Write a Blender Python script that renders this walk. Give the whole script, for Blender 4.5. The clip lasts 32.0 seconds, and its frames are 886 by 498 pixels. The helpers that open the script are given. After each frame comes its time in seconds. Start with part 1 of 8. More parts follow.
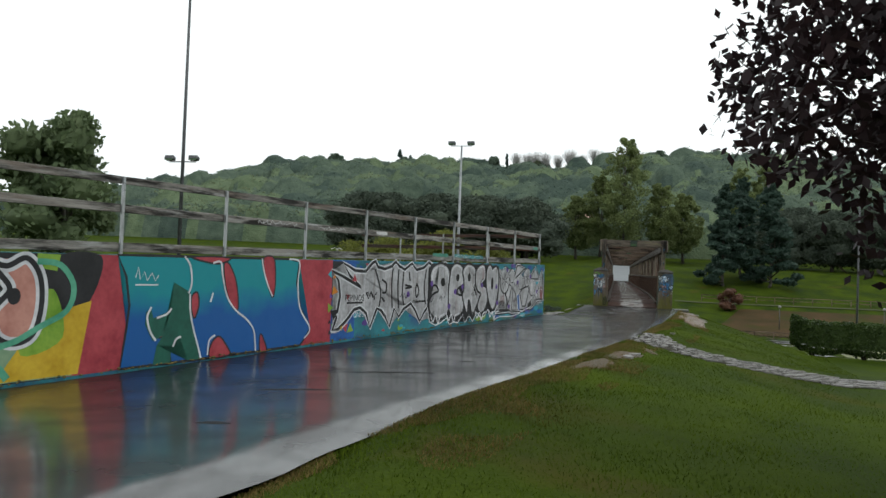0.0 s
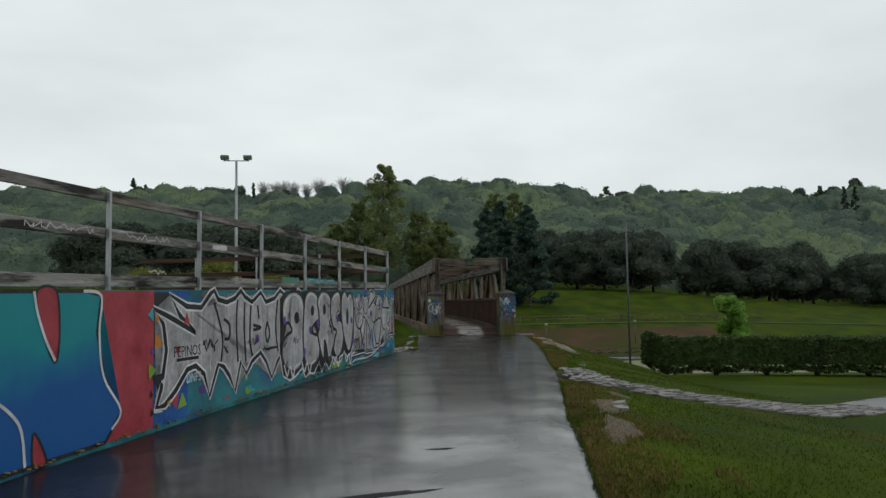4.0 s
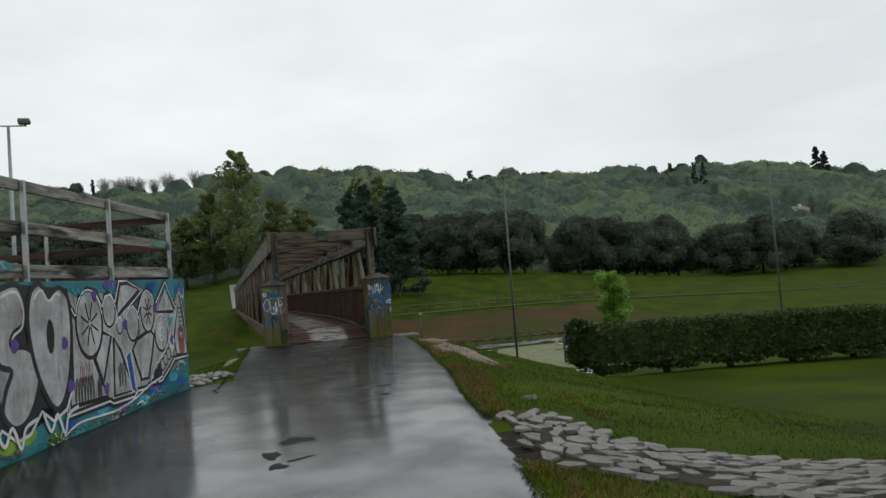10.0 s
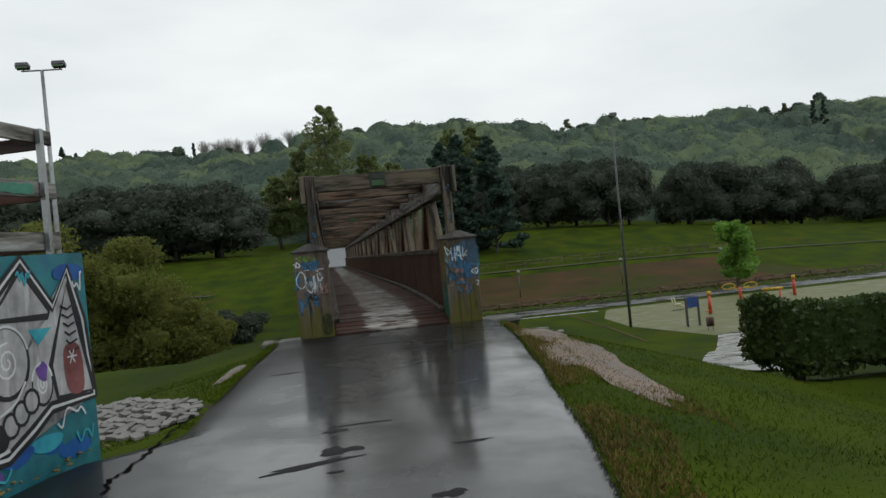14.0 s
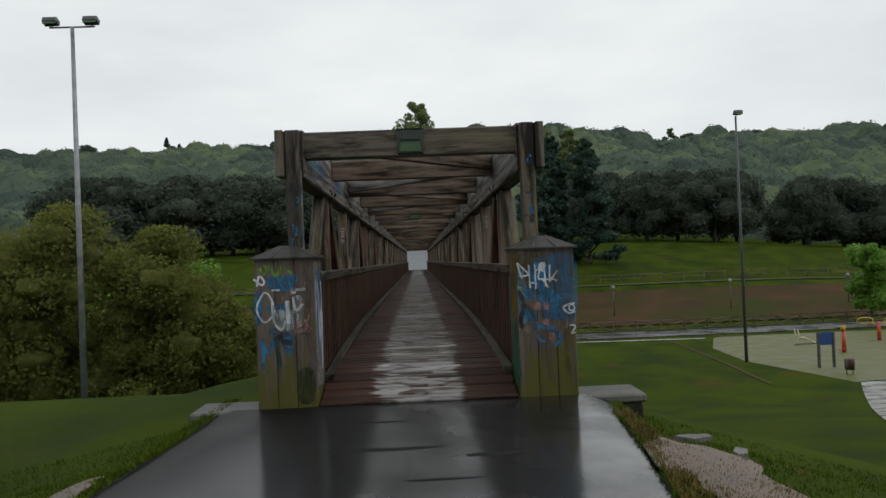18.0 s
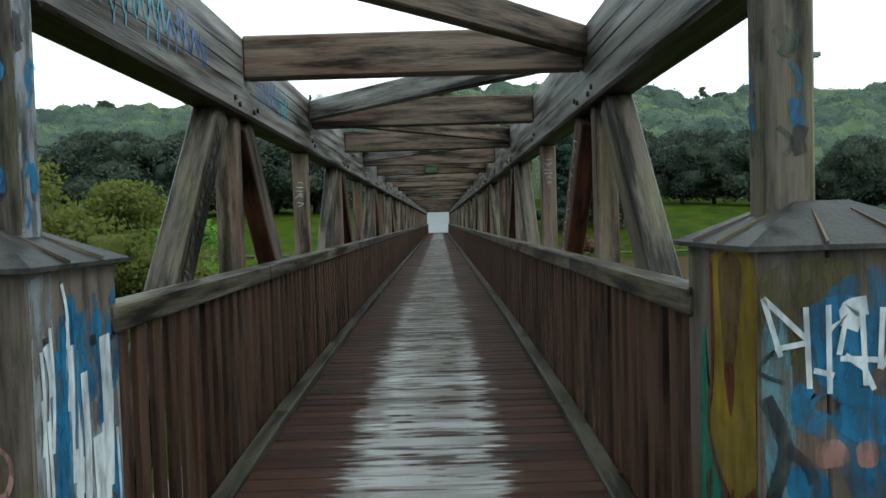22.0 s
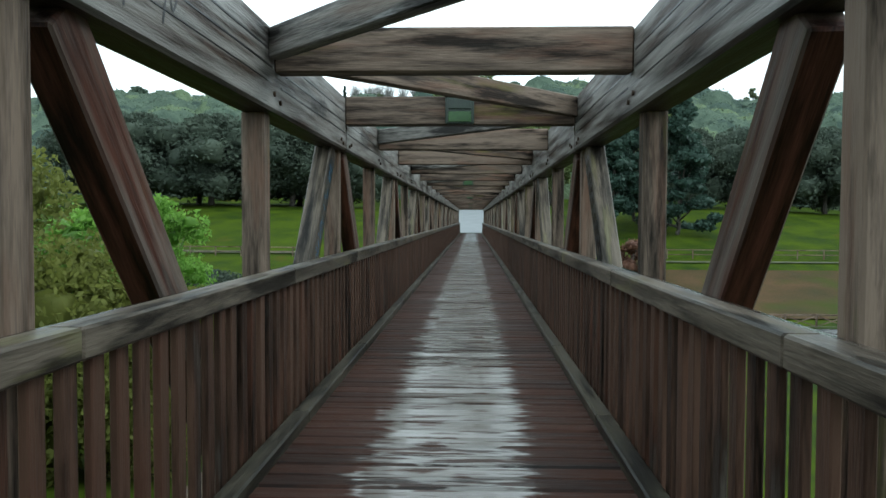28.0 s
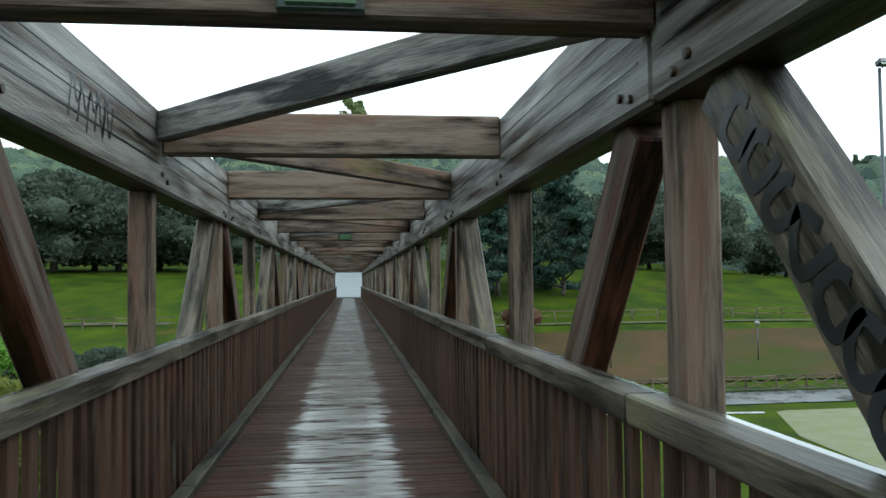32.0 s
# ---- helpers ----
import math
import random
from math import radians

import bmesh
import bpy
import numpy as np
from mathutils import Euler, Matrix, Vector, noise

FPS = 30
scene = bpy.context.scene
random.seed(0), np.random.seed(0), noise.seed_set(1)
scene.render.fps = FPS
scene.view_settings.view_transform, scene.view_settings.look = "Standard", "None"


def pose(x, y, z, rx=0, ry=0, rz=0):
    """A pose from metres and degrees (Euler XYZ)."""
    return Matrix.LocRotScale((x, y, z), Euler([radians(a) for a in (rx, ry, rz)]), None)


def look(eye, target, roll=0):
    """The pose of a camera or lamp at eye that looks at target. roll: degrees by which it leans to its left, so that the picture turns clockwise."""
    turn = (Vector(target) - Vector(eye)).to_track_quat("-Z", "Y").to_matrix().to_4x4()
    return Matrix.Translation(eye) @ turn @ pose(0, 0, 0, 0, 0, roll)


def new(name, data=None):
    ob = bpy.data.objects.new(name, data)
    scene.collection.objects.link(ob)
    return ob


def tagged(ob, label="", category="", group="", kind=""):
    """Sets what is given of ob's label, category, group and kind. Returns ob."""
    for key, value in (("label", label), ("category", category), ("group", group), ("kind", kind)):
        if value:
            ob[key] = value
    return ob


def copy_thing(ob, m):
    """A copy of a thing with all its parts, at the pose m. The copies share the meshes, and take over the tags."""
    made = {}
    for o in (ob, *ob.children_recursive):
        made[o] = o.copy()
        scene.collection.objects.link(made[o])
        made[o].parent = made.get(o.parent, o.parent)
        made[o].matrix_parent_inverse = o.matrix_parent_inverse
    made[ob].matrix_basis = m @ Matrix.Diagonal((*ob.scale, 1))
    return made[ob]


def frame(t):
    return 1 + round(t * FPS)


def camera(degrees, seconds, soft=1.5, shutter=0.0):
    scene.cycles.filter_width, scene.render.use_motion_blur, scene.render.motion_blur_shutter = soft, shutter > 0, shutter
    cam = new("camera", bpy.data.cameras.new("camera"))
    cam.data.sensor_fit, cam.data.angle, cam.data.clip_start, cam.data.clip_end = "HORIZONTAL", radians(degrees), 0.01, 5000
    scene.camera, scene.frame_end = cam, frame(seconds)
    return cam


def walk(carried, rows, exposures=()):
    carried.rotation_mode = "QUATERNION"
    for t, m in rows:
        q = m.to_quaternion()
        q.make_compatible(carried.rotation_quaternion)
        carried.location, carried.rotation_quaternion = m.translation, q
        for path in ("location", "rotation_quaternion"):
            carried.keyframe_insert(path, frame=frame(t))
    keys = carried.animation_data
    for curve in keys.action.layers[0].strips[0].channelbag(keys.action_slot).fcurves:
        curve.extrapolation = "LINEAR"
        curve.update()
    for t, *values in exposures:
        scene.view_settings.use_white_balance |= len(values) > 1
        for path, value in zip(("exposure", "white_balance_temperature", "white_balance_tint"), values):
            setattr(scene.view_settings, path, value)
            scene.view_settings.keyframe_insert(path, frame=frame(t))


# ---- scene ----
cam = camera(60.2, 32.0)
PATH = [
    (0, (-0.783, -37.480, 1.141), (-1.226, -35.531, 1.189), 2.1),
    (0.5, (-1.046, -37.097, 1.219), (-1.387, -35.128, 1.303), 0.9),
    (1, (-1.628, -36.274, 1.251), (-1.919, -34.296, 1.309), -0.4),
    (1.5, (-2.224, -35.730, 1.121), (-2.392, -33.737, 1.155), 2.8),
    (2, (-2.775, -34.965, 1.115), (-2.885, -32.968, 1.132), 1.3),
    (2.5, (-3.380, -34.216, 1.144), (-3.403, -32.216, 1.144), 4.1),
    (3, (-3.798, -33.402, 1.088), (-3.864, -31.407, 1.205), 1.8),
    (3.5, (-4.209, -32.527, 1.038), (-4.104, -30.534, 1.167), 1.1),
    (4, (-4.511, -31.483, 1.002), (-4.297, -29.499, 1.138), -0.9),
    (4.5, (-4.516, -30.826, 0.992), (-4.146, -28.862, 1.077), 0.9),
    (6.5, (-3.584, -27.52, 0.923), (-3.211, -25.555, 0.922), -1.5),
    (7, (-3.556, -26.904, 0.784), (-3.167, -24.942, 0.796), -3.5),
    (7.5, (-3.372, -26.153, 0.845), (-2.919, -24.206, 0.885), 0.5),
    (8, (-3.296, -25.28, 0.782), (-2.797, -23.344, 0.849), -2.8),
    (8.5, (-3.185, -24.391, 0.847), (-2.75, -22.44, 0.882), -2.2),
    (9, (-3.108, -23.638, 0.877), (-2.683, -21.684, 0.917), -3.9),
    (9.5, (-2.976, -22.931, 0.931), (-2.635, -20.96, 0.97), -3.4),
    (10, (-2.795, -22.131, 0.904), (-2.24, -20.211, 1.0), -4.4),
    (10.5, (-2.611, -21.25, 0.914), (-2.056, -19.328, 0.897), -0.9),
    (11, (-2.463, -20.262, 0.859), (-1.902, -18.343, 0.845), -3.7),
    (11.5, (-2.263, -19.613, 0.893), (-1.979, -17.633, 0.9), -3.4),
    (12, (-2.042, -19.03, 0.913), (-1.755, -17.052, 0.975), -5.5),
    (12.5, (-1.767, -18.132, 0.931), (-1.5, -16.151, 0.858), -2.8),
    (13, (-1.579, -16.956, 1.043), (-1.22, -14.989, 1.002), -4.2),
    (13.5, (-1.404, -16.204, 1.023), (-1.176, -14.218, 0.953), -4.1),
    (14, (-1.153, -15.434, 1.085), (-0.853, -13.457, 1.084), -5.5),
    (14.5, (-0.953, -14.66, 1.068), (-0.804, -12.667, 0.974), -4.9),
    (16.5, (-0.291, -11.417, 1.11), (-0.145, -9.426, 1.002), -1.0),
    (17, (-0.198, -10.654, 1.084), (-0.012, -8.665, 1.009), -1.8),
    (17.5, (-0.041, -9.835, 1.123), (0.073, -7.838, 1.088), -2.2),
    (18, (0.038, -9.013, 1.189), (0.105, -7.014, 1.217), -2.3),
    (18.5, (0.131, -8.133, 1.228), (0.128, -6.133, 1.223), -2.4),
    (19, (0.108, -7.309, 1.263), (0.179, -5.31, 1.231), -2.3),
    (19.5, (0.207, -6.489, 1.302), (0.178, -4.492, 1.187), -2.5),
    (20, (0.189, -5.654, 1.34), (0.261, -3.66, 1.205), -2.6),
    (20.5, (0.265, -5.004, 1.288), (0.253, -3.006, 1.201), -2.5),
    (21, (0.185, -4.221, 1.4), (0.195, -2.222, 1.345), -1.1),
    (21.5, (0.164, -3.325, 1.408), (0.121, -1.326, 1.348), -2.2),
    (22, (0.156, -2.735, 1.392), (0.163, -0.737, 1.319), -1.7),
    (22.5, (0.119, -1.788, 1.489), (0.049, 0.211, 1.485), -1.2),
    (23, (0.14, -1.089, 1.505), (0.131, 0.911, 1.469), -1.6),
    (23.5, (0.096, -0.245, 1.517), (0.044, 1.751, 1.407), -2.2),
    (24, (-0.002, 0.475, 1.492), (-0.063, 2.47, 1.379), -1.4),
    (24.5, (0.054, 1.206, 1.484), (-0.036, 3.203, 1.418), -1.8),
    (25, (0.03, 1.992, 1.481), (-0.038, 3.988, 1.386), -2.1),
    (27.5, (0.199, 5.831, 1.457), (0.068, 7.827, 1.444), -1.4),
    (28, (0.145, 6.537, 1.458), (0.068, 8.534, 1.38), 0.2),
    (28.5, (0.113, 7.203, 1.448), (0.015, 9.2, 1.405), -1.7),
    (29, (0.078, 7.956, 1.461), (-0.066, 9.949, 1.381), -0.9),
    (29.5, (0.07, 8.625, 1.46), (-0.01, 10.623, 1.41), -2.0),
    (30, (0.043, 9.333, 1.507), (-0.105, 11.327, 1.491), -1.9),
    (30.5, (-0.001, 10.017, 1.483), (-0.057, 12.016, 1.432), -3.4),
    (31, (0.025, 10.715, 1.486), (-0.168, 12.706, 1.471), -1.5),
    (31.5, (0.076, 11.5, 1.493), (0.048, 13.5, 1.53), -1.6),
    (32, (0.095, 12.153, 1.535), (0.338, 14.136, 1.618), -0.7),
]
walk(cam, [(t, look(eye, target, roll)) for t, eye, target, roll in PATH],
     exposures=[(0.0, 0.5, 6400, 6), (0.6, -0.05, 6400, 6), (1.5, -0.1, 6400, 6), (12.0, 0.05, 6450, 7), (17.0, 0.05, 6450, 8), (19.0, -0.12, 6450, 9),
                (20.0, 0.12, 6450, 9), (21.0, 0.4, 6250, 3), (22.0, 0.82, 5850, -4), (23.0, 0.72, 5900, -2), (23.5, 0.95, 5850, -2), (24.0, 1.42, 5750, -3), (25.0, 1.57, 5750, -4), (28.0, 1.15, 5750, -3), (30.0, 1.15, 5700, -4), (32.0, 1.15, 5700, -4)])

# ---------------------------------------------------------------- sky and sun: rain clouds all over
world = bpy.data.worlds.new("overcast_sky")
scene.world = world
world.use_nodes = True
wn, wl = world.node_tree.nodes, world.node_tree.links
wn.clear()
sky = wn.new("ShaderNodeTexSky")
sky.sky_type, sky.sun_disc = "NISHITA", False
sky.sun_elevation, sky.sun_rotation = radians(45), radians(110)
sky_bg = wn.new("ShaderNodeBackground")
sky_bg.inputs["Strength"].default_value = 0.05
wl.new(sky.outputs["Color"], sky_bg.inputs["Color"])
wco = wn.new("ShaderNodeTexCoord")
wmap = wn.new("ShaderNodeMapping")
wmap.inputs["Scale"].default_value = (1.0, 1.0, 3.2)
wl.new(wco.outputs["Generated"], wmap.inputs["Vector"])
cloud = wn.new("ShaderNodeTexNoise")
cloud.inputs["Scale"].default_value, cloud.inputs["Detail"].default_value = 2.3, 5.0
wl.new(wmap.outputs["Vector"], cloud.inputs["Vector"])
cramp = wn.new("ShaderNodeValToRGB")
cramp.color_ramp.elements[0].position, cramp.color_ramp.elements[1].position = 0.32, 0.72
cramp.color_ramp.elements[0].color = (0.72, 0.75, 0.77, 1)
cramp.color_ramp.elements[1].color = (0.93, 0.95, 0.95, 1)
wl.new(cloud.outputs["Fac"], cramp.inputs["Fac"])
cloud_bg = wn.new("ShaderNodeBackground")
cloud_bg.inputs["Strength"].default_value = 1.05
wl.new(cramp.outputs["Color"], cloud_bg.inputs["Color"])
wmix = wn.new("ShaderNodeMixShader")
wmix.inputs["Fac"].default_value = 0.93
wl.new(sky_bg.outputs["Background"], wmix.inputs[1])
wl.new(cloud_bg.outputs["Background"], wmix.inputs[2])
wout = wn.new("ShaderNodeOutputWorld")
wl.new(wmix.outputs["Shader"], wout.inputs["Surface"])

sun = new("sun", bpy.data.lights.new("sun", "SUN"))
sun.data.energy, sun.data.angle, sun.data.color = 0.7, radians(25), (1.0, 0.98, 0.95)
sun.matrix_world = look((38, -14, 40), (0, 0, 0))


# ---------------------------------------------------------------- materials
def shade(name, dark, light, rough=0.6, scale=3.0, stretch=(1, 1, 1), fine=40.0, bump=0.2, metal=0.0,
          rough_spread=0.15, spot=None, spot_scale=0.6, spot_amount=0.5, per_object=0.0, per_island=0.0, detail=6.0, spec=0.5,
          world_space=False, bump_distance=0.02, coat=0.0, coat_rough=0.12, drain=None, span=(0.5, 0.92), blotches=(), stain_stretch=(1, 1, 1), silver_lit_faces=None):
    """A surface with colour variation at two scales, optional stains of a third colour and fine relief."""
    m = bpy.data.materials.new(name)
    m.use_nodes = True
    n, l = m.node_tree.nodes, m.node_tree.links
    bsdf = n["Principled BSDF"]
    co = n.new("ShaderNodeTexCoord")
    geo = n.new("ShaderNodeNewGeometry")
    mp = n.new("ShaderNodeMapping")
    mp.inputs["Scale"].default_value = stretch
    l.new(geo.outputs["Position"] if world_space else co.outputs["Object"], mp.inputs["Vector"])
    vec = mp.outputs["Vector"]
    if per_object:
        info = n.new("ShaderNodeObjectInfo")
        add = n.new("ShaderNodeVectorMath")
        add.operation = "MULTIPLY_ADD"
        l.new(info.outputs["Random"], add.inputs[0])
        add.inputs[1].default_value = (37.0, 53.0, 71.0)
        l.new(vec, add.inputs[2])
        vec = add.outputs["Vector"]
    big = n.new("ShaderNodeTexNoise")
    big.inputs["Scale"].default_value, big.inputs["Detail"].default_value = scale, detail
    l.new(vec, big.inputs["Vector"])
    small = n.new("ShaderNodeTexNoise")
    small.inputs["Scale"].default_value, small.inputs["Detail"].default_value = fine, 4.0
    l.new(vec, small.inputs["Vector"])
    both = n.new("ShaderNodeMath")
    both.operation = "MULTIPLY_ADD"
    l.new(small.outputs["Fac"], both.inputs[0])
    both.inputs[1].default_value = 0.45
    l.new(big.outputs["Fac"], both.inputs[2])
    shift = both.outputs["Value"]
    if per_object or per_island:
        src = info.outputs["Random"] if per_object else geo.outputs["Random Per Island"]
        off = n.new("ShaderNodeMath")
        off.operation = "MULTIPLY_ADD"
        l.new(src, off.inputs[0])
        off.inputs[1].default_value = per_object or per_island
        l.new(shift, off.inputs[2])
        shift = off.outputs["Value"]
    ramp = n.new("ShaderNodeValToRGB")
    extra = (per_object or per_island)
    ramp.color_ramp.elements[0].position, ramp.color_ramp.elements[1].position = span[0], min(0.98, span[1] + extra * 0.5)
    ramp.color_ramp.elements[0].color, ramp.color_ramp.elements[1].color = (*dark, 1), (*light, 1)
    l.new(shift, ramp.inputs["Fac"])
    colour = ramp.outputs["Color"]
    if spot:
        sn = n.new("ShaderNodeTexNoise")
        sn.inputs["Scale"].default_value, sn.inputs["Detail"].default_value = spot_scale, 5.0
        l.new(vec, sn.inputs["Vector"])
        sr = n.new("ShaderNodeValToRGB")
        sr.color_ramp.elements[0].position = 1.0 - spot_amount * 0.62 - 0.12
        sr.color_ramp.elements[1].position = 1.0 - spot_amount * 0.62 + 0.04
        l.new(sn.outputs["Fac"], sr.inputs["Fac"])
        mix = n.new("ShaderNodeMix")
        mix.data_type = "RGBA"
        l.new(sr.outputs["Color"], mix.inputs["Factor"])
        l.new(colour, mix.inputs["A"])
        mix.inputs["B"].default_value = (*spot, 1)
        colour = mix.outputs["Result"]
    for b_colour, b_scale, b_amount, b_strength in blotches:      # broad stains that do not follow the grain
        flat = n.new("ShaderNodeVectorMath")
        flat.operation = "MULTIPLY_ADD"
        if per_object:
            l.new(info.outputs["Random"], flat.inputs[0])
        flat.inputs[1].default_value = (11.0 * b_scale, 23.0, 5.0)
        drawn = n.new("ShaderNodeMapping")
        drawn.inputs["Scale"].default_value = stain_stretch
        l.new(geo.outputs["Position"] if world_space else co.outputs["Object"], drawn.inputs["Vector"])
        l.new(drawn.outputs["Vector"], flat.inputs[2])
        bn = n.new("ShaderNodeTexNoise")
        bn.inputs["Scale"].default_value, bn.inputs["Detail"].default_value, bn.inputs["Roughness"].default_value = b_scale, 6.0, 0.62
        l.new(flat.outputs["Vector"], bn.inputs["Vector"])
        br = n.new("ShaderNodeMapRange")
        br.inputs["From Min"].default_value, br.inputs["From Max"].default_value = 0.68 - 0.36 * b_amount, 0.80 - 0.36 * b_amount
        br.inputs["To Max"].default_value = b_strength
        l.new(bn.outputs["Fac"], br.inputs["Value"])
        bmix = n.new("ShaderNodeMix")
        bmix.data_type = "RGBA"
        l.new(br.outputs["Result"], bmix.inputs["Factor"])
        l.new(colour, bmix.inputs["A"])
        bmix.inputs["B"].default_value = (*b_colour, 1)
        colour = bmix.outputs["Result"]
    if silver_lit_faces:                           # sides and top silvered in grain-long streaks; chord undersides left dark as painted shade
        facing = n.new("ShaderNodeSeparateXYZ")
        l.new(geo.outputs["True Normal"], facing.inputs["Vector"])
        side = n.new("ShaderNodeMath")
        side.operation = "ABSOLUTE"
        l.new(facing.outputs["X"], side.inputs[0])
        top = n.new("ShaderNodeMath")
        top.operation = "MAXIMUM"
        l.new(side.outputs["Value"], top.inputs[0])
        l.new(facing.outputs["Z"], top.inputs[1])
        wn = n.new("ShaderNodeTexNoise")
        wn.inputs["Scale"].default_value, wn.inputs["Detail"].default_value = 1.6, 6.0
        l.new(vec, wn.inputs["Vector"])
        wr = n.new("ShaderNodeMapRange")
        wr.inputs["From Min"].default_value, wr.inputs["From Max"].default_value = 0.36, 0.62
        wr.inputs["To Max"].default_value = silver_lit_faces[1]
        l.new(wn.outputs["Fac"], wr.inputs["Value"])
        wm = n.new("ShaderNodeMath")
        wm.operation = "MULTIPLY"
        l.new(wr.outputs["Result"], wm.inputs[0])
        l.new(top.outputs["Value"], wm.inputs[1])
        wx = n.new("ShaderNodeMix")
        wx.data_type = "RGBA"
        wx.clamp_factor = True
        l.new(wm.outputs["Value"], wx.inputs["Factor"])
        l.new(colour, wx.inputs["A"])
        wx.inputs["B"].default_value = (*silver_lit_faces[0], 1)
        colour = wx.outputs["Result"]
    l.new(colour, bsdf.inputs["Base Color"])
    rr = n.new("ShaderNodeMapRange")
    rr.inputs["From Min"].default_value, rr.inputs["From Max"].default_value = 0.3, 0.7
    rr.inputs["To Min"].default_value, rr.inputs["To Max"].default_value = max(0.02, rough - rough_spread), min(1, rough + rough_spread)
    l.new(big.outputs["Fac"], rr.inputs["Value"])
    l.new(rr.outputs["Result"], bsdf.inputs["Roughness"])
    bsdf.inputs["Metallic"].default_value = metal
    bsdf.inputs["Specular IOR Level"].default_value = spec
    bsdf.inputs["Coat Weight"].default_value, bsdf.inputs["Coat Roughness"].default_value, bsdf.inputs["Coat IOR"].default_value = coat, coat_rough, 1.62 if drain else 1.5
    if bump:
        bp = n.new("ShaderNodeBump")
        bp.inputs["Strength"].default_value, bp.inputs["Distance"].default_value = bump, bump_distance
        l.new(both.outputs["Value"], bp.inputs["Height"])
        l.new(bp.outputs["Normal"], bsdf.inputs["Normal"])
        if world_space:
            l.new(bp.outputs["Normal"], bsdf.inputs["Coat Normal"])
    if drain:                              # the water film thins out towards a line: a point on it, its normal, dry and wet distance
        dot = n.new("ShaderNodeVectorMath")
        dot.operation = "DOT_PRODUCT"
        l.new(geo.outputs["Position"], dot.inputs[0])
        dot.inputs[1].default_value = (*drain[1], 0)
        film = n.new("ShaderNodeMapRange")
        at = drain[0][0] * drain[1][0] + drain[0][1] * drain[1][1]
        film.inputs["From Min"].default_value, film.inputs["From Max"].default_value = at + drain[2], at + drain[3]
        film.inputs["To Min"].default_value, film.inputs["To Max"].default_value = coat * 0.08, coat
        l.new(dot.outputs["Value"], film.inputs["Value"])
        patchy = n.new("ShaderNodeTexNoise")
        patchy.inputs["Scale"].default_value, patchy.inputs["Detail"].default_value = 0.9, 5.0
        l.new(geo.outputs["Position"], patchy.inputs["Vector"])
        pr = n.new("ShaderNodeMapRange")
        pr.inputs["From Min"].default_value, pr.inputs["From Max"].default_value = 0.38, 0.60
        pr.inputs["To Min"].default_value, pr.inputs["To Max"].default_value = 0.55, 1.0
        l.new(patchy.outputs["Fac"], pr.inputs["Value"])
        mul = n.new("ShaderNodeMath")
        mul.operation = "MULTIPLY"
        l.new(film.outputs["Result"], mul.inputs[0])
        l.new(pr.outputs["Result"], mul.inputs[1])
        l.new(mul.outputs["Value"], bsdf.inputs["Coat Weight"])
    return m


M_GRASS = shade("grass_soil", (0.014, 0.028, 0.003), (0.050, 0.073, 0.005), 0.9, 0.35, fine=22, bump=0.8, world_space=True,
                spot=(0.068, 0.050, 0.011), spot_scale=0.22, spot_amount=0.42, spec=0.04, bump_distance=0.05)
M_BLADE = shade("grass_blades", (0.018, 0.036, 0.003), (0.066, 0.098, 0.007), 0.8, 0.5, fine=5, bump=0, per_island=0.25, spec=0.08, spot=(0.085, 0.06, 0.018), spot_scale=0.3, spot_amount=0.42)
M_DRY_BLADE = shade("dry_grass_blades", (0.045, 0.032, 0.008), (0.16, 0.115, 0.036), 0.8, 0.7, fine=5, bump=0, per_island=0.3, spec=0.2, spot=(0.035, 0.05, 0.006), spot_scale=0.8, spot_amount=0.5)
M_LANE = shade("grey_lane_asphalt", (0.05, 0.052, 0.055), (0.10, 0.102, 0.105), 0.3, 0.45, fine=60, bump=0.05, world_space=True)
M_ASPHALT = shade("wet_asphalt", (0.003, 0.0031, 0.0033), (0.011, 0.0111, 0.0115), 0.5, 0.45, fine=75, bump=0.13, rough_spread=0.12, coat=0.95, coat_rough=0.13,
                  world_space=True, spot=(0.014, 0.014, 0.0145), spot_scale=0.35, spot_amount=0.35, bump_distance=0.004, spec=0.08, drain=((-3.50, -7.56), (0.9502, -0.3115), -0.2, 2.0))
M_ASPHALT_DARK = shade("coarse_drained_asphalt", (0.008, 0.008, 0.0085), (0.022, 0.0215, 0.022), 0.55, 0.8, fine=70, bump=0.25, world_space=True, bump_distance=0.01, spec=0.25)
M_SOIL = shade("bare_sandy_soil", (0.06, 0.042, 0.028), (0.19, 0.135, 0.105), 0.6, 1.6, fine=30, bump=0.6, world_space=True)
M_EARTH = shade("dark_worn_earth", (0.040, 0.028, 0.016), (0.115, 0.080, 0.052), 0.7, 2.2, fine=30, bump=0.7, world_space=True, spot=(0.04, 0.05, 0.008), spot_scale=2.5, spot_amount=0.5, spec=0.2)
M_STONE = shade("wet_pale_stone", (0.016, 0.015, 0.013), (0.170, 0.160, 0.148), 0.55, 2.0, fine=25, bump=0.5, per_object=0.3,
                spot=(0.07, 0.075, 0.06), spot_scale=2.5, spot_amount=0.45)
M_CONCRETE = shade("weathered_concrete", (0.035, 0.033, 0.029), (0.15, 0.146, 0.134), 0.7, 2.2, fine=30, bump=0.35,
                   spot=(0.06, 0.065, 0.05), spot_scale=1.2, spot_amount=0.5)
M_ABUTMENT = shade("mossy_concrete", (0.012, 0.012, 0.008), (0.055, 0.052, 0.036), 0.8, 2.5, fine=30, bump=0.4, spot=(0.035, 0.042, 0.014), spot_scale=1.5, spot_amount=0.5, spec=0.1)
GRAIN = (3.0, 3.0, 0.42)
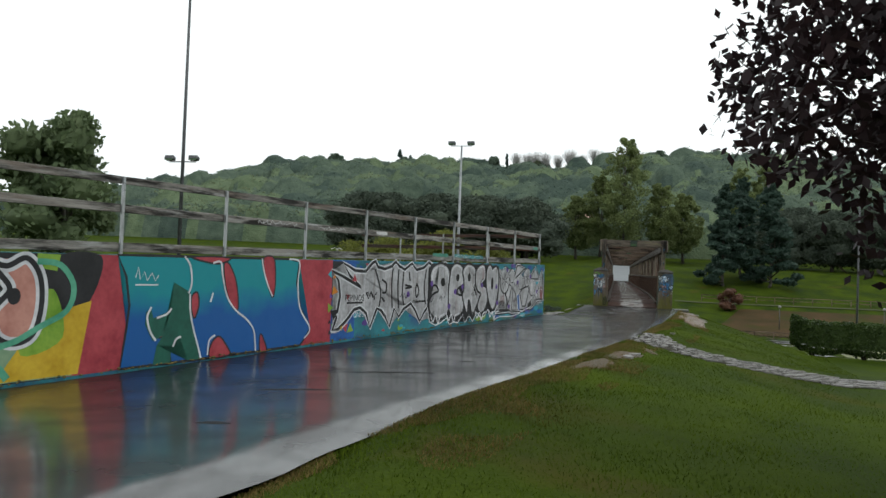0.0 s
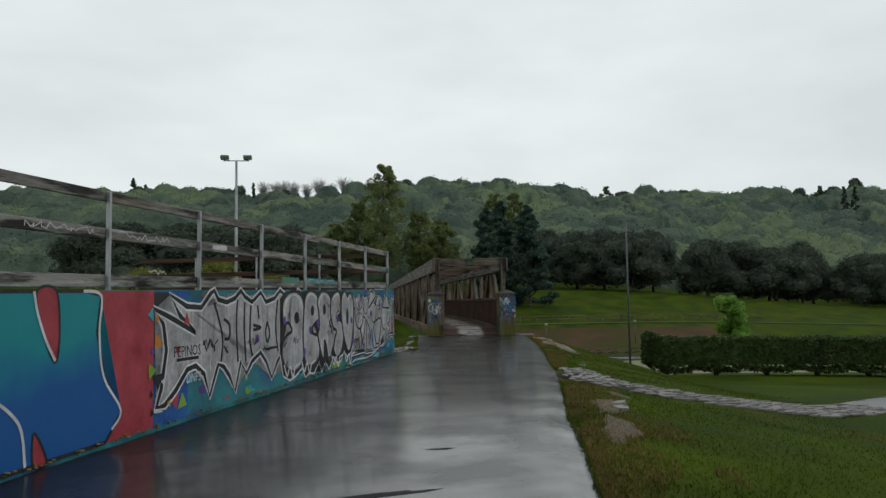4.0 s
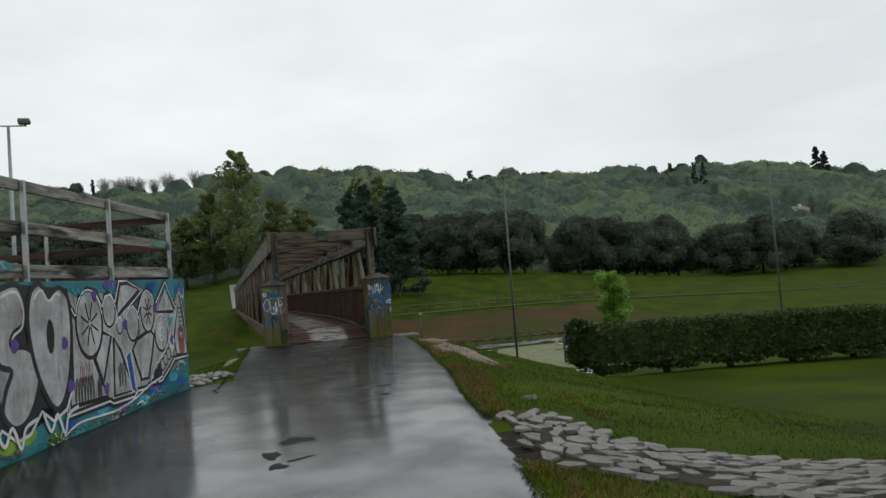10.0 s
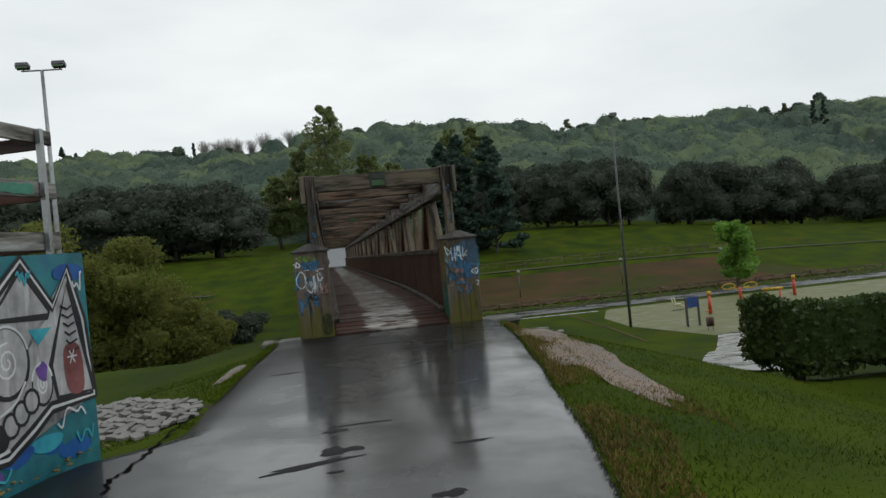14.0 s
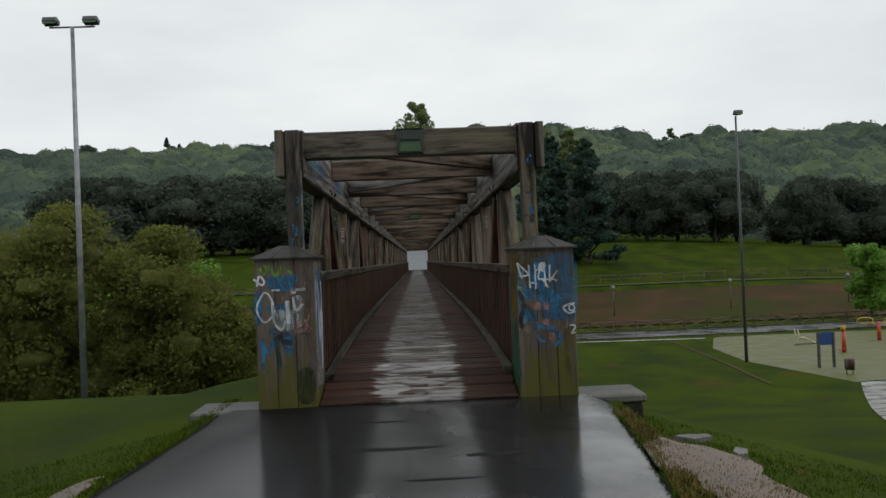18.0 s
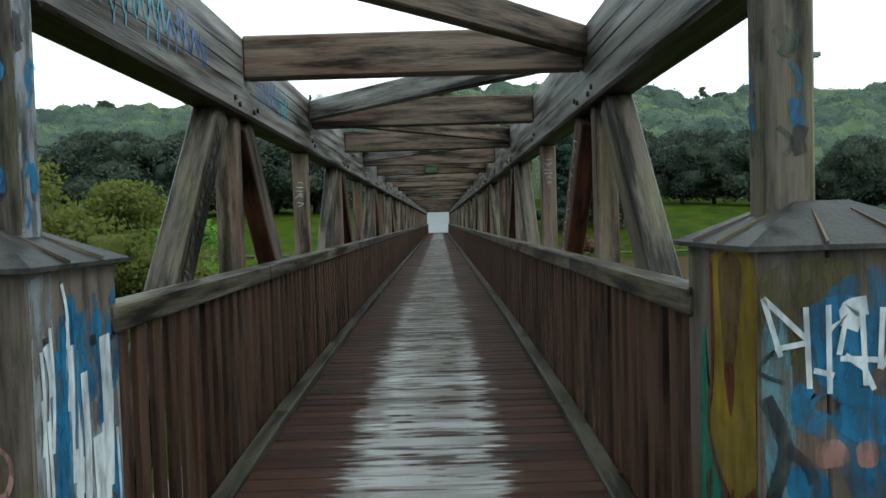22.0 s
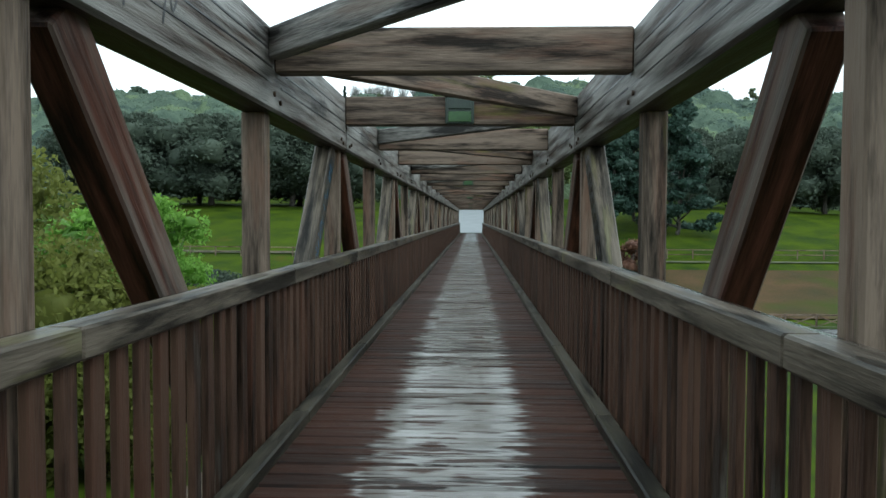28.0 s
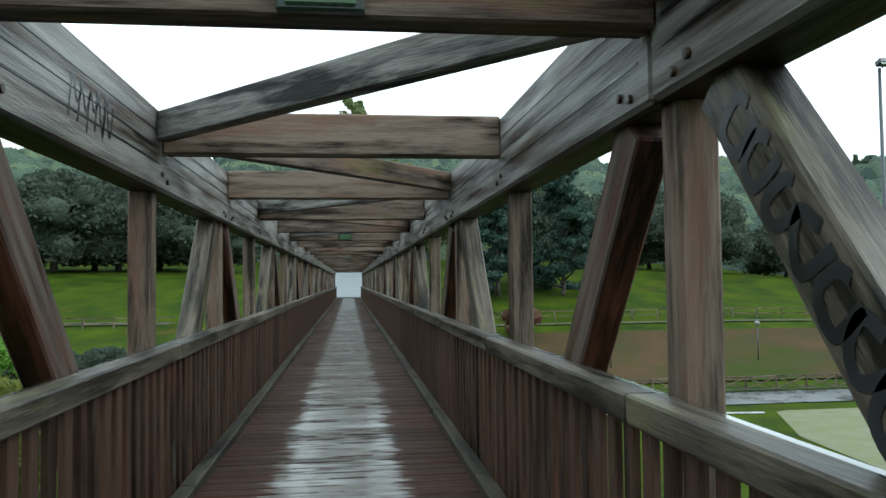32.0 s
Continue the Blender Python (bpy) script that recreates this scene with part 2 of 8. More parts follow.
M_WOOD = shade("weathered_wet_timber", (0.018, 0.0132, 0.0100), (0.178, 0.135, 0.104), 0.6, 2.2, stretch=(7, 7, 0.6), fine=14, bump=0.4,
               per_object=0.24, spot=(0.185, 0.145, 0.112), spot_scale=1.1, spot_amount=0.30, coat=0.03, coat_rough=0.3, spec=0.09, span=(0.54, 0.94), stain_stretch=GRAIN,
               blotches=(((0.135, 0.072, 0.048), 1.6, 0.45, 0.6), ((0.005, 0.004, 0.0032), 2.1, 0.48, 0.88), ((0.088, 0.084, 0.020), 1.5, 0.24, 0.7)))
M_WOOD_GREY = shade("silvered_timber", (0.018, 0.0168, 0.0150), (0.236, 0.224, 0.204), 0.55, 2.2, stretch=(7, 7, 0.5), fine=14, bump=0.45,
                    per_object=0.2, spot=(0.046, 0.047, 0.032), spot_scale=1.1, spot_amount=0.32, coat=0.06, coat_rough=0.25, spec=0.09, span=(0.54, 0.93), stain_stretch=GRAIN,
                    blotches=(((0.32, 0.325, 0.32), 2.6, 0.36, 0.8), ((0.105, 0.068, 0.048), 1.4, 0.40, 0.6), ((0.005, 0.0042, 0.0035), 2.1, 0.54, 0.92)))
M_WOOD_RED = shade("dark_red_timber", (0.006, 0.0024, 0.0018), (0.078, 0.030, 0.020), 0.6, 2.0, stretch=(7, 7, 0.5), fine=14, bump=0.4,
                   per_object=0.25, spot=(0.060, 0.050, 0.030), spot_scale=1.0, spot_amount=0.26, coat=0.04, coat_rough=0.3, spec=0.09, span=(0.54, 0.95), stain_stretch=GRAIN,
                   blotches=(((0.105, 0.042, 0.026), 1.5, 0.42, 0.6), ((0.003, 0.0018, 0.0014), 1.9, 0.56, 0.90), ((0.062, 0.062, 0.016), 1.6, 0.22, 0.6)),
                   silver_lit_faces=((0.180, 0.155, 0.132), 0.62))
# dark base paints shade under the chords; their sides and tops are silvered
M_CHORD = shade("silvered_chord_shade_below", (0.006, 0.0042, 0.0034), (0.060, 0.042, 0.033), 0.55, 2.2, stretch=(7, 7, 0.5), fine=14, bump=0.45,
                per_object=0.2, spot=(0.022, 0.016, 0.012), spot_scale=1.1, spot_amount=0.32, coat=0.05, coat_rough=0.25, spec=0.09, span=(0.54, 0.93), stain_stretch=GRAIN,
                blotches=(((0.050, 0.030, 0.022), 1.4, 0.42, 0.6), ((0.004, 0.0032, 0.0026), 2.1, 0.48, 0.88)), silver_lit_faces=((0.270, 0.262, 0.246), 0.80))
M_BALUSTER = shade("brown_baluster_board", (0.005, 0.0031, 0.0022), (0.074, 0.042, 0.029), 0.55, 2.0, stretch=(7, 7, 0.6), fine=14, bump=0.4,
                   per_object=0.32, spot=(0.046, 0.045, 0.022), spot_scale=0.9, spot_amount=0.32, coat=0.04, coat_rough=0.3, spec=0.09, span=(0.56, 0.98), stain_stretch=GRAIN,
                   blotches=(((0.078, 0.033, 0.021), 1.5, 0.42, 0.6), ((0.003, 0.002, 0.0015), 2.0, 0.42, 0.70), ((0.120, 0.110, 0.094), 2.0, 0.14, 0.6)))
M_DECK = shade("worn_deck_board", (0.006, 0.0035, 0.0026), (0.050, 0.021, 0.013), 0.6, 2.5, stretch=(8, 8, 0.8), fine=16, bump=0.35,
               per_object=0.3, rough_spread=0.2, spot=(0.040, 0.034, 0.022), spot_scale=1.2, spot_amount=0.36, coat=1.0, coat_rough=0.07, spec=0.15, span=(0.56, 0.98))


def worn_sheen_middle(m, half, colour):
    """Worn wet middle of the deck; its pale colour also paints in the sky's reflection."""
    n, l = m.node_tree.nodes, m.node_tree.links
    bsdf = n["Principled BSDF"]
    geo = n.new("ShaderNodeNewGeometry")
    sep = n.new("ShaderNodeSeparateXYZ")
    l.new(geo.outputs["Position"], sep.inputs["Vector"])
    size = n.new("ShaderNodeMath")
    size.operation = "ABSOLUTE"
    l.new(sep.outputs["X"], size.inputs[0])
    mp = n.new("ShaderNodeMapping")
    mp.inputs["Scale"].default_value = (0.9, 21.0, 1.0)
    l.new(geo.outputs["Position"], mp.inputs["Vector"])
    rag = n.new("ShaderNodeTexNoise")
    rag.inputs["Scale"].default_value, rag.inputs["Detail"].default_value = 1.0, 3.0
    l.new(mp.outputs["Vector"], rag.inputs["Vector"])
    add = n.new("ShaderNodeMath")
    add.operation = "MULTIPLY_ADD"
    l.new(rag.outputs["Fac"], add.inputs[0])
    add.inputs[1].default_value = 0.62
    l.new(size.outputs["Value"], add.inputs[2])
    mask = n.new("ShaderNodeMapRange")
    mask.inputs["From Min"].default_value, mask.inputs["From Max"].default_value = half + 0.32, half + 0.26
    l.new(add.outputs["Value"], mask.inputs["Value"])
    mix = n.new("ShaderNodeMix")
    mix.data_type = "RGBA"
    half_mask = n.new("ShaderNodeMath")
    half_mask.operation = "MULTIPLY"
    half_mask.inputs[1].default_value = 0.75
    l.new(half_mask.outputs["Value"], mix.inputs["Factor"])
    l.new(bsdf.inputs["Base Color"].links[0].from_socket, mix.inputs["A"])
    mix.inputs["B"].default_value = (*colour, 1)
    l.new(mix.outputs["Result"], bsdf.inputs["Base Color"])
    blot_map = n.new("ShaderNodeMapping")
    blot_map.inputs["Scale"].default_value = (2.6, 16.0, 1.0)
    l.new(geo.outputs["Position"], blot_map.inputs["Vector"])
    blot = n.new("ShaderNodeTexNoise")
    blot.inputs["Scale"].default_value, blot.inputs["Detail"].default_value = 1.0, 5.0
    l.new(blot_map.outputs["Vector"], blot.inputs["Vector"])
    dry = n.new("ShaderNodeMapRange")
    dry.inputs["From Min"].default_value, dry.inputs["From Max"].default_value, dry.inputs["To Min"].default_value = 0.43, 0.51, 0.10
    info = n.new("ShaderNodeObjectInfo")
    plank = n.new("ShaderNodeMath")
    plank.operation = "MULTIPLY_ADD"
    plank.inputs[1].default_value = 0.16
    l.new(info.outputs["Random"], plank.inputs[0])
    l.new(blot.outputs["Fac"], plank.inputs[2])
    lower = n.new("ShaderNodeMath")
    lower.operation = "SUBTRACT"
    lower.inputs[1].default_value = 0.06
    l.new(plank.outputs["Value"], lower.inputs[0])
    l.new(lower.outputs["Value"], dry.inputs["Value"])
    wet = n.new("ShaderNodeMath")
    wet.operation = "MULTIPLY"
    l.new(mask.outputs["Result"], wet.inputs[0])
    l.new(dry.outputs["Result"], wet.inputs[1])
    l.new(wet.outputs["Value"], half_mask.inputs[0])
    film = n.new("ShaderNodeMapRange")
    film.inputs["To Min"].default_value, film.inputs["To Max"].default_value = 0.06, 1.0
    l.new(wet.outputs["Value"], film.inputs["Value"])
    l.new(film.outputs["Result"], bsdf.inputs["Coat Weight"])
    ripple = n.new("ShaderNodeMapping")                   # the water follows the grain and stands in ragged runs
    ripple.inputs["Scale"].default_value = (7.0, 30.0, 1.0)
    l.new(geo.outputs["Position"], ripple.inputs["Vector"])
    wave = n.new("ShaderNodeTexNoise")
    wave.inputs["Scale"].default_value, wave.inputs["Detail"].default_value = 1.0, 4.0
    l.new(ripple.outputs["Vector"], wave.inputs["Vector"])
    relief = n.new("ShaderNodeBump")
    relief.inputs["Strength"].default_value, relief.inputs["Distance"].default_value = 0.35, 0.004
    l.new(wave.outputs["Fac"], relief.inputs["Height"])
    l.new(relief.outputs["Normal"], bsdf.inputs["Coat Normal"])


# pale grey mixes bare worn wood with painted sky sheen
worn_sheen_middle(M_DECK, 0.50, (0.240, 0.232, 0.215))
M_RAIL = shade("wet_brown_rail", (0.011, 0.0094, 0.007), (0.128, 0.106, 0.082), 0.5, 2.2, stretch=(7, 7, 0.5), fine=14, bump=0.45,
               per_object=0.2, spot=(0.044, 0.048, 0.026), spot_scale=1.3, spot_amount=0.34, coat=0.14, coat_rough=0.14, spec=0.10, span=(0.54, 0.93), stain_stretch=GRAIN,
               blotches=(((0.108, 0.105, 0.018), 1.5, 0.32, 0.72), ((0.004, 0.0033, 0.0024), 2.0, 0.55, 0.90), ((0.175, 0.158, 0.135), 1.5, 0.22, 0.65)))
M_KERB = shade("dark_mossy_kerb", (0.006, 0.0055, 0.004), (0.064, 0.056, 0.040), 0.5, 2.2, stretch=(7, 7, 0.5), fine=14, bump=0.45, per_object=0.2,
               spot=(0.030, 0.036, 0.018), spot_scale=1.3, spot_amount=0.4, coat=0.10, coat_rough=0.16, spec=0.10, span=(0.54, 0.95), stain_stretch=GRAIN,
               blotches=(((0.004, 0.0035, 0.0025), 2.0, 0.5, 0.85), ((0.13, 0.12, 0.10), 1.7, 0.16, 0.6)))
M_LEDGE = shade("rain_filled_ledge", (0.02, 0.018, 0.015), (0.07, 0.06, 0.05), 0.4, 2.0, stretch=(7, 7, 0.6), fine=14, bump=0.15, per_object=0.2, coat=1.0, coat_rough=0.04, spec=0.3)
M_STEEL = shade("galvanised_steel", (0.20, 0.21, 0.215), (0.36, 0.37, 0.375), 0.4, 3, fine=40, bump=0.05, metal=0.7, per_object=0.2)
M_POLE = shade("dark_painted_pole", (0.03, 0.032, 0.035), (0.07, 0.073, 0.078), 0.45, 3, fine=40, bump=0.05)
M_POLE_GREY = shade("grey_galvanised_mast", (0.16, 0.17, 0.18), (0.30, 0.31, 0.32), 0.45, 3, fine=40, bump=0.05, metal=0.4)
M_BARK = shade("tree_bark", (0.020, 0.017, 0.013), (0.07, 0.06, 0.048), 0.8, 5, stretch=(3, 3, 0.6), fine=20, bump=0.7)


def leaf(name, dark, light, rough=0.5, vary=0.3, through_light=0.4):
    m = shade(name, dark, light, rough, 0.25, fine=2.0, bump=0, per_island=vary, spec=0.2)
    n, l = m.node_tree.nodes, m.node_tree.links
    bsdf, out = n["Principled BSDF"], n["Material Output"]
    thin = n.new("ShaderNodeBsdfTranslucent")
    l.new(bsdf.inputs["Base Color"].links[0].from_socket, thin.inputs["Color"])
    mix = n.new("ShaderNodeMixShader")
    mix.inputs["Fac"].default_value = through_light
    l.new(bsdf.outputs["BSDF"], mix.inputs[1])
    l.new(thin.outputs["BSDF"], mix.inputs[2])
    l.new(mix.outputs["Shader"], out.inputs["Surface"])
    return m


L_OAK = leaf("dark_oak_leaves", (0.040, 0.055, 0.042), (0.082, 0.102, 0.074), 0.8, 0.15, 0.35)
L_WOOD = leaf("mixed_wood_leaves", (0.055, 0.085, 0.040), (0.125, 0.165, 0.080), 0.7)
L_POPLAR = leaf("light_poplar_leaves", (0.12, 0.155, 0.06), (0.20, 0.24, 0.095), 0.8, 0.2, 0.5)
L_CONIFER = leaf("blue_green_needles", (0.020, 0.040, 0.030), (0.050, 0.085, 0.064))
L_BUSH = leaf("olive_bush_leaves", (0.085, 0.100, 0.022), (0.175, 0.190, 0.045), 0.6, 0.35, 0.55)
L_BRIGHT = leaf("fresh_green_leaves", (0.08, 0.17, 0.02), (0.19, 0.34, 0.06), 0.5, 0.3, 0.55)
L_PURPLE = leaf("purple_plum_leaves", (0.010, 0.006, 0.008), (0.035, 0.020, 0.022))
L_HEDGE = leaf("clipped_hedge_leaves", (0.016, 0.033, 0.008), (0.06, 0.095, 0.025), 0.35)


# ---------------------------------------------------------------- building helpers
def link_mesh(name, me, material, parent=None, label=""):
    ob = new(name, me)
    if material and not me.materials:
        me.materials.append(material)
    if parent:
        ob.parent = parent
    if label:
        ob["label"] = label
    return ob


def part(name, bm, material, parent=None, label=""):
    me = bpy.data.meshes.new(name)
    bm.to_mesh(me)
    bm.free()
    return link_mesh(name, me, material, parent, label)


def thing(name, label, category, group="", kind="", place=None):
    ob = new(name)
    ob.empty_display_size = 0.2
    if place is not None:
        ob.matrix_basis = place if isinstance(place, Matrix) else Matrix.Translation(place)
    return tagged(ob, label, category, group, kind)


def box_bm(w, d, h, bevel=0.0, centre=(0, 0, 0)):
    bm = bmesh.new()
    bmesh.ops.create_cube(bm, size=1.0, matrix=Matrix.Translation(centre) @ Matrix.Diagonal((w, d, h, 1)))
    if bevel:
        bmesh.ops.bevel(bm, geom=bm.edges[:], offset=bevel, segments=1, affect="EDGES")
    return bm


MESHES = {}


def member(name, p0, p1, w, h, material, parent, bevel=0.012, up=(0, 0, 1), label=""):
    """A squared timber from p0 to p1: w wide and h high across its length; its own z runs along it."""
    p0, p1 = Vector(p0), Vector(p1)
    axis = p1 - p0
    length = axis.length
    key = (name, round(w, 4), round(h, 4), round(length, 3), material.name, bevel)
    if key not in MESHES:
        me = bpy.data.meshes.new(name)
        bm = box_bm(w, h, length, bevel)
        bm.to_mesh(me)
        bm.free()
        me.materials.append(material)
        MESHES[key] = me
    z = axis.normalized()
    u = Vector(up)
    if abs(z.dot(u)) > 0.97:
        u = Vector((0, 1, 0))
    x = u.cross(z).normalized()
    y = z.cross(x)
    rot = Matrix((x, y, z)).transposed().to_4x4()
    ob = link_mesh(name, MESHES[key], None, parent, label)
    ob.matrix_basis = Matrix.Translation((p0 + p1) / 2) @ rot
    return ob


def tube_bm(points, radii, sides=8, bm=None):
    bm = bm or bmesh.new()
    rings = []
    pts = [Vector(p) for p in points]
    for i, (p, r) in enumerate(zip(pts, radii)):
        d = (pts[min(i + 1, len(pts) - 1)] - pts[max(i - 1, 0)]).normalized()
        u = d.orthogonal().normalized()
        if abs(d.z) < 0.99:
            u = d.cross(Vector((0, 0, 1))).normalized()
        v = d.cross(u)
        rings.append([bm.verts.new(p + r * (math.cos(a) * u + math.sin(a) * v)) for a in [2 * math.pi * k / sides for k in range(sides)]])
    for a, b in zip(rings, rings[1:]):
        for k in range(sides):
            bm.faces.new((a[k], a[(k + 1) % sides], b[(k + 1) % sides], b[k])).smooth = True
    bm.faces.new(rings[0][::-1])
    bm.faces.new(rings[-1])
    return bm


def sphere_grid(cuts=4):
    """Corners and faces of a ball made of four-cornered faces."""
    g = np.linspace(-1, 1, cuts + 1)
    pts, index, faces = [], {}, []
    for ax in range(3):
        for sg in (-1, 1):
            for i in range(cuts):
                for j in range(cuts):
                    f = []
                    for u, v in ((g[i], g[j]), (g[i + 1], g[j]), (g[i + 1], g[j + 1]), (g[i], g[j + 1]))[::sg]:
                        p = [0.0, 0.0, 0.0]
                        p[ax], p[(ax + 1) % 3], p[(ax + 2) % 3] = sg, u, v
                        key = tuple(round(c, 4) for c in p)
                        if key not in index:
                            index[key] = len(pts)
                            pts.append(p)
                        f.append(index[key])
                    faces.append(f)
    pts = np.array(pts)
    return pts / np.linalg.norm(pts, axis=1)[:, None], np.array(faces)


BALL, BALL_FACES = sphere_grid()


def quads_mesh(name, verts, material, clumps=None, ball=None):
    """One mesh out of loose four-cornered leaves, over smooth lumpy clumps if there are any."""
    verts = np.asarray(verts, dtype=np.float64).reshape(-1, 3)
    n = len(verts) // 4
    faces = np.arange(4 * n).reshape(-1, 4)
    if clumps is not None:
        pts, quads = ball or (BALL, BALL_FACES)
        k = len(clumps) // len(pts)
        more = (quads[None] + (np.arange(k) * len(pts))[:, None, None]).reshape(-1, 4) + 4 * n
        verts, faces = np.concatenate([verts, clumps]), np.concatenate([faces, more])
    me = bpy.data.meshes.new(name)
    me.from_pydata(verts.tolist(), [], faces.tolist())
    if clumps is not None:
        me.polygons.foreach_set("use_smooth", np.arange(len(faces)) >= n)
    me.materials.append(material)
    return me


def leaf_cloud(rng, centres, radii, count, size, flat=0.0, squash=(1, 1, 1)):
    """Corner points of count leaves scattered over the shells of round clumps."""
    k = rng.integers(0, len(centres), count)
    dirs = rng.normal(size=(count, 3))
    dirs /= np.linalg.norm(dirs, axis=1)[:, None]
    dist = radii[k] * rng.uniform(0.45, 1.08, count) ** 0.6
    pos = centres[k] + dirs * dist[:, None] * np.array(squash)
    a = rng.normal(size=(count, 3)) + dirs * 0.3
    a[:, 2] *= 1 - flat
    a /= np.linalg.norm(a, axis=1)[:, None]
    b = np.cross(a, rng.normal(size=(count, 3)))
    b /= np.linalg.norm(b, axis=1)[:, None]
    s = size * rng.uniform(0.6, 1.3, count)[:, None]
    c = np.stack([pos - a * s, pos + b * s * 0.55, pos + a * s, pos - b * s * 0.55], 1)
    return c.reshape(-1, 3)


def lumps(rng, centres, radii, squash, ball=None):
    """Lumpy closed clumps under the leaves, so that crowns are not see-through."""
    out = []
    pts = BALL if ball is None else ball[0]
    for c, r in zip(centres, radii):
        k = rng.uniform(0, 6.28, 3)
        lump = 1 + 0.12 * np.sin(pts[:, 0] * 5 + k[0]) + 0.12 * np.sin(pts[:, 1] * 5 + k[1]) + 0.1 * np.sin(pts[:, 2] * 6 + k[2]) + rng.uniform(-0.05, 0.05, len(pts))
        out.append(c + pts * (r * lump)[:, None] * np.array(squash))
    return np.concatenate(out)


def tree(name, label, place, height, spread, base, seed, leaves, material, leaf_size, clumps=26, trunk=0.22, shape="round", group="", category="tree", limbs=9, solid=0.72):
    rng = np.random.default_rng(seed)
    root = thing(name, label, category, group, place=place)
    cs, rs = [], []
    ch = height - base
    for i in range(clumps):
        f = (i + 0.5) / clumps
        if shape == "tall":
            w = spread * (0.35 + 0.65 * math.sin(math.pi * min(1, f * 1.02 + 0.05)) ** 0.7)
        elif shape == "cone":
            w = spread * (1.03 - f) ** 0.85
        elif shape == "umbrella":
            w = spread * math.sqrt(max(0.05, 1 - (f * 1.0) ** 2.2))
        else:
            w = spread * math.sqrt(max(0.06, 1 - (2 * f - 0.9) ** 2 * 0.9))
        a, q = rng.uniform(0, 2 * math.pi), rng.uniform(0.25, 0.85)
        r = spread * rng.uniform(0.26, 0.42) * (((0.75 - 0.4 * f) if spread > 2.5 else 1.7 - 1.1 * f) if shape == "tall" else 0.62 if shape == "cone" else 1)
        cs.append((math.cos(a) * w * q, math.sin(a) * w * q, base + ch * f * 0.94))
        rs.append(min(r, max(0.25, w)))
    cs, rs = np.array(cs), np.array(rs)
    squash = (1, 1, 0.55) if shape == "cone" else (1, 1, 0.8)
    cloud_pts = leaf_cloud(rng, cs, rs * 1.05, leaves, leaf_size, squash=squash)
    me = quads_mesh("crown", cloud_pts, material, lumps(rng, cs, rs * solid, squash) if solid else None)
    link_mesh("crown", me, None, root)
    bend = rng.uniform(-0.25, 0.25, 2)
    top = base + ch * (0.9 if shape in ("tall", "cone") else 0.55)
    tp = [(0, 0, -0.3), (bend[0] * 0.3, bend[1] * 0.3, base * 0.5), (bend[0], bend[1], base), (bend[0] * 1.3, bend[1] * 1.3, top)]
    bm = tube_bm(tp, [trunk * 1.35, trunk, trunk * 0.8, trunk * 0.25])
    for i in rng.choice(clumps, min(limbs, clumps), replace=False):
        z0 = base * 0.85 + (cs[i][2] - base * 0.85) * 0.35
        tube_bm([(bend[0], bend[1], z0), ((bend[0] + cs[i][0]) / 2, (bend[1] + cs[i][1]) / 2, (z0 + cs[i][2]) / 2 - 0.1 * spread * 0.2), tuple(cs[i])],
                [trunk * 0.5, trunk * 0.3, trunk * 0.1], 5, bm)
    part("trunk", bm, M_BARK, root)
    return root


def smooth(a, b, v):
    u = min(1.0, max(0.0, (v - a) / (b - a)))
    return u * u * (3 - 2 * u)


# ---------------------------------------------------------------- the plan
W0 = Vector((-3.50, -7.56))              # far end of the painted wall
WD = Vector((-0.3115, -0.9502))          # along the wall, back towards the start
WN = Vector((0.9502, -0.3115))           # out of the wall, over the path
RIGHT_EDGE = ((-48, -7.4), (-38, -4.9), (-32, -3.65), (-29.8, -3.35), (-26.3, -2.7), (-22.8, -1.88), (-20.4, -1.42), (-18.2, -0.88), (-16.1, -0.40),
              (-14.6, -0.14), (-13.5, 0.15), (-11.4, 0.5), (-9.4, 0.95), (-7.4, 1.25), (-5.7, 1.55), (-4.9, 1.65), (-3.1, 1.92), (-1.75, 2.05), (0.3, 2.2))
RIGHT_HEIGHT = ((-58, -0.48), (-38, -0.52), (-33, -0.60), (-26, -0.67), (-20, -0.67), (-16, -0.65), (-12, -0.60), (-8, -0.53), (-4, -0.45), (0, -0.40))
LEFT_EDGE = ((-9.75, -2.97), (-7.6, -2.85), (-4.0, -2.62), (-0.9, -2.35), (0.3, -2.3))


def edge(rows, y):
    return float(np.interp(y, [r[0] for r in rows], [r[1] for r in rows]))


def wall_point(s, z, out=0.0):
    p = W0 + WD * s + WN * out
    return Vector((p.x, p.y, z))


def wall_top(s):
    return 1.385 - 0.012 * max(0, s)


def wall_foot(s):
    return -0.50 - 0.021 * s


def paving(x, y):
    """Height of the paved path: it falls from the bridge towards the start, and across towards the wall."""
    k = smooth(-9.0, -6.6, y)
    back = (y - W0.y) / WD.y
    x0 = edge(LEFT_EDGE, max(y, -9.7)) * k + (W0.x + WD.x * back) * (1 - k)
    x1 = edge(RIGHT_EDGE, y)
    low = wall_foot(max(0, back)) + 0.09 * smooth(-7, -0.5, y)
    u = min(1, max(0, (x - x0) / (x1 - x0)))
    return low * (1 - u) + edge(RIGHT_HEIGHT, y) * u


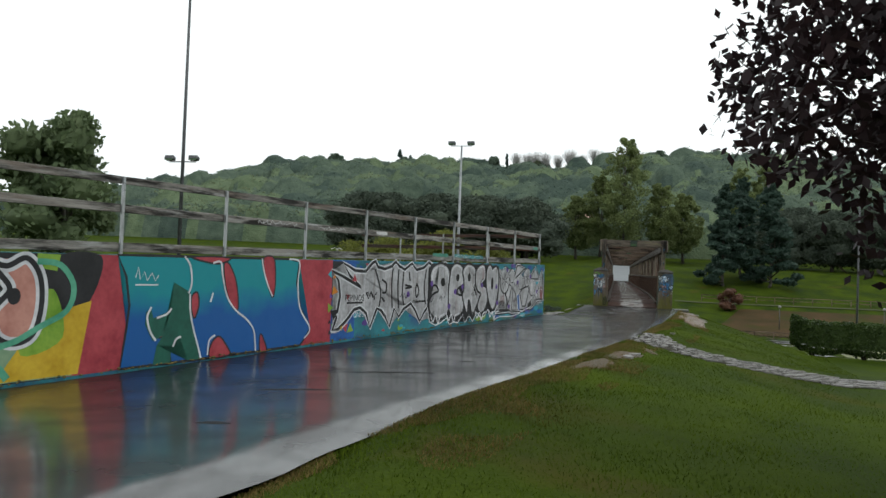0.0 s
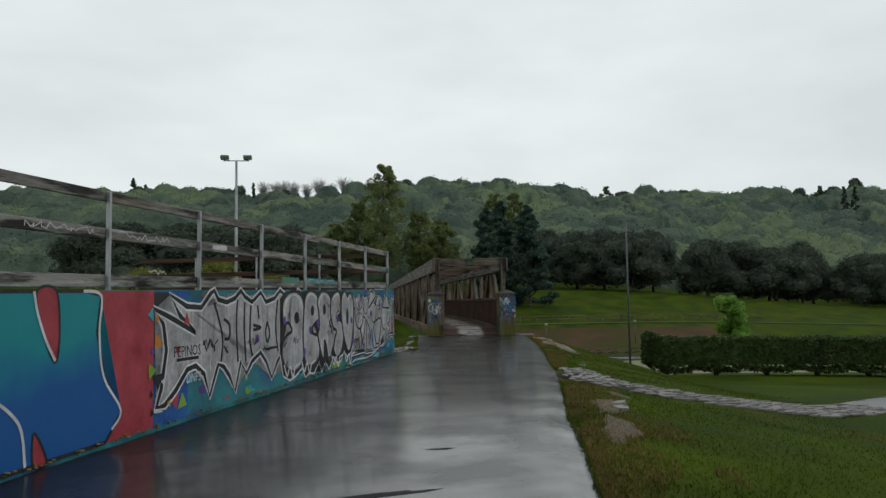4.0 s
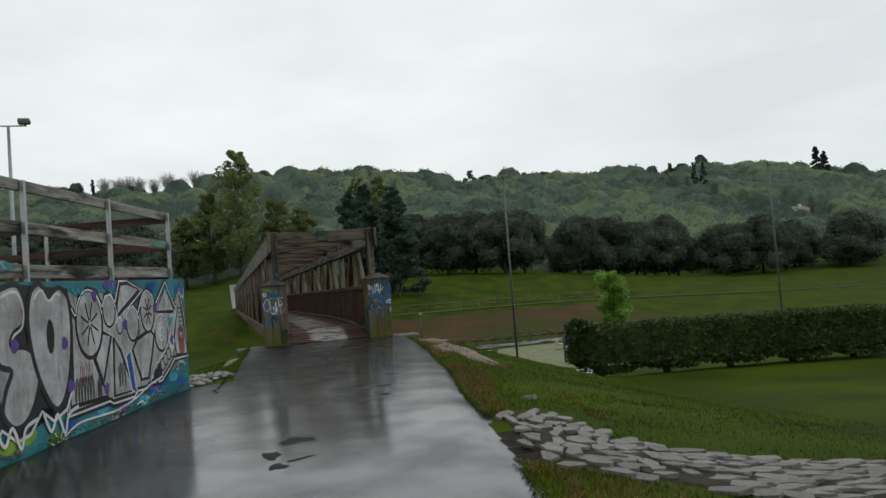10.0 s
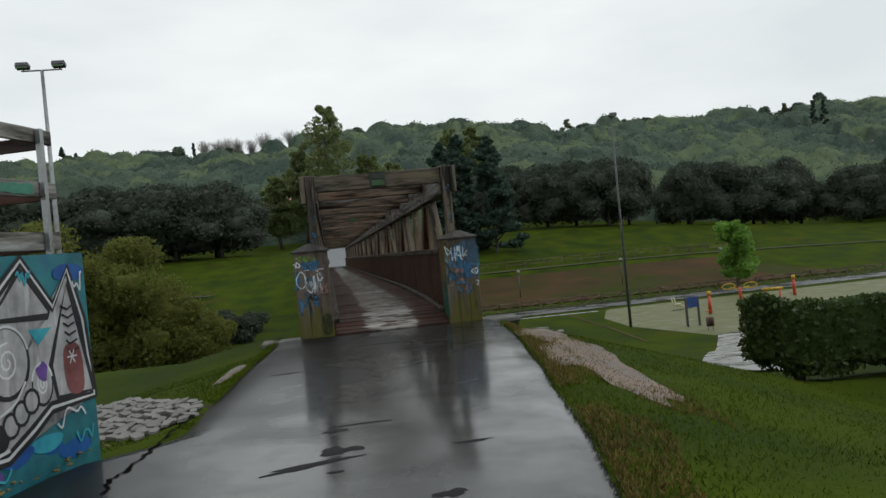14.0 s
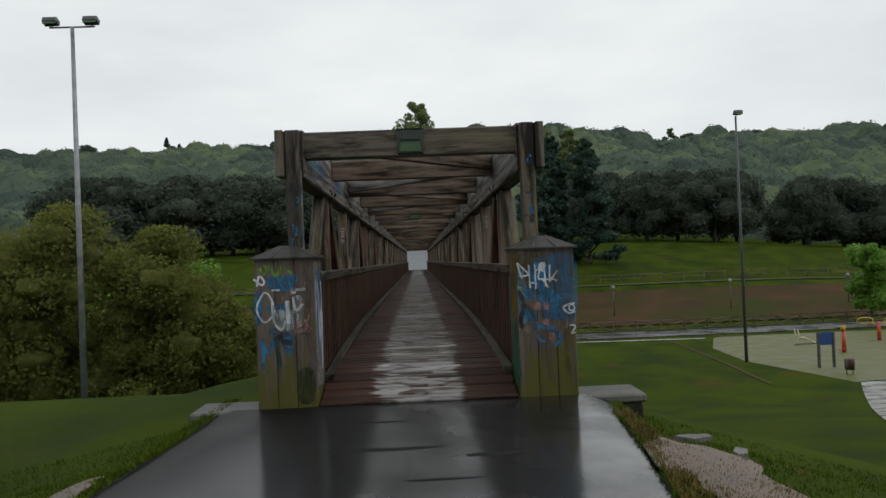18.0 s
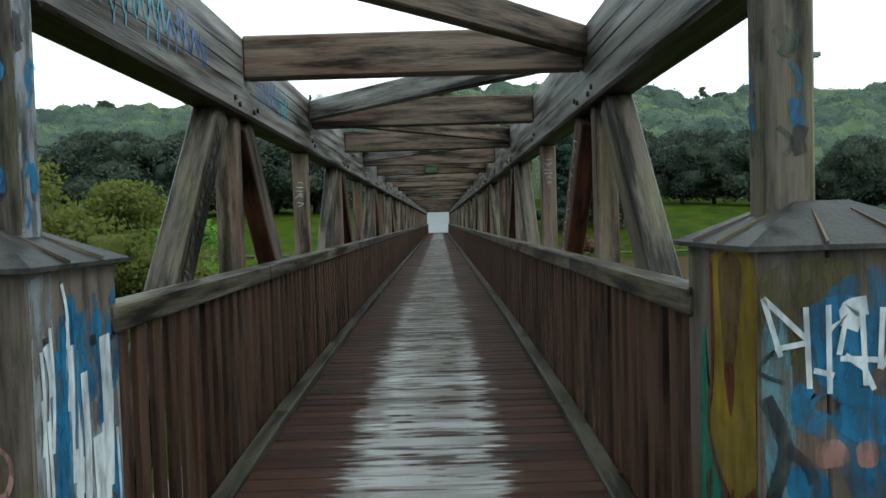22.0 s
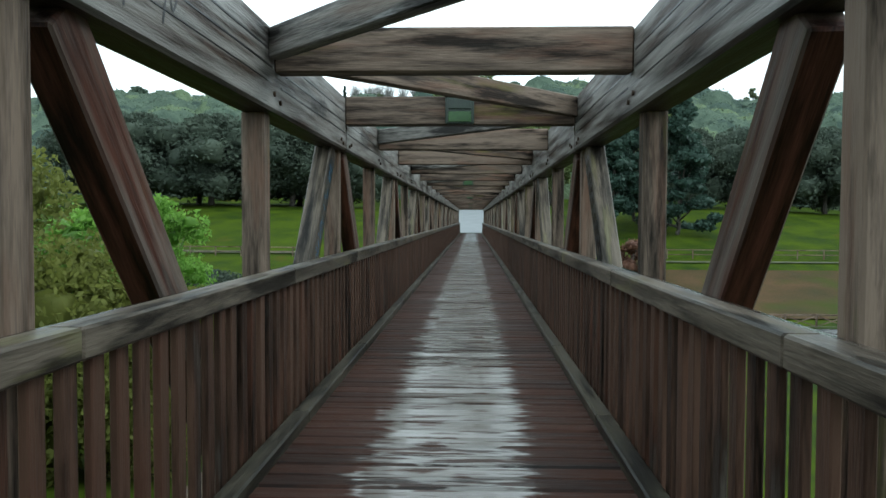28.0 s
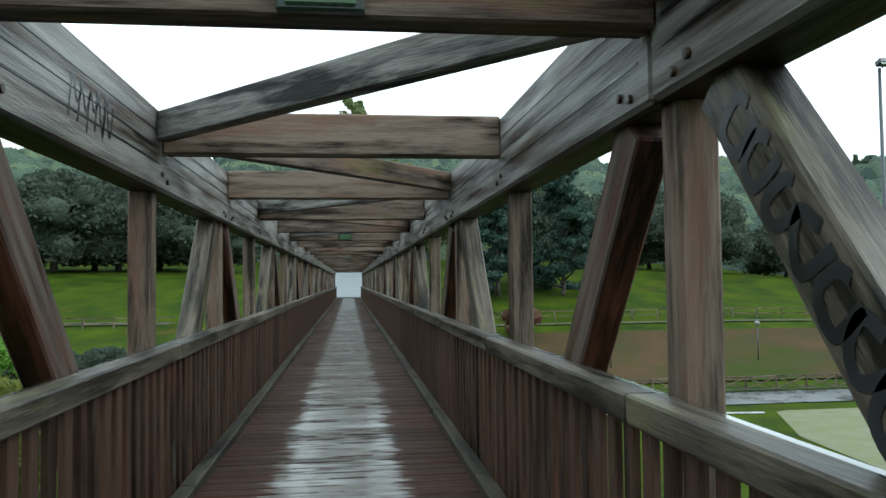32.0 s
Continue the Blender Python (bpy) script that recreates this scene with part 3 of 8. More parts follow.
def terrain(x, y):
    """Height of the bare ground."""
    xr = edge(RIGHT_EDGE, min(y, 0.3))
    z = paving(min(max(x, -60), xr), min(y, 0.0)) - 0.02
    if x > xr:
        r = x - xr
        g = 0.02 + 0.08 * smooth(-36, -26, y) + 0.05 * smooth(-26, -18, y) + 0.16 * smooth(-17, -4, y)
        z -= g * max(0.0, min(r, 5.4) - 0.4) + 0.02 * max(0, min(r, 25) - 5.4)
    xl = edge(LEFT_EDGE, min(max(y, -9.7), 0.3))
    if y > -3 and (x > xr + 0.1 or x < xl - 0.1):
        z -= 0.22 * smooth(-3, -0.9, y)
    q = Vector((x, y)) - W0
    behind = q.dot(WN) < -0.8 and q.dot(WD) > 0
    if x < xl and not behind:
        z -= 0.2 * min(xl - x, 3)
    if behind:
        k = smooth(0.6, 1.8, q.dot(WD)) * smooth(14, 9, -q.dot(WN)) * smooth(0.8, 1.2, -q.dot(WN))
        z = z * (1 - k) + (wall_top(q.dot(WD)) - 0.12) * k
    # the valley that the bridge crosses
    floor = -6.2 if x > 0 else -5.2
    near = (-2.5, 31) if x > 1.5 else (3.5, 30)
    k = smooth(near[0], near[1], y)
    z = z * (1 - k) + floor * k
    # the bank at its far side, and the hill behind
    f = smooth(60, 116, y)
    low = 4.4 * smooth(35, 105, x)
    z = z * (1 - f) + (2.9 + 0.012 * max(0, -x) - low) * f
    bank = math.exp(-((x / 5.0) ** 2)) * smooth(66, 87, y)
    ramp = 0.0 + 0.1 * max(0, y - 87)
    if y < 150:
        z = z * (1 - bank) + (ramp - 0.06) * bank
    if y > 108:
        hill = 38 + 1.0 * smooth(-5, -50, x) + 3 * math.exp(-((x + 145) / 32) ** 2) - 24 * smooth(-150, -255, x) - 5 * smooth(-150, -175, x) - 9 * smooth(235, 330, x) - 1.5 * math.exp(-((x + 110) / 40) ** 2) + 6 * math.exp(-((x - 238) / 28) ** 2) + 2.5 * math.sin(x * 0.021 + 0.6) + 2 * math.sin(x * 0.05)
        z += (hill + low) * smooth(120, 330, y) * (1 - 0.6 * smooth(420, 900, y))
    if abs(x) > 120 and y < 120:
        z += 30 * smooth(120, 420, abs(x)) * smooth(-60, 60, y)
    return z


# ---------------------------------------------------------------- ground and paved path
def axis_steps(spans):
    out = [spans[0][0]]
    for a, b, step in spans:
        n = max(1, round((b - a) / step))
        out += [a + (b - a) * (i + 1) / n for i in range(n)]
    return out


gx = axis_steps([(-900, -120, 60), (-120, -30, 5), (-30, -8, 1.0), (-8, 12, 0.4), (12, 60, 1.5), (60, 150, 6), (150, 900, 60)])
gy = axis_steps([(-400, -60, 40), (-60, -40, 2), (-40, 4, 0.4), (4, 40, 1.2), (40, 130, 2.5), (130, 420, 10), (420, 1500, 90)])
verts, faces = [], []
for j, y in enumerate(gy):
    for i, x in enumerate(gx):
        z = terrain(x, y)
        if -3 > y > -60 or abs(y) < 40:
            z += 0.025 * noise.noise(Vector((x * 0.9, y * 0.9, 0)))
        q = Vector((x, y)) - W0
        inside = edge(LEFT_EDGE, y) + 0.05 < x < edge(RIGHT_EDGE, y) - 0.05 if y > -9.7 else (q.dot(WN) > -0.3 and x < edge(RIGHT_EDGE, y) - 0.05)
        if y < 0.2 and inside:
            z -= 0.12
        if abs(x) < 1.6 and 87 < y < 129:
            z -= 0.1
        verts.append((x, y, z))
nx = len(gx)
for j in range(len(gy) - 1):
    for i in range(nx - 1):
        a = j * nx + i
        faces.append((a, a + 1, a + nx + 1, a + nx))
gme = bpy.data.meshes.new("ground")
gme.from_pydata(verts, [], faces)
gme.shade_smooth()
ground = tagged(link_mesh("ground", gme, M_GRASS), "wet green lawn sloping into a shallow valley", "ground", kind="structure")


def strip(name, ys, left, right, height, material, cols=14, lift=0.0, wobble=0.0):
    vs, fs = [], []
    for y in ys:
        a, b = left(y), right(y)
        a += wobble * noise.noise(Vector((0, y * 1.1, 3)))
        b += wobble * noise.noise(Vector((5, y * 1.1, 8)))
        for c in range(cols + 1):
            x = a + (b - a) * c / cols
            drop = 0.07 if c in (0, cols) else 0.0
            vs.append((x, y, height(x, y) + lift - drop))
    for j in range(len(ys) - 1):
        for c in range(cols):
            a = j * (cols + 1) + c
            fs.append((a, a + 1, a + cols + 2, a + cols + 1))
    me = bpy.data.meshes.new(name)
    me.from_pydata(vs, [], fs)
    me.shade_smooth()
    return link_mesh(name, me, material)


def left_of_path(y):
    s = (y - W0.y) / WD.y
    k = smooth(-8.3, -7.5, y)
    return edge(LEFT_EDGE, y) * k + (W0.x + WD.x * s - 0.02) * (1 - k)


ys = axis_steps([(-58, -0.32, 0.33)])
path_ob = tagged(strip("path", ys, left_of_path, lambda y: edge(RIGHT_EDGE, y), paving, M_ASPHALT, 18, 0.0, 0.07),
                 "wet grey asphalt footpath with dark damp patches", "path", kind="structure")

# ---------------------------------------------------------------- painted retaining wall with its railing
WALL_LEN = 48.0
wall = tagged(new("wall_painted"), "long low concrete retaining wall covered with graffiti", "wall", kind="structure")
vs, fs = [], []
rows = [0.0] + [1.0 + i for i in range(int(WALL_LEN))]
for s in rows:
    for out, z in ((0, wall_foot(s) - 0.4), (0, wall_top(s)), (-0.30, wall_top(s)), (-0.30, wall_foot(s) - 0.4)):
        vs.append(wall_point(s, z, out))
for j in range(len(rows) - 1):
    for c in range(4):
        fs.append((4 * j + c, 4 * j + (c + 1) % 4, 4 * j + 4 + (c + 1) % 4, 4 * j + 4 + c))
fs.append((3, 2, 1, 0))
fs.append(tuple(4 * (len(rows) - 1) + c for c in range(4)))
wme = bpy.data.meshes.new("wall_body")
wme.from_pydata(vs, [], fs)
M_TEAL = shade("teal_wall_paint", (0.008, 0.075, 0.10), (0.022, 0.18, 0.21), 0.5, 1.2, fine=9, bump=0.15, world_space=True, spot=(0.02, 0.06, 0.16), spot_scale=0.9, spot_amount=0.5)
link_mesh("wall_body", wme, M_TEAL, wall)

# posts stand on the wall; three timber boards run along them
railing = thing("railing", "weathered timber board railing on grey steel posts along the wall top", "railing")
POST_S = [0.32, 2.52, 4.68, 6.93, 9.15, 11.50, 13.87, 16.35, 18.80] + [21.2 + 2.4 * i for i in range(11)]
for s in POST_S:
    a, b = wall_point(s, wall_top(s) - 0.01, -0.10), wall_point(s, 2.56, -0.10)
    member("post", a, b, 0.05, 0.06, M_STEEL, railing, 0.006, up=(WN.x, WN.y, 0))
for i in range(len(POST_S) - 1):
    s0, s1 = POST_S[i], POST_S[i + 1] - 0.012
    if i == 0:
        s0 = 0.10
    for z0, h in ((2.50, 0.14), (1.99, 0.15), (1.50, 0.17)):
        lo = (lambda s: (wall_top(s) + 0.13)) if z0 < 1.6 else (lambda s: z0)
        member("board", wall_point(s0, lo(s0), -0.155), wall_point(s1, lo(s1), -0.155), 0.04, h, M_WOOD_GREY, railing, 0.006)

# faded tags on the boards
def on_board(s, z, layer):
    return wall_point(s, z, -0.133 + 0.002 * layer)


tag_rng = random.Random(4)
TAG_PALE = shade("pale_tag_paint", (0.30, 0.30, 0.30), (0.52, 0.52, 0.52), 0.5, 3, fine=20, bump=0.1, world_space=True)
TAG_TEAL = shade("teal_tag_paint", (0.02, 0.10, 0.11), (0.05, 0.25, 0.26), 0.5, 3, fine=20, bump=0.1, world_space=True)
TAG_MINT = shade("mint_tag_paint", (0.02, 0.11, 0.075), (0.05, 0.21, 0.15), 0.5, 3, fine=20, bump=0.1, world_space=True)


def board_blot(s0, s1, z, high, paint):
    """A ragged patch of paint along a board."""
    m = max(4, int((s0 - s1) / 0.08))
    bm = bmesh.new()
    lo = [bm.verts.new(on_board(s0 + (s1 - s0) * k / m, z - high * tag_rng.uniform(0.3, 0.5), 1)) for k in range(m + 1)]
    up = [bm.verts.new(on_board(s0 + (s1 - s0) * k / m, z + high * tag_rng.uniform(0.25, 0.5), 1)) for k in range(m + 1)]
    for k in range(m):
        bm.faces.new((lo[k], lo[k + 1], up[k + 1], up[k]))
    part("tag_patch", bm, paint, railing)


def board_script(s0, s1, z, high, paint):
    """A quick handwritten line of loops."""
    m = int((s0 - s1) / 0.045)
    pts = [(s0 + (s1 - s0) * k / m + tag_rng.uniform(-0.04, 0.04), z + high * tag_rng.choice((-0.5, 0.5, -0.3, 0.35, 0.05))) for k in range(m)]
    bm = bmesh.new()
    for (a, za), (b, zb) in zip(pts, pts[1:]):
        d = Vector((b - a, zb - za))
        if d.length < 1e-4:
            continue
        nrm = Vector((-d.y, d.x)).normalized() * 0.007
        bm.faces.new([bm.verts.new(on_board(q, r, 2)) for q, r in ((a + nrm.x, za + nrm.y), (b + nrm.x, zb + nrm.y), (b - nrm.x, zb - nrm.y), (a - nrm.x, za - nrm.y))])
    part("tag_script", bm, paint, railing)


board_script(15.4, 14.1, 2.0, 0.085, TAG_PALE)
board_script(13.6, 12.3, 2.0, 0.085, TAG_PALE)
board_script(12.9, 12.4, 1.50, 0.06, TAG_PALE)
board_blot(11.0, 10.5, 2.0, 0.10, TAG_PALE)
board_blot(6.85, 4.9, 1.52, 0.13, TAG_TEAL)
board_script(6.7, 5.7, 1.52, 0.07, TAG_PALE)
board_script(5.5, 5.0, 1.52, 0.07, TAG_PALE)
board_blot(8.1, 7.2, 1.51, 0.12, TAG_MINT)
board_blot(0.85, 0.42, 1.99, 0.12, TAG_MINT)

# the railing turns back at the wall end
end_rail = thing("railing", "brown timber board railing running back from the wall end", "railing")
for k in range(4):
    c = -0.22 - 2.15 * k
    if k:
        member("post", wall_point(0.2, 0.2, c), wall_point(0.2, 2.54, c), 0.05, 0.06, M_STEEL, end_rail, 0.006, up=(WD.x, WD.y, 0))
    for z0, h in ((2.47, 0.13), (1.98, 0.14), (1.50, 0.16)):
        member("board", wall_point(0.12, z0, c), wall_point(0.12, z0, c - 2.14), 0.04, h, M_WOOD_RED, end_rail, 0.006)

# ---------------------------------------------------------------- the covered-looking timber truss bridge
BAY, BAYS = 2.99, 29
END = BAY * BAYS
bridge = thing("footbridge", "long dark timber truss footbridge with wet plank deck and board railings", "bridge")
XC, CW = 1.375, 0.25                       # centre line and width of the chords
for sx in (-1, 1):
    for k in range(0, BAYS, 5):
        y0, y1 = k * BAY + (0.055 if k == 0 else 0), min(BAYS, k + 5) * BAY + (0.2 if k + 5 >= BAYS else -0.004)
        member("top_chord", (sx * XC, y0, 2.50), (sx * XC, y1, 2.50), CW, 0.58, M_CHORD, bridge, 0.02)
        member("bottom_chord", (sx * (XC + 0.02), max(0.1, y0), -0.30), (sx * (XC + 0.02), y1, -0.30), CW, 0.42, M_WOOD, bridge, 0.02)
    for k in range(BAYS + 1):
        y = k * BAY
        if 0 < k < BAYS:
            member("post", (sx * 1.405, y, -0.5), (sx * 1.405, y, 2.215), 0.165, 0.16, M_WOOD, bridge, 0.012)
        if k < BAYS:
            up = k % 2 == 0                # even bays climb to the next post, odd ones come down
            slip = (0.2 if k == 1 else 0.06) if sx > 0 else 0.04      # the timbers are not set quite alike
            za, zb = (-0.25, 2.215) if up else (2.215, -0.25)
            ya, yb = (y + 0.52, y + 2.63) if up else (y + (0.36 if sx > 0 else 0.24) + slip, y + 2.44 + slip)
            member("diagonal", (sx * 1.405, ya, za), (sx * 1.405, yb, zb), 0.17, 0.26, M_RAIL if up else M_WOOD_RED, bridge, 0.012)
for k in range(1, BAYS):
    y = k * BAY
    member("cross_beam", (-1.248, y, 2.635), (1.248, y, 2.635), 0.16, 0.31, M_WOOD, bridge, 0.012)
    if k % 2 == 0:
        a, b = (-1.24, y + 0.14, 2.66), (1.24, y + BAY - 0.14, 2.66)
    else:
        a, b = (1.24, y + 0.14, 2.66), (-1.24, y + BAY - 0.14, 2.66)
    if k < BAYS - 1:
        member("wind_brace", a, b, 0.11, 0.21, M_WOOD_GREY if k % 2 else M_WOOD, bridge, 0.01)
member("wind_brace", (-1.24, 0.14, 2.66), (1.24, BAY - 0.14, 2.66), 0.11, 0.21, M_WOOD, bridge, 0.01)
# portals at both ends
for y, d in ((0.0, -1), (END, 1)):
    member("portal_beam", (-1.53, y - d * 0.15, 2.60), (1.53, y - d * 0.15, 2.60), 0.18, 0.32, M_RAIL, bridge, 0.015)
    for sx in (-1, 1):
        member("portal_post", (sx * 1.375, y + d * 0.02, -0.4), (sx * 1.375, y + d * 0.02, 2.768), 0.17, 0.16, M_RAIL, bridge, 0.012)
        member("corner_block", (sx * 1.515, y + d * 0.02, 2.22), (sx * 1.515, y + d * 0.02, 2.765), 0.10, 0.26, M_RAIL, bridge, 0.012)


def deck_height(y):
    return -0.275 * (1 - smooth(-0.45, 0.75, y)) - 0.10 * (1 - smooth(0.5, 9.0, y))


# railings, kerbs
for sx in (-1, 1):
    for k in range(BAYS):
        y0, y1 = k * BAY + (0.25 if k == 0 else 0), (k + 1) * BAY - 0.004
        member("handrail", (sx * 1.185, y0, 1.045), (sx * 1.185, y1, 1.045), 0.13, 0.115, M_RAIL, bridge, 0.01)
        if k < BAYS - 1:
            member("rail_ledge", (sx * 1.284, y0, 1.058), (sx * 1.284, y1, 1.058), 0.066, 0.06, M_LEDGE, bridge, 0.006)
        member("kerb", (sx * 1.085, y0, 0.02 + deck_height(y0)), (sx * 1.085, y1, 0.02 + deck_height(y1)), 0.12, 0.11, M_KERB, bridge, 0.012)

# ---------------------------------------------------------------- paint on flat surfaces
def spline(pts, closed=True, steps=5):
    p = [Vector(q) for q in pts]
    n, out = len(p), []
    for i in range(n if closed else n - 1):
        a, b = p[(i - 1) % n] if closed or i else p[0], p[i]
        c, d = p[(i + 1) % n], p[(i + 2) % n] if closed or i + 2 < n else p[n - 1]
        for k in range(steps):
            t = k / steps
            out.append(0.5 * ((2 * b) + (c - a) * t + (2 * a - 5 * b + 4 * c - d) * t * t + (3 * b - a - 3 * c + d) * t ** 3))
    if not closed:
        out.append(p[-1])
    return out


def fill(name, loop, place, material, parent, layer=1):
    """A closed painted shape; place() lays its two numbers and a layer onto the surface."""
    bm = bmesh.new()
    f = bm.faces.new([bm.verts.new(place(q[0], q[1], layer)) for q in loop])
    bmesh.ops.triangulate(bm, faces=[f])
    return part(name, bm, material, parent)


def stroke(name, pts, width, place, material, parent, layer=2, closed=False, taper=False):
    bm = bmesh.new()
    n, rows = len(pts), []
    for i, q in enumerate(pts):
        a = pts[(i - 1) % n] if closed or i else pts[0]
        b = pts[(i + 1) % n] if closed or i < n - 1 else pts[n - 1]
        d = Vector((b[0] - a[0], b[1] - a[1]))
        d = d.normalized() if d.length > 1e-6 else Vector((1, 0))
        w = width / 2 * (1.0 if not taper else 0.35 + 0.65 * math.sin(math.pi * (i + 0.5) / n))
        rows.append((bm.verts.new(place(q[0] - d.y * w, q[1] + d.x * w, layer)), bm.verts.new(place(q[0] + d.y * w, q[1] - d.x * w, layer))))
    for i in range(n if closed else n - 1):
        a, b = rows[i], rows[(i + 1) % n]
        bm.faces.new((a[0], a[1], b[1], b[0]))
    return part(name, bm, material, parent)


def on_wall(s, z, layer):
    return wall_point(s, z, 0.0025 * layer)


def spray(name, dark, light, spot=None):
    dark, light = [tuple(0.78 * c for c in q) for q in (dark, light)]    # rain-wet paint is darker than dry paint
    return shade(name, dark, light, 0.45, 2.5, fine=12, bump=0.12, world_space=True, spot=spot, spot_scale=2.2, spot_amount=0.35, spec=0.4)


P_RED = spray("crimson_paint", (0.26, 0.025, 0.04), (0.42, 0.06, 0.075))
P_BLACK = spray("black_paint", (0.008, 0.008, 0.01), (0.025, 0.025, 0.028))
P_WHITE = spray("white_paint", (0.45, 0.47, 0.5), (0.72, 0.74, 0.76))
P_SILVER = shade("silver_paint", (0.18, 0.184, 0.19), (0.38, 0.385, 0.395), 0.42, 2.5, fine=12, bump=0.12, world_space=True, spot=(0.215, 0.195, 0.18), spot_scale=2.2, spot_amount=0.3, spec=0.4, stain_stretch=(5.0, 5.0, 0.7),
                 blotches=(((0.15, 0.13, 0.125), 1.6, 0.40, 0.6), ((0.50, 0.51, 0.53), 2.2, 0.28, 0.6), ((0.20, 0.115, 0.115), 0.7, 0.24, 0.45)))
P_PINK = spray("salmon_paint", (0.38, 0.16, 0.13), (0.55, 0.28, 0.22))
P_GREEN = spray("dark_green_paint", (0.008, 0.07, 0.05), (0.015, 0.12, 0.08))
P_MINT = spray("mint_paint", (0.05, 0.25, 0.16), (0.12, 0.42, 0.27))
P_LIME = spray("lime_paint", (0.12, 0.26, 0.02), (0.26, 0.42, 0.05))
P_YELLOW = spray("yellow_paint", (0.42, 0.26, 0.01), (0.6, 0.42, 0.03))
P_ORANGE = spray("orange_paint", (0.45, 0.13, 0.015), (0.6, 0.24, 0.03))
P_PURPLE = spray("violet_paint", (0.07, 0.03, 0.20), (0.16, 0.08, 0.34))
P_BLUE = spray("blue_paint", (0.008, 0.05, 0.22), (0.02, 0.13, 0.40))
P_CYAN = spray("cyan_paint", (0.02, 0.22, 0.32), (0.06, 0.42, 0.50))
P_SAGE = spray("pale_green_paint", (0.13, 0.24, 0.14), (0.24, 0.36, 0.22))


def faded(name, low, high, z0, z1):
    """Paint that runs from one colour at height z0 to another at z1."""
    m = spray(name, low, high)
    n, l = m.node_tree.nodes, m.node_tree.links
    geo = n.new("ShaderNodeNewGeometry")
    sep = n.new("ShaderNodeSeparateXYZ")
    l.new(geo.outputs["Position"], sep.inputs["Vector"])
    nz = n.new("ShaderNodeTexNoise")
    nz.inputs["Scale"].default_value = 1.3
    l.new(geo.outputs["Position"], nz.inputs["Vector"])
    add = n.new("ShaderNodeMath")
    add.operation = "MULTIPLY_ADD"
    l.new(nz.outputs["Fac"], add.inputs[0])
    add.inputs[1].default_value = 0.9
    l.new(sep.outputs["Z"], add.inputs[2])
    mr = n.new("ShaderNodeMapRange")
    mr.inputs["From Min"].default_value, mr.inputs["From Max"].default_value = z0 + 0.45, z1 + 0.45
    l.new(add.outputs["Value"], mr.inputs["Value"])
    mix = n.new("ShaderNodeMix")
    mix.data_type = "RGBA"
    mix.inputs["A"].default_value, mix.inputs["B"].default_value = (*low, 1), (*high, 1)
    l.new(mr.outputs["Result"], mix.inputs["Factor"])
    l.new(mix.outputs["Result"], n["Principled BSDF"].inputs["Base Color"])
    return m


P_FADE = faded("blue_to_teal_paint", (0.005, 0.070, 0.24), (0.007, 0.19, 0.22), 0.0, 0.55)

UNIT = {
    "D": ((0, 0.97), (0.35, 0.9), (0.7, 1), (0.96, 0.78), (1, 0.4), (0.85, 0.08), (0.5, 0), (0.2, 0.12), (0.16, 0.4), (0.42, 0.62), (0.25, 0.8)),
    "P": ((0.05, 0.72), (0.12, 0.9), (0.5, 1), (0.88, 0.9), (1, 0.6), (0.97, 0.25), (0.8, 0.05), (0.45, 0), (0.1, 0.12), (0.03, 0.32), (0.2, 0.45), (0.42, 0.5), (0.3, 0.6), (0.1, 0.6)),
    "E": ((0.05, 0.75), (0.15, 0.93), (0.45, 1), (0.85, 0.93), (1, 0.72), (0.95, 0.62), (0.62, 0.54), (0.5, 0.47), (0.62, 0.42), (0.95, 0.38), (1, 0.22), (0.85, 0.06), (0.45, 0), (0.1, 0.1), (0, 0.4)),
    "R": ((0.02, 0.85), (0.2, 0.98), (0.5, 1), (0.82, 0.9), (0.9, 0.7), (0.72, 0.56), (0.85, 0.45), (1, 0.28), (0.85, 0.12), (0.68, 0), (0.55, 0.2), (0.42, 0.3), (0.38, 0.05), (0.25, 0.12), (0.05, 0.38), (0.12, 0.5), (0.1, 0.7)),
    "S": ((0.05, 0.9), (0.3, 0.98), (0.62, 1), (0.78, 0.85), (0.72, 0.72), (0.5, 0.66), (0.45, 0.58), (0.75, 0.55), (1, 0.45), (0.98, 0.25), (0.75, 0.05), (0.45, 0), (0.22, 0.12), (0.3, 0.28), (0.42, 0.4), (0.2, 0.45), (0.02, 0.6), (0, 0.78)),
    "O": ((0.1, 0.92), (0.3, 1), (0.5, 0.9), (0.75, 0.97), (0.98, 0.85), (1, 0.5), (0.85, 0.15), (0.6, 0), (0.35, 0.12), (0.12, 0.4), (0.02, 0.7)),
}


def letter(key, s0, s1, z0, z1, paint, rim, rim_width, layer=3, glow=None, holes=(), name="painted_letter"):
    """One painted letter on the wall, from s0 (near end) to s1, with its rim, outer glow and dark eyes."""
    loop = spline([(s0 + (s1 - s0) * u, z0 + (z1 - z0) * v) for u, v in UNIT[key]])
    body = fill(name, loop, on_wall, paint, wall, layer)
    if glow:
        stroke("glow", loop, rim_width * 2.3, on_wall, glow, body, layer + 0.2, True)
    stroke("outline", loop, rim_width, on_wall, rim, body, layer + 0.5, True)
    for u, v, a, b in holes:
        c = (s0 + (s1 - s0) * u, z0 + (z1 - z0) * v)
        h = [(c[0] + a * math.cos(t) * (s0 - s1), c[1] + b * math.sin(t) * (z1 - z0)) for t in [2 * math.pi * k / 12 for k in range(12)]]
        fill("eye", h, on_wall, rim, body, layer + 0.7)
    return body


def block(name, pts, paint, layer=1, curved=False):
    return fill(name, spline(pts) if curved else [Vector(p) for p in pts], on_wall, paint, wall, layer)


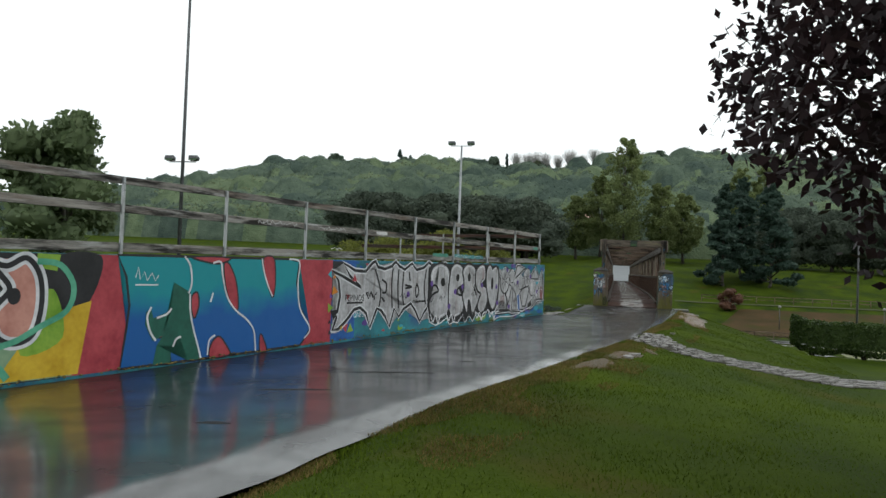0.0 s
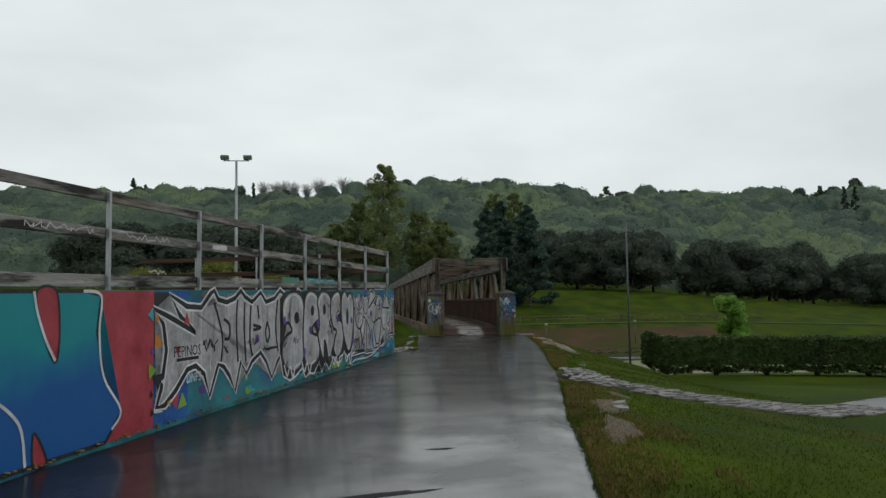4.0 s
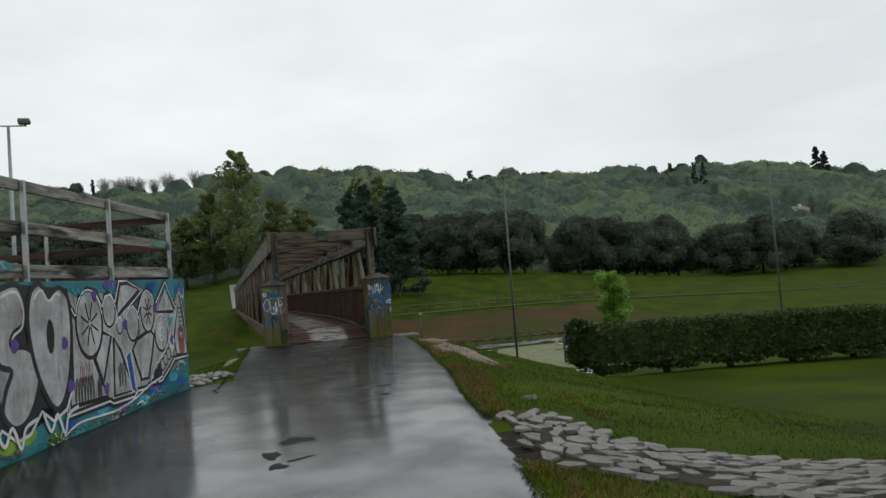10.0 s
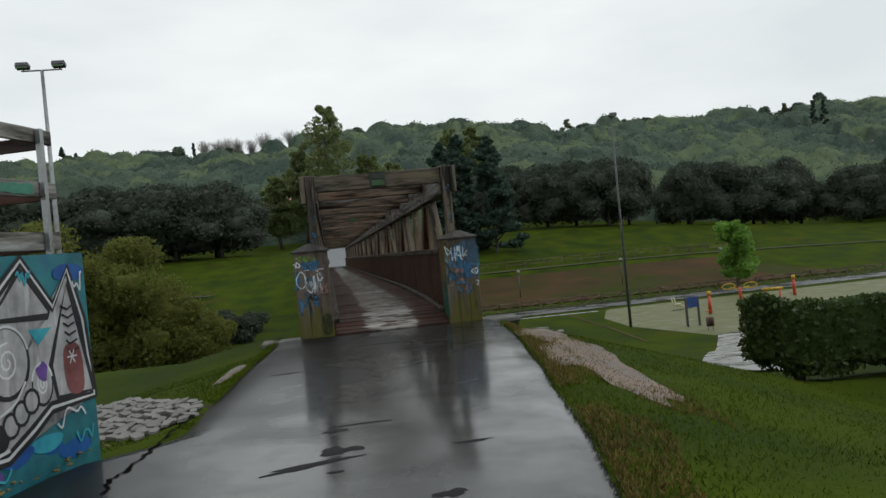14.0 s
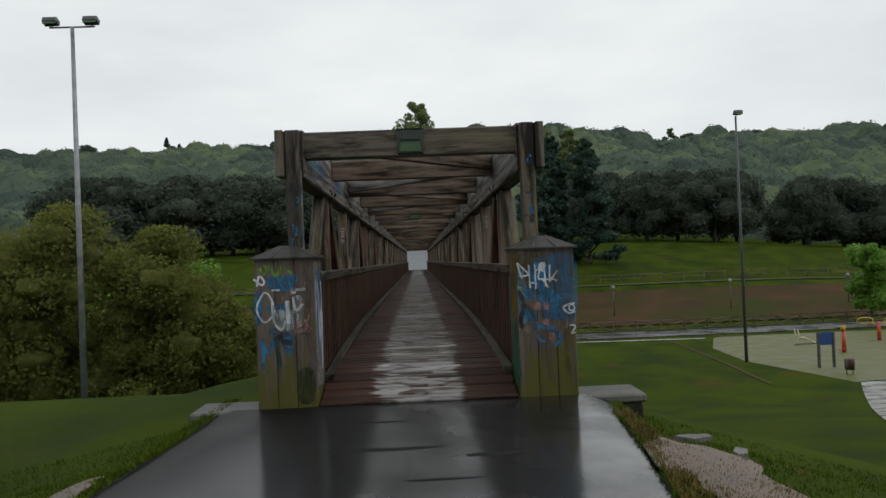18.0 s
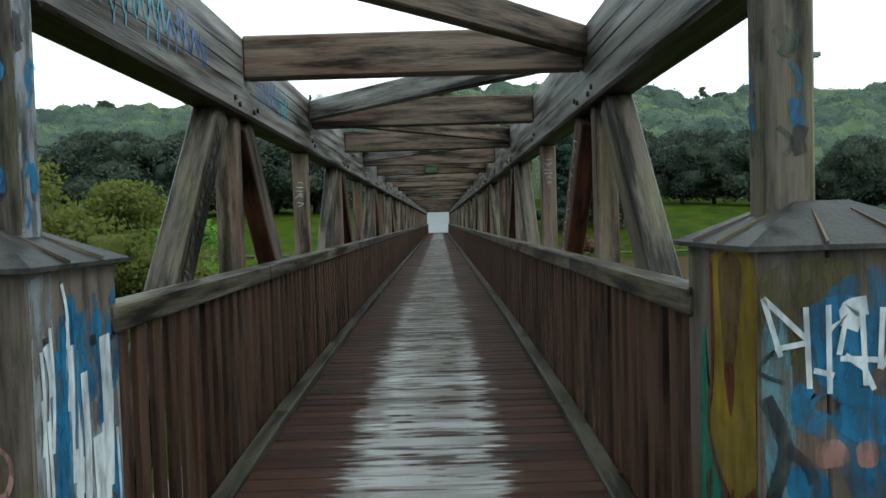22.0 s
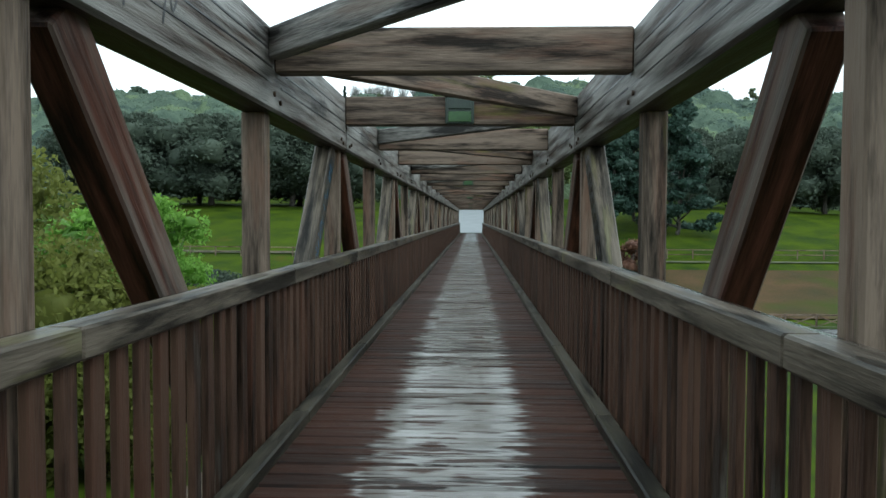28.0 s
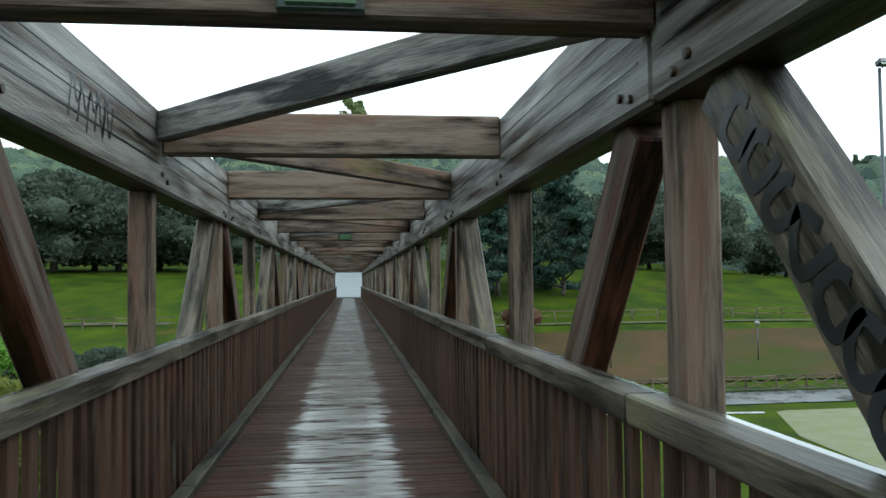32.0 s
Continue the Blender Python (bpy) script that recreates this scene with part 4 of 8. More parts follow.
def band(s0, s1, low=0.004):
    """The whole height of the wall between two places."""
    return [(s0, wall_foot(s0) + low), (s1, wall_foot(s1) + low), (s1, wall_top(s1) - 0.01), (s0, wall_top(s0) - 0.01)]


def sprayed_word(word, s0, z0, width, height, paint, parent, layer):
    """Letters sprayed on the wall, from s0 towards the bridge."""
    curve = bpy.data.curves.new("word", "FONT")
    curve.body, curve.resolution_u = word, 2
    text = bpy.data.objects.new("word", curve)
    me = bpy.data.meshes.new_from_object(text)
    co = np.empty(len(me.vertices) * 3)
    me.vertices.foreach_get("co", co)
    co = co.reshape(-1, 3)
    lo, hi = co.min(0), co.max(0)
    for v in me.vertices:
        v.co = on_wall(s0 - width * (v.co.x - lo[0]) / (hi[0] - lo[0]), z0 + height * (v.co.y - lo[1]) / (hi[1] - lo[1]), layer)
    bpy.data.objects.remove(text)
    bpy.data.curves.remove(curve)
    me.materials.clear()
    return link_mesh("sprayed_word", me, paint, parent)


prng = random.Random(11)
# far start: older pieces, then salmon letters on black and yellow
block("painted_field", band(47.8, 33.0), P_SILVER)
block("painted_field", band(33.0, 24.4), P_PURPLE)
block("painted_field", band(24.4, 19.9), P_BLACK)
block("painted_field", [(24.3, -0.95), (19.7, -0.9), (20.2, -0.1), (22.0, -0.25), (24.3, 0.0)], P_SAGE, 2)
block("painted_field", [(21.0, -0.9), (19.6, -0.88), (19.4, 0.35), (20.3, 0.1)], P_YELLOW, 2.4)
block("painted_field", [(20.6, -0.5), (19.9, -0.25), (20.1, 0.55), (20.5, 0.2)], P_LIME, 2.6, True)
block("painted_field", [(20.4, 0.9), (20.05, 0.85), (20.0, 1.12), (20.4, 1.13)], P_LIME, 2.6)
for key, a, b, lo, hi in (("E", 24.0, 23.0, -0.2, 0.9), ("R", 23.0, 22.0, -0.25, 1.0), ("S", 21.95, 21.15, -0.25, 1.0), ("D", 21.2, 20.3, -0.3, 1.05)):
    letter(key, a, b, lo, hi, P_PINK, P_BLACK, 0.09, 4, P_WHITE, ((0.5, 0.55, 0.12, 0.1),))
stroke("painted_swirl", spline([(20.4, 1.0), (20.0, 0.95), (19.75, 0.6), (19.85, 0.2), (20.3, -0.05), (20.8, -0.3), (21.6, -0.45)], False), 0.10, on_wall, P_MINT, wall, 5)
stroke("painted_swirl", spline([(22.6, -0.45), (21.8, -0.3), (21.1, -0.55), (20.8, -0.85)], False), 0.12, on_wall, P_MINT, wall, 5)
# blue and teal letters on crimson
block("painted_field", band(19.9, 12.95), P_RED, 1.4)
block("painted_field", [(20.0, 1.1), (19.25, 1.12), (19.35, 0.5), (19.7, 0.1), (20.0, 0.4)], P_BLACK, 1.8, True)
word = block("painted_word", ((18.93, 1.15), (18.74, 0.77), (18.65, 0.25), (18.69, -0.16), (18.79, -0.88), (17.90, -0.87), (16.92, -0.85), (15.50, -0.82), (14.04, -0.78), (13.95, -0.7), (13.70, -0.4), (14.07, 0.08), (14.23, 0.67), (14.16, 1.14), (14.46, 1.2), (15.38, 1.19), (16.29, 1.18), (17.34, 1.17), (18.34, 1.16)), P_FADE, 3)
stroke("outline", [Vector(p) for p in ((18.93, 1.15), (18.74, 0.77), (18.65, 0.25), (18.69, -0.16), (18.79, -0.88), (17.90, -0.87), (16.92, -0.85), (15.50, -0.82), (14.04, -0.78), (13.95, -0.7), (13.70, -0.4), (14.07, 0.08), (14.23, 0.67), (14.16, 1.14), (14.46, 1.2), (15.38, 1.19), (16.29, 1.18), (17.34, 1.17), (18.34, 1.16))], 0.05, on_wall, P_BLACK, word, 3.4, True)
for pts in (((17.27, 1.17), (16.29, 1.18), (16.56, 1.05), (16.95, 1.08)),
            ((16.45, 1.02), (16.31, 1.05), (16.09, 0.67), (16.01, 0.12), (16.21, 0.2), (16.37, 0.55)),
            ((15.32, 1.19), (15.00, 1.2), (14.93, 0.67), (15.00, 0.34), (15.22, 0.73)),
            ((17.25, 0.39), (17.11, 0.47), (17.06, 0.22), (17.15, -0.03), (17.23, 0.09)),
            ((16.72, -0.84), (16.69, -0.55), (16.50, -0.43), (16.29, -0.63), (16.20, -0.83)),
            ((15.33, -0.81), (15.32, -0.44), (15.11, -0.81)),
            ((18.06, -0.27), (17.74, 0.04), (17.90, -0.36)),
            ((17.84, -0.84), (17.75, -0.63), (17.69, -0.86)),
            ((17.52, -0.15), (17.49, 0.01), (17.44, -0.17))):
    gap = block("painted_field", list(pts), P_RED, 4, True)
    stroke("outline", spline(pts), 0.035, on_wall, P_BLACK, gap, 4.4, True)
block("painted_letter", ((17.69, 0.67), (17.28, 0.47), (17.26, 0.05), (17.13, -0.34), (16.99, -0.85), (17.29, -0.85), (17.40, -0.57), (17.52, -0.39), (17.68, -0.55), (17.70, -0.86), (18.10, -0.87), (18.02, -0.51), (17.90, -0.34), (18.12, -0.42), (18.30, -0.12), (18.29, 0.12), (18.19, 0.19), (18.12, -0), (17.72, 0.14)), P_GREEN, 4.8)
for pts in (((17.46, 1.17), (17.32, 1), (17.26, 0.67), (17.33, 0.45)),
            ((17.29, 0.44), (17.27, 0.11), (17.18, -0.23), (17.07, -0.52), (16.96, -0.83)),
            ((18.18, 0.21), (18.26, 0.03), (18.19, -0.23), (18.05, -0.42)),
            ((18.05, 0), (17.82, 0.07), (17.72, 0.17)),
            ((16.74, 1.06), (16.54, 1.08), (16.47, 0.79), (16.33, 0.38), (16.09, 0.1), (15.75, -0.12), (15.53, -0.37), (15.46, -0.8)),
            ((15.37, 1.19), (15.30, 0.92), (15.16, 0.61), (15.00, 0.36)),
            ((14.51, 1.2), (14.16, 1.14), (14.19, 0.67), (14.09, 0.08), (13.72, -0.4), (13.91, -0.63)),
            ((17.65, -0.56), (17.58, -0.42), (17.47, -0.38)),
            ((16.79, -0.79), (16.76, -0.5), (16.61, -0.4)),
            ((16.77, 0.27), (16.71, 0.46))):
    stroke("highlight", spline(pts, False), 0.04, on_wall, P_WHITE, wall, 5.5)
stroke("scribble", [(18.55, 0.75), (18.5, 0.95), (18.45, 0.72), (18.36, 0.86), (18.3, 0.7), (18.2, 0.84), (18.12, 0.7), (18.05, 0.8)], 0.025, on_wall, P_WHITE, wall, 6)
stroke("scribble", [(18.55, 0.62), (18.05, 0.62)], 0.025, on_wall, P_WHITE, wall, 6)
# shards of colour between the two pieces
block("painted_field", band(12.95, 12.0), P_BLUE, 1.5)
block("painted_field", [(12.95, 1.2), (12.5, 1.2), (12.75, 0.5), (12.95, 0.2)], P_BLACK, 2)
shards = (P_ORANGE, P_LIME, P_WHITE, P_PURPLE, P_YELLOW, P_CYAN, P_RED, P_BLACK)
for i in range(26):
    c, r = (prng.uniform(12.05, 13.15), prng.uniform(-0.55, 0.9)), prng.uniform(0.05, 0.16)
    a0 = prng.uniform(0, 6)
    block("shard", [(c[0] + r * math.cos(a0 + k * 2.1) * prng.uniform(0.7, 1.2), c[1] + r * math.sin(a0 + k * 2.1)) for k in range(3)], shards[i % 8], 3 + 0.12 * i)
# teal ground below and above the silver letters
block("painted_field", [(12.0, wall_foot(12) + 0.01), (0.02, wall_foot(0) + 0.01), (0.02, 0.1), (12.0, 0.1)], M_TEAL, 1.2)
for i in range(60):
    s, z, r = prng.uniform(0.3, 12.2), prng.uniform(-0.7, -0.12), prng.uniform(0.06, 0.2)
    z = max(z, wall_foot(s) + 0.12)
    top = i % 3 == 0
    if top:
        z = prng.uniform(1.05, 1.22)
        r *= 0.6
    block("shard", [(s + r * math.cos(k * 1.26 + i) * prng.uniform(0.5, 1.3), z + r * 0.55 * math.sin(k * 1.26 + i) * prng.uniform(0.5, 1.1)) for k in range(5)],
          (P_CYAN, P_BLUE, P_LIME, P_RED, P_PURPLE, P_CYAN, P_GREEN, P_BLUE)[i % 8], 1.6 + 0.02 * i, True)
# silver letters
mass = block("painted_word", ((12.88, -0.49), (12.76, -0.24), (12.63, 0.33), (12.71, 0.72), (12.95, 0.95), (12.53, 0.82), (11.8, 0.56), (12.25, 0.83), (12.54, 1.16), (12.06, 0.98), (11.62, 0.96), (11.32, 1.19), (11.2, 1.24), (11.07, 1.09), (10.77, 1.04), (10.46, 1.11), (10.24, 1.25), (10.09, 1.14), (9.79, 1.04), (9.43, 1.22), (9.19, 1.04), (8.8, 1.11), (8.53, 1.27), (8.25, 1.15), (7.96, 1.09), (7.59, 1.27), (7.19, 1.09), (7.35, 0.23), (7.82, -0.28), (8.39, 0.03), (8.67, -0.15), (8.93, -0.44), (9.19, -0.11), (9.43, 0.08), (9.79, -0.06), (10.02, -0.27), (10.24, -0.03), (10.45, -0.53), (10.66, -0.24), (10.86, -0.07), (11.06, -0.01), (11.34, -0.51), (11.52, -0.13), (11.79, 0.03), (12.04, -0.01), (12.36, -0.29), (12.66, -0.48)), P_SILVER, 4.6)
stroke("glow", [Vector(p) for p in ((12.88, -0.49), (12.76, -0.24), (12.63, 0.33), (12.71, 0.72), (12.95, 0.95), (12.53, 0.82), (11.8, 0.56), (12.25, 0.83), (12.54, 1.16), (12.06, 0.98), (11.62, 0.96), (11.32, 1.19), (11.2, 1.24), (11.07, 1.09), (10.77, 1.04), (10.46, 1.11), (10.24, 1.25), (10.09, 1.14), (9.79, 1.04), (9.43, 1.22), (9.19, 1.04), (8.8, 1.11), (8.53, 1.27), (8.25, 1.15), (7.96, 1.09), (7.59, 1.27), (7.19, 1.09), (7.35, 0.23), (7.82, -0.28), (8.39, 0.03), (8.67, -0.15), (8.93, -0.44), (9.19, -0.11), (9.43, 0.08), (9.79, -0.06), (10.02, -0.27), (10.24, -0.03), (10.45, -0.53), (10.66, -0.24), (10.86, -0.07), (11.06, -0.01), (11.34, -0.51), (11.52, -0.13), (11.79, 0.03), (12.04, -0.01), (12.36, -0.29), (12.66, -0.48))], 0.15, on_wall, P_WHITE, mass, 4.7, True)
stroke("outline", [Vector(p) for p in ((12.88, -0.49), (12.76, -0.24), (12.63, 0.33), (12.71, 0.72), (12.95, 0.95), (12.53, 0.82), (11.8, 0.56), (12.25, 0.83), (12.54, 1.16), (12.06, 0.98), (11.62, 0.96), (11.32, 1.19), (11.2, 1.24), (11.07, 1.09), (10.77, 1.04), (10.46, 1.11), (10.24, 1.25), (10.09, 1.14), (9.79, 1.04), (9.43, 1.22), (9.19, 1.04), (8.8, 1.11), (8.53, 1.27), (8.25, 1.15), (7.96, 1.09), (7.59, 1.27), (7.19, 1.09), (7.35, 0.23), (7.82, -0.28), (8.39, 0.03), (8.67, -0.15), (8.93, -0.44), (9.19, -0.11), (9.43, 0.08), (9.79, -0.06), (10.02, -0.27), (10.24, -0.03), (10.45, -0.53), (10.66, -0.24), (10.86, -0.07), (11.06, -0.01), (11.34, -0.51), (11.52, -0.13), (11.79, 0.03), (12.04, -0.01), (12.36, -0.29), (12.66, -0.48))], 0.085, on_wall, P_BLACK, mass, 4.9, True)
for pts in (((11.2, 1.03), (11.05, 0.76), (10.91, 0.41), (10.96, 0.03)),
            ((10.87, 0.75), (10.67, 0.65), (10.68, 0.42), (10.85, 0.41)),
            ((10.37, 1.09), (10.41, 0.64), (10.35, -0.02)),
            ((10.09, 1.04), (10.11, 0.58), (10.04, -0.04)),
            ((9.74, 0.61), (9.41, 0.55), (9.74, 0.52)),
            ((9.84, 0.99), (9.88, 0.36), (9.77, 0.04)),
            ((9.14, 0.65), (9.03, 0.43), (9.14, 0.26), (9.21, 0.46), (9.14, 0.65)),
            ((8.66, 1.07), (8.75, 0.53), (8.64, 0.05)),
            ((8.25, 0.92), (7.96, 0.38), (8.17, -0.08)),
            ((9.56, 0.98), (9.51, 0.72))):
    stroke("outline", spline(pts, False), 0.06, on_wall, P_BLACK, mass, 5.3)
sprayed_word("PEPINOS", 12.42, 0.20, 0.78, 0.17, P_BLACK, mass, 5.4)
sprayed_word("DNPS", 12.05, -0.22, 0.42, 0.15, P_WHITE, mass, 6.0)
for pts in (((12.35, 0.16), (11.7, 0.16)), ((11.55, 0.42), (11.45, 0.25), (11.35, 0.42), (11.25, 0.28)), ((11.2, 0.31), (11.19, 0.22)), ((10.87, 0.29), (10.72, 0.16)), ((9.19, 0.13), (8.67, 0.14))):
    stroke("scribble", [Vector(p) for p in pts], 0.05, on_wall, P_BLACK, mass, 5.4)
ZIGZAG = [(8.55, 0.0), (8.40, -0.44), (8.05, -0.56), (7.75, -0.50), (7.42, -0.36), (7.22, -0.58), (7.0, -0.50), (6.72, -0.54), (6.42, -0.30), (6.25, -0.56), (6.0, -0.34), (5.75, -0.54), (5.48, -0.26), (5.2, -0.44),
          (4.95, -0.40), (4.70, -0.18), (4.45, -0.34), (4.15, -0.24), (3.95, 0.05)]
under = block("painted_word", ZIGZAG + [(3.92, 0.6), (4.0, 1.24), (5.0, 1.29), (6.5, 1.27), (8.3, 1.25), (8.55, 1.1)], P_BLACK, 6.6)
stroke("outline", [Vector((a, b - 0.035)) for a, b in ZIGZAG], 0.04, on_wall, P_WHITE, under, 6.8)
for key, a, b, lo, hi, layer, eyes in (("P", 8.50, 7.22, -0.42, 1.27, 7.4, ((0.62, 0.66, 0.10, 0.075),)), ("E", 7.36, 6.36, -0.40, 1.29, 8.0, ((0.55, 0.73, 0.10, 0.07), (0.52, 0.46, 0.07, 0.05))),
                                       ("R", 6.54, 5.44, -0.38, 1.28, 8.6, ((0.42, 0.74, 0.09, 0.08),)), ("S", 5.66, 4.74, -0.32, 1.28, 9.2, ()), ("O", 4.94, 3.98, -0.24, 1.30, 9.8, ((0.5, 0.58, 0.09, 0.14),))):
    body = letter(key, a, b, lo, hi, P_SILVER, P_BLACK, 0.07, layer, None, eyes)
    inner_line = spline([(a + (b - a) * (0.5 + (u - 0.5) * 0.80), lo + (hi - lo) * (0.5 + (v - 0.5) * 0.90)) for u, v in UNIT[key]])
    stroke("highlight", inner_line[:len(inner_line) // 3], 0.03, on_wall, P_WHITE, body, layer + 0.55)
for s, z in ((6.95, 0.4), (7.3, -0.05), (4.15, 0.55), (5.2, 0.6), (8.35, 0.65), (4.05, 0.0), (9.6, 0.35), (6.5, 0.55)):
    block("shard", [(s + (0.075 + 0.012 * math.sin(3 * k + s)) * math.cos(k), z + 0.085 * math.sin(k)) for k in [0.5236 * q for q in range(12)]], P_PURPLE, 11, True)
for k in range(4, 9):
    s = 11.6 - k * 0.92
    stroke("drip_line", spline([(s + 0.45, -0.25), (s + 0.3, -0.48), (s + 0.15, -0.3), (s, -0.56), (s - 0.1, -0.35), (s - 0.35, -0.28)], False), 0.045, on_wall, P_WHITE if k % 3 else P_BLACK, wall, 11)
for s, z, w in ((10.0, 0.28, 0.4), (9.35, 0.12, 0.35), (8.6, 0.15, 0.35), (7.9, 0.2, 0.3), (5.9, 0.28, 0.25), (11.6, 0.35, 0.5)):
    stroke("scribble", [(s, z), (s - w * 0.2, z + 0.08), (s - w * 0.35, z - 0.05), (s - w * 0.5, z + 0.09), (s - w * 0.7, z - 0.04), (s - w, z + 0.06)], 0.03, on_wall, P_BLACK, wall, 12)
# last panel: silver letters with round heads on black
back = block("painted_panel", ((4.14, -0.38), (4.13, 0.31), (4.12, 1.26), (3.84, 0.87), (3.71, 1.1), (3.5, 1.21), (3.27, 1.18), (3.11, 0.98), (3, 1.12), (2.83, 1.15), (2.71, 1.03), (2.55, 1.34), (2.31, 1.34), (1.77, 1.2), (2.33, 0.92), (2.13, 0.96), (1.97, 0.85), (1.82, 1.07), (1.6, 1.19), (1.41, 1.11), (1.33, 0.94), (0.87, 1.33), (0.51, 0.9), (0.27, 1.23), (0.11, 0.75), (0.03, 0.01), (0.64, 0.01), (0.88, -0.13), (1.21, -0.29), (1.62, -0.27), (1.81, -0.34), (2.14, -0.33), (2.23, -0.4), (2.91, -0.4), (3.01, -0.35)), P_SILVER, 5)
stroke("dark_outline", [Vector(p) for p in ((4.14, -0.38), (4.13, 0.31), (4.12, 1.26), (3.84, 0.87), (3.71, 1.1), (3.5, 1.21), (3.27, 1.18), (3.11, 0.98), (3, 1.12), (2.83, 1.15), (2.71, 1.03), (2.55, 1.34), (2.31, 1.34), (1.77, 1.2), (2.33, 0.92), (2.13, 0.96), (1.97, 0.85), (1.82, 1.07), (1.6, 1.19), (1.41, 1.11), (1.33, 0.94), (0.87, 1.33), (0.51, 0.9), (0.27, 1.23), (0.11, 0.75), (0.03, 0.01), (0.64, 0.01), (0.88, -0.13), (1.21, -0.29), (1.62, -0.27), (1.81, -0.34), (2.14, -0.33), (2.23, -0.4), (2.91, -0.4), (3.01, -0.35))], 0.12, on_wall, P_BLACK, back, 5.2, True)
stroke("outline", [Vector(p) for p in ((4.14, -0.38), (4.13, 0.31), (4.12, 1.26), (3.84, 0.87), (3.71, 1.1), (3.5, 1.21), (3.27, 1.18), (3.11, 0.98), (3, 1.12), (2.83, 1.15), (2.71, 1.03), (2.55, 1.34), (2.31, 1.34), (1.77, 1.2), (2.33, 0.92), (2.13, 0.96), (1.97, 0.85), (1.82, 1.07), (1.6, 1.19), (1.41, 1.11), (1.33, 0.94), (0.87, 1.33), (0.51, 0.9), (0.27, 1.23), (0.11, 0.75), (0.03, 0.01), (0.64, 0.01), (0.88, -0.13), (1.21, -0.29), (1.62, -0.27), (1.81, -0.34), (2.14, -0.33), (2.23, -0.4), (2.91, -0.4), (3.01, -0.35))], 0.03, on_wall, P_WHITE, back, 5.4, True)
for pts in (((4.06, 1.05), (3.82, 0.81), (3.76, 0.61), (3.6, 0.41), (3.41, 0.29), (3.19, -0.09), (3.05, -0.28), (4.05, -0.27), (4.07, 0.3)),
            ((3.13, 0.62), (2.89, 0.55), (3.16, -0.05), (3.37, 0.27), (3.24, 0.44)),
            ((2.81, 0.53), (2.62, 0.33), (2.26, -0.3), (2.87, -0.3)),
            ((2.53, 1.29), (2.31, 1.31), (1.9, 1.2), (2.63, 0.84), (2.67, 0.98)),
            ((2.23, 0.3), (2.05, 0.45), (1.57, 0.57), (1.43, 0.46), (1.53, 0.19), (1.71, -0.18), (1.97, -0.18)),
            ((0.89, 1.25), (0.56, 0.88), (0.59, 0.82), (1.28, 0.84)),
            ((0.29, 1.11), (0.03, 0.06), (0.55, 0.07), (0.61, 0.38))):
    shape = block("painted_letter", list(pts), P_SILVER, 6)
    stroke("outline", [Vector(p) for p in pts], 0.06, on_wall, P_BLACK, shape, 6.3, True)
for s, z, a, b, look_of in ((3.48, 0.76, 0.33, 0.43, "star"), (2.91, 0.91, 0.17, 0.21, "plain"), (2.61, 0.69, 0.09, 0.11, "plain"), (2.18, 0.69, 0.19, 0.24, "plain"), (1.63, 0.86, 0.23, 0.31, "star"), (1.14, 0.49, 0.24, 0.28, "spiral"), (0.74, 0.24, 0.12, 0.17, "spiral")):
    loop = [(s + a * math.cos(t), z + b * math.sin(t)) for t in [2 * math.pi * k / 24 for k in range(24)]]
    rim = fill("ring", [(s + (q[0] - s) * 1.14, z - 0.01 + (q[1] - z) * 1.11) for q in loop], on_wall, P_BLACK, wall, 6.6)
    disc = fill("painted_disc", loop, on_wall, P_SILVER, wall, 7)
    stroke("halo", [(s + (q[0] - s) * 1.1, z + (q[1] - z) * 1.07) for q in loop[1:12]], 0.022, on_wall, P_WHITE, rim, 7.3)
    if look_of == "star":
        for k in range(8):
            t = math.pi * k / 4 + 0.25
            stroke("ray", [(s + a * 0.1 * math.cos(t), z + b * 0.1 * math.sin(t)), (s + a * 0.72 * math.cos(t + 0.1), z + b * 0.72 * math.sin(t + 0.1))], 0.035, on_wall, P_BLACK, disc, 8 + 0.02 * k, False, True)
    elif look_of == "spiral":
        stroke("spiral", [(s + a * 0.6 * k / 26 * math.cos(k * 0.55), z + b * 0.6 * k / 26 * math.sin(k * 0.55)) for k in range(3, 27)], 0.018, on_wall, P_WHITE, disc, 8)
bar = block("painted_bar", ((2.44, 0.22), (2.32, 0.28), (2.19, -0.35), (2.31, -0.26)), P_BLUE, 7)
stroke("outline", [Vector(p) for p in ((2.47, 0.22), (2.31, 0.32), (2.14, -0.38), (2.32, -0.29))], 0.025, on_wall, P_WHITE, bar, 7.4, True)
block("shard", ((0.86, 0.73), (0.56, 0.72), (0.75, 0.58)), P_CYAN, 7)
for s, z in ((4.15, 0.68), (4.22, 0.15), (3.11, -0.16), (2.45, 0.7), (1.67, -0.3), (0.74, 0.35), (1.35, 0.91), (3.33, 1.14)):
    block("shard", [(s + (0.07 + 0.03 * math.sin(5 * k)) * math.cos(k), z + (0.08 + 0.02 * math.cos(3 * k)) * math.sin(k)) for k in [0.5236 * q for q in range(12)]], P_PURPLE, 9, True)
for k in range(5):                        # a curling cloud of small beads
    s, z = 1.42 - 0.13 * k, -0.18 + 0.075 * k
    bead = [(s + 0.09 * math.cos(t), z + 0.1 * math.sin(t)) for t in [0.5 * j for j in range(12)]]
    b = fill("bead", bead, on_wall, P_SILVER if k > 1 else P_BLACK, wall, 8 + 0.2 * k)
    stroke("outline", bead, 0.03, on_wall, P_BLACK, b, 8.1 + 0.2 * k, True)
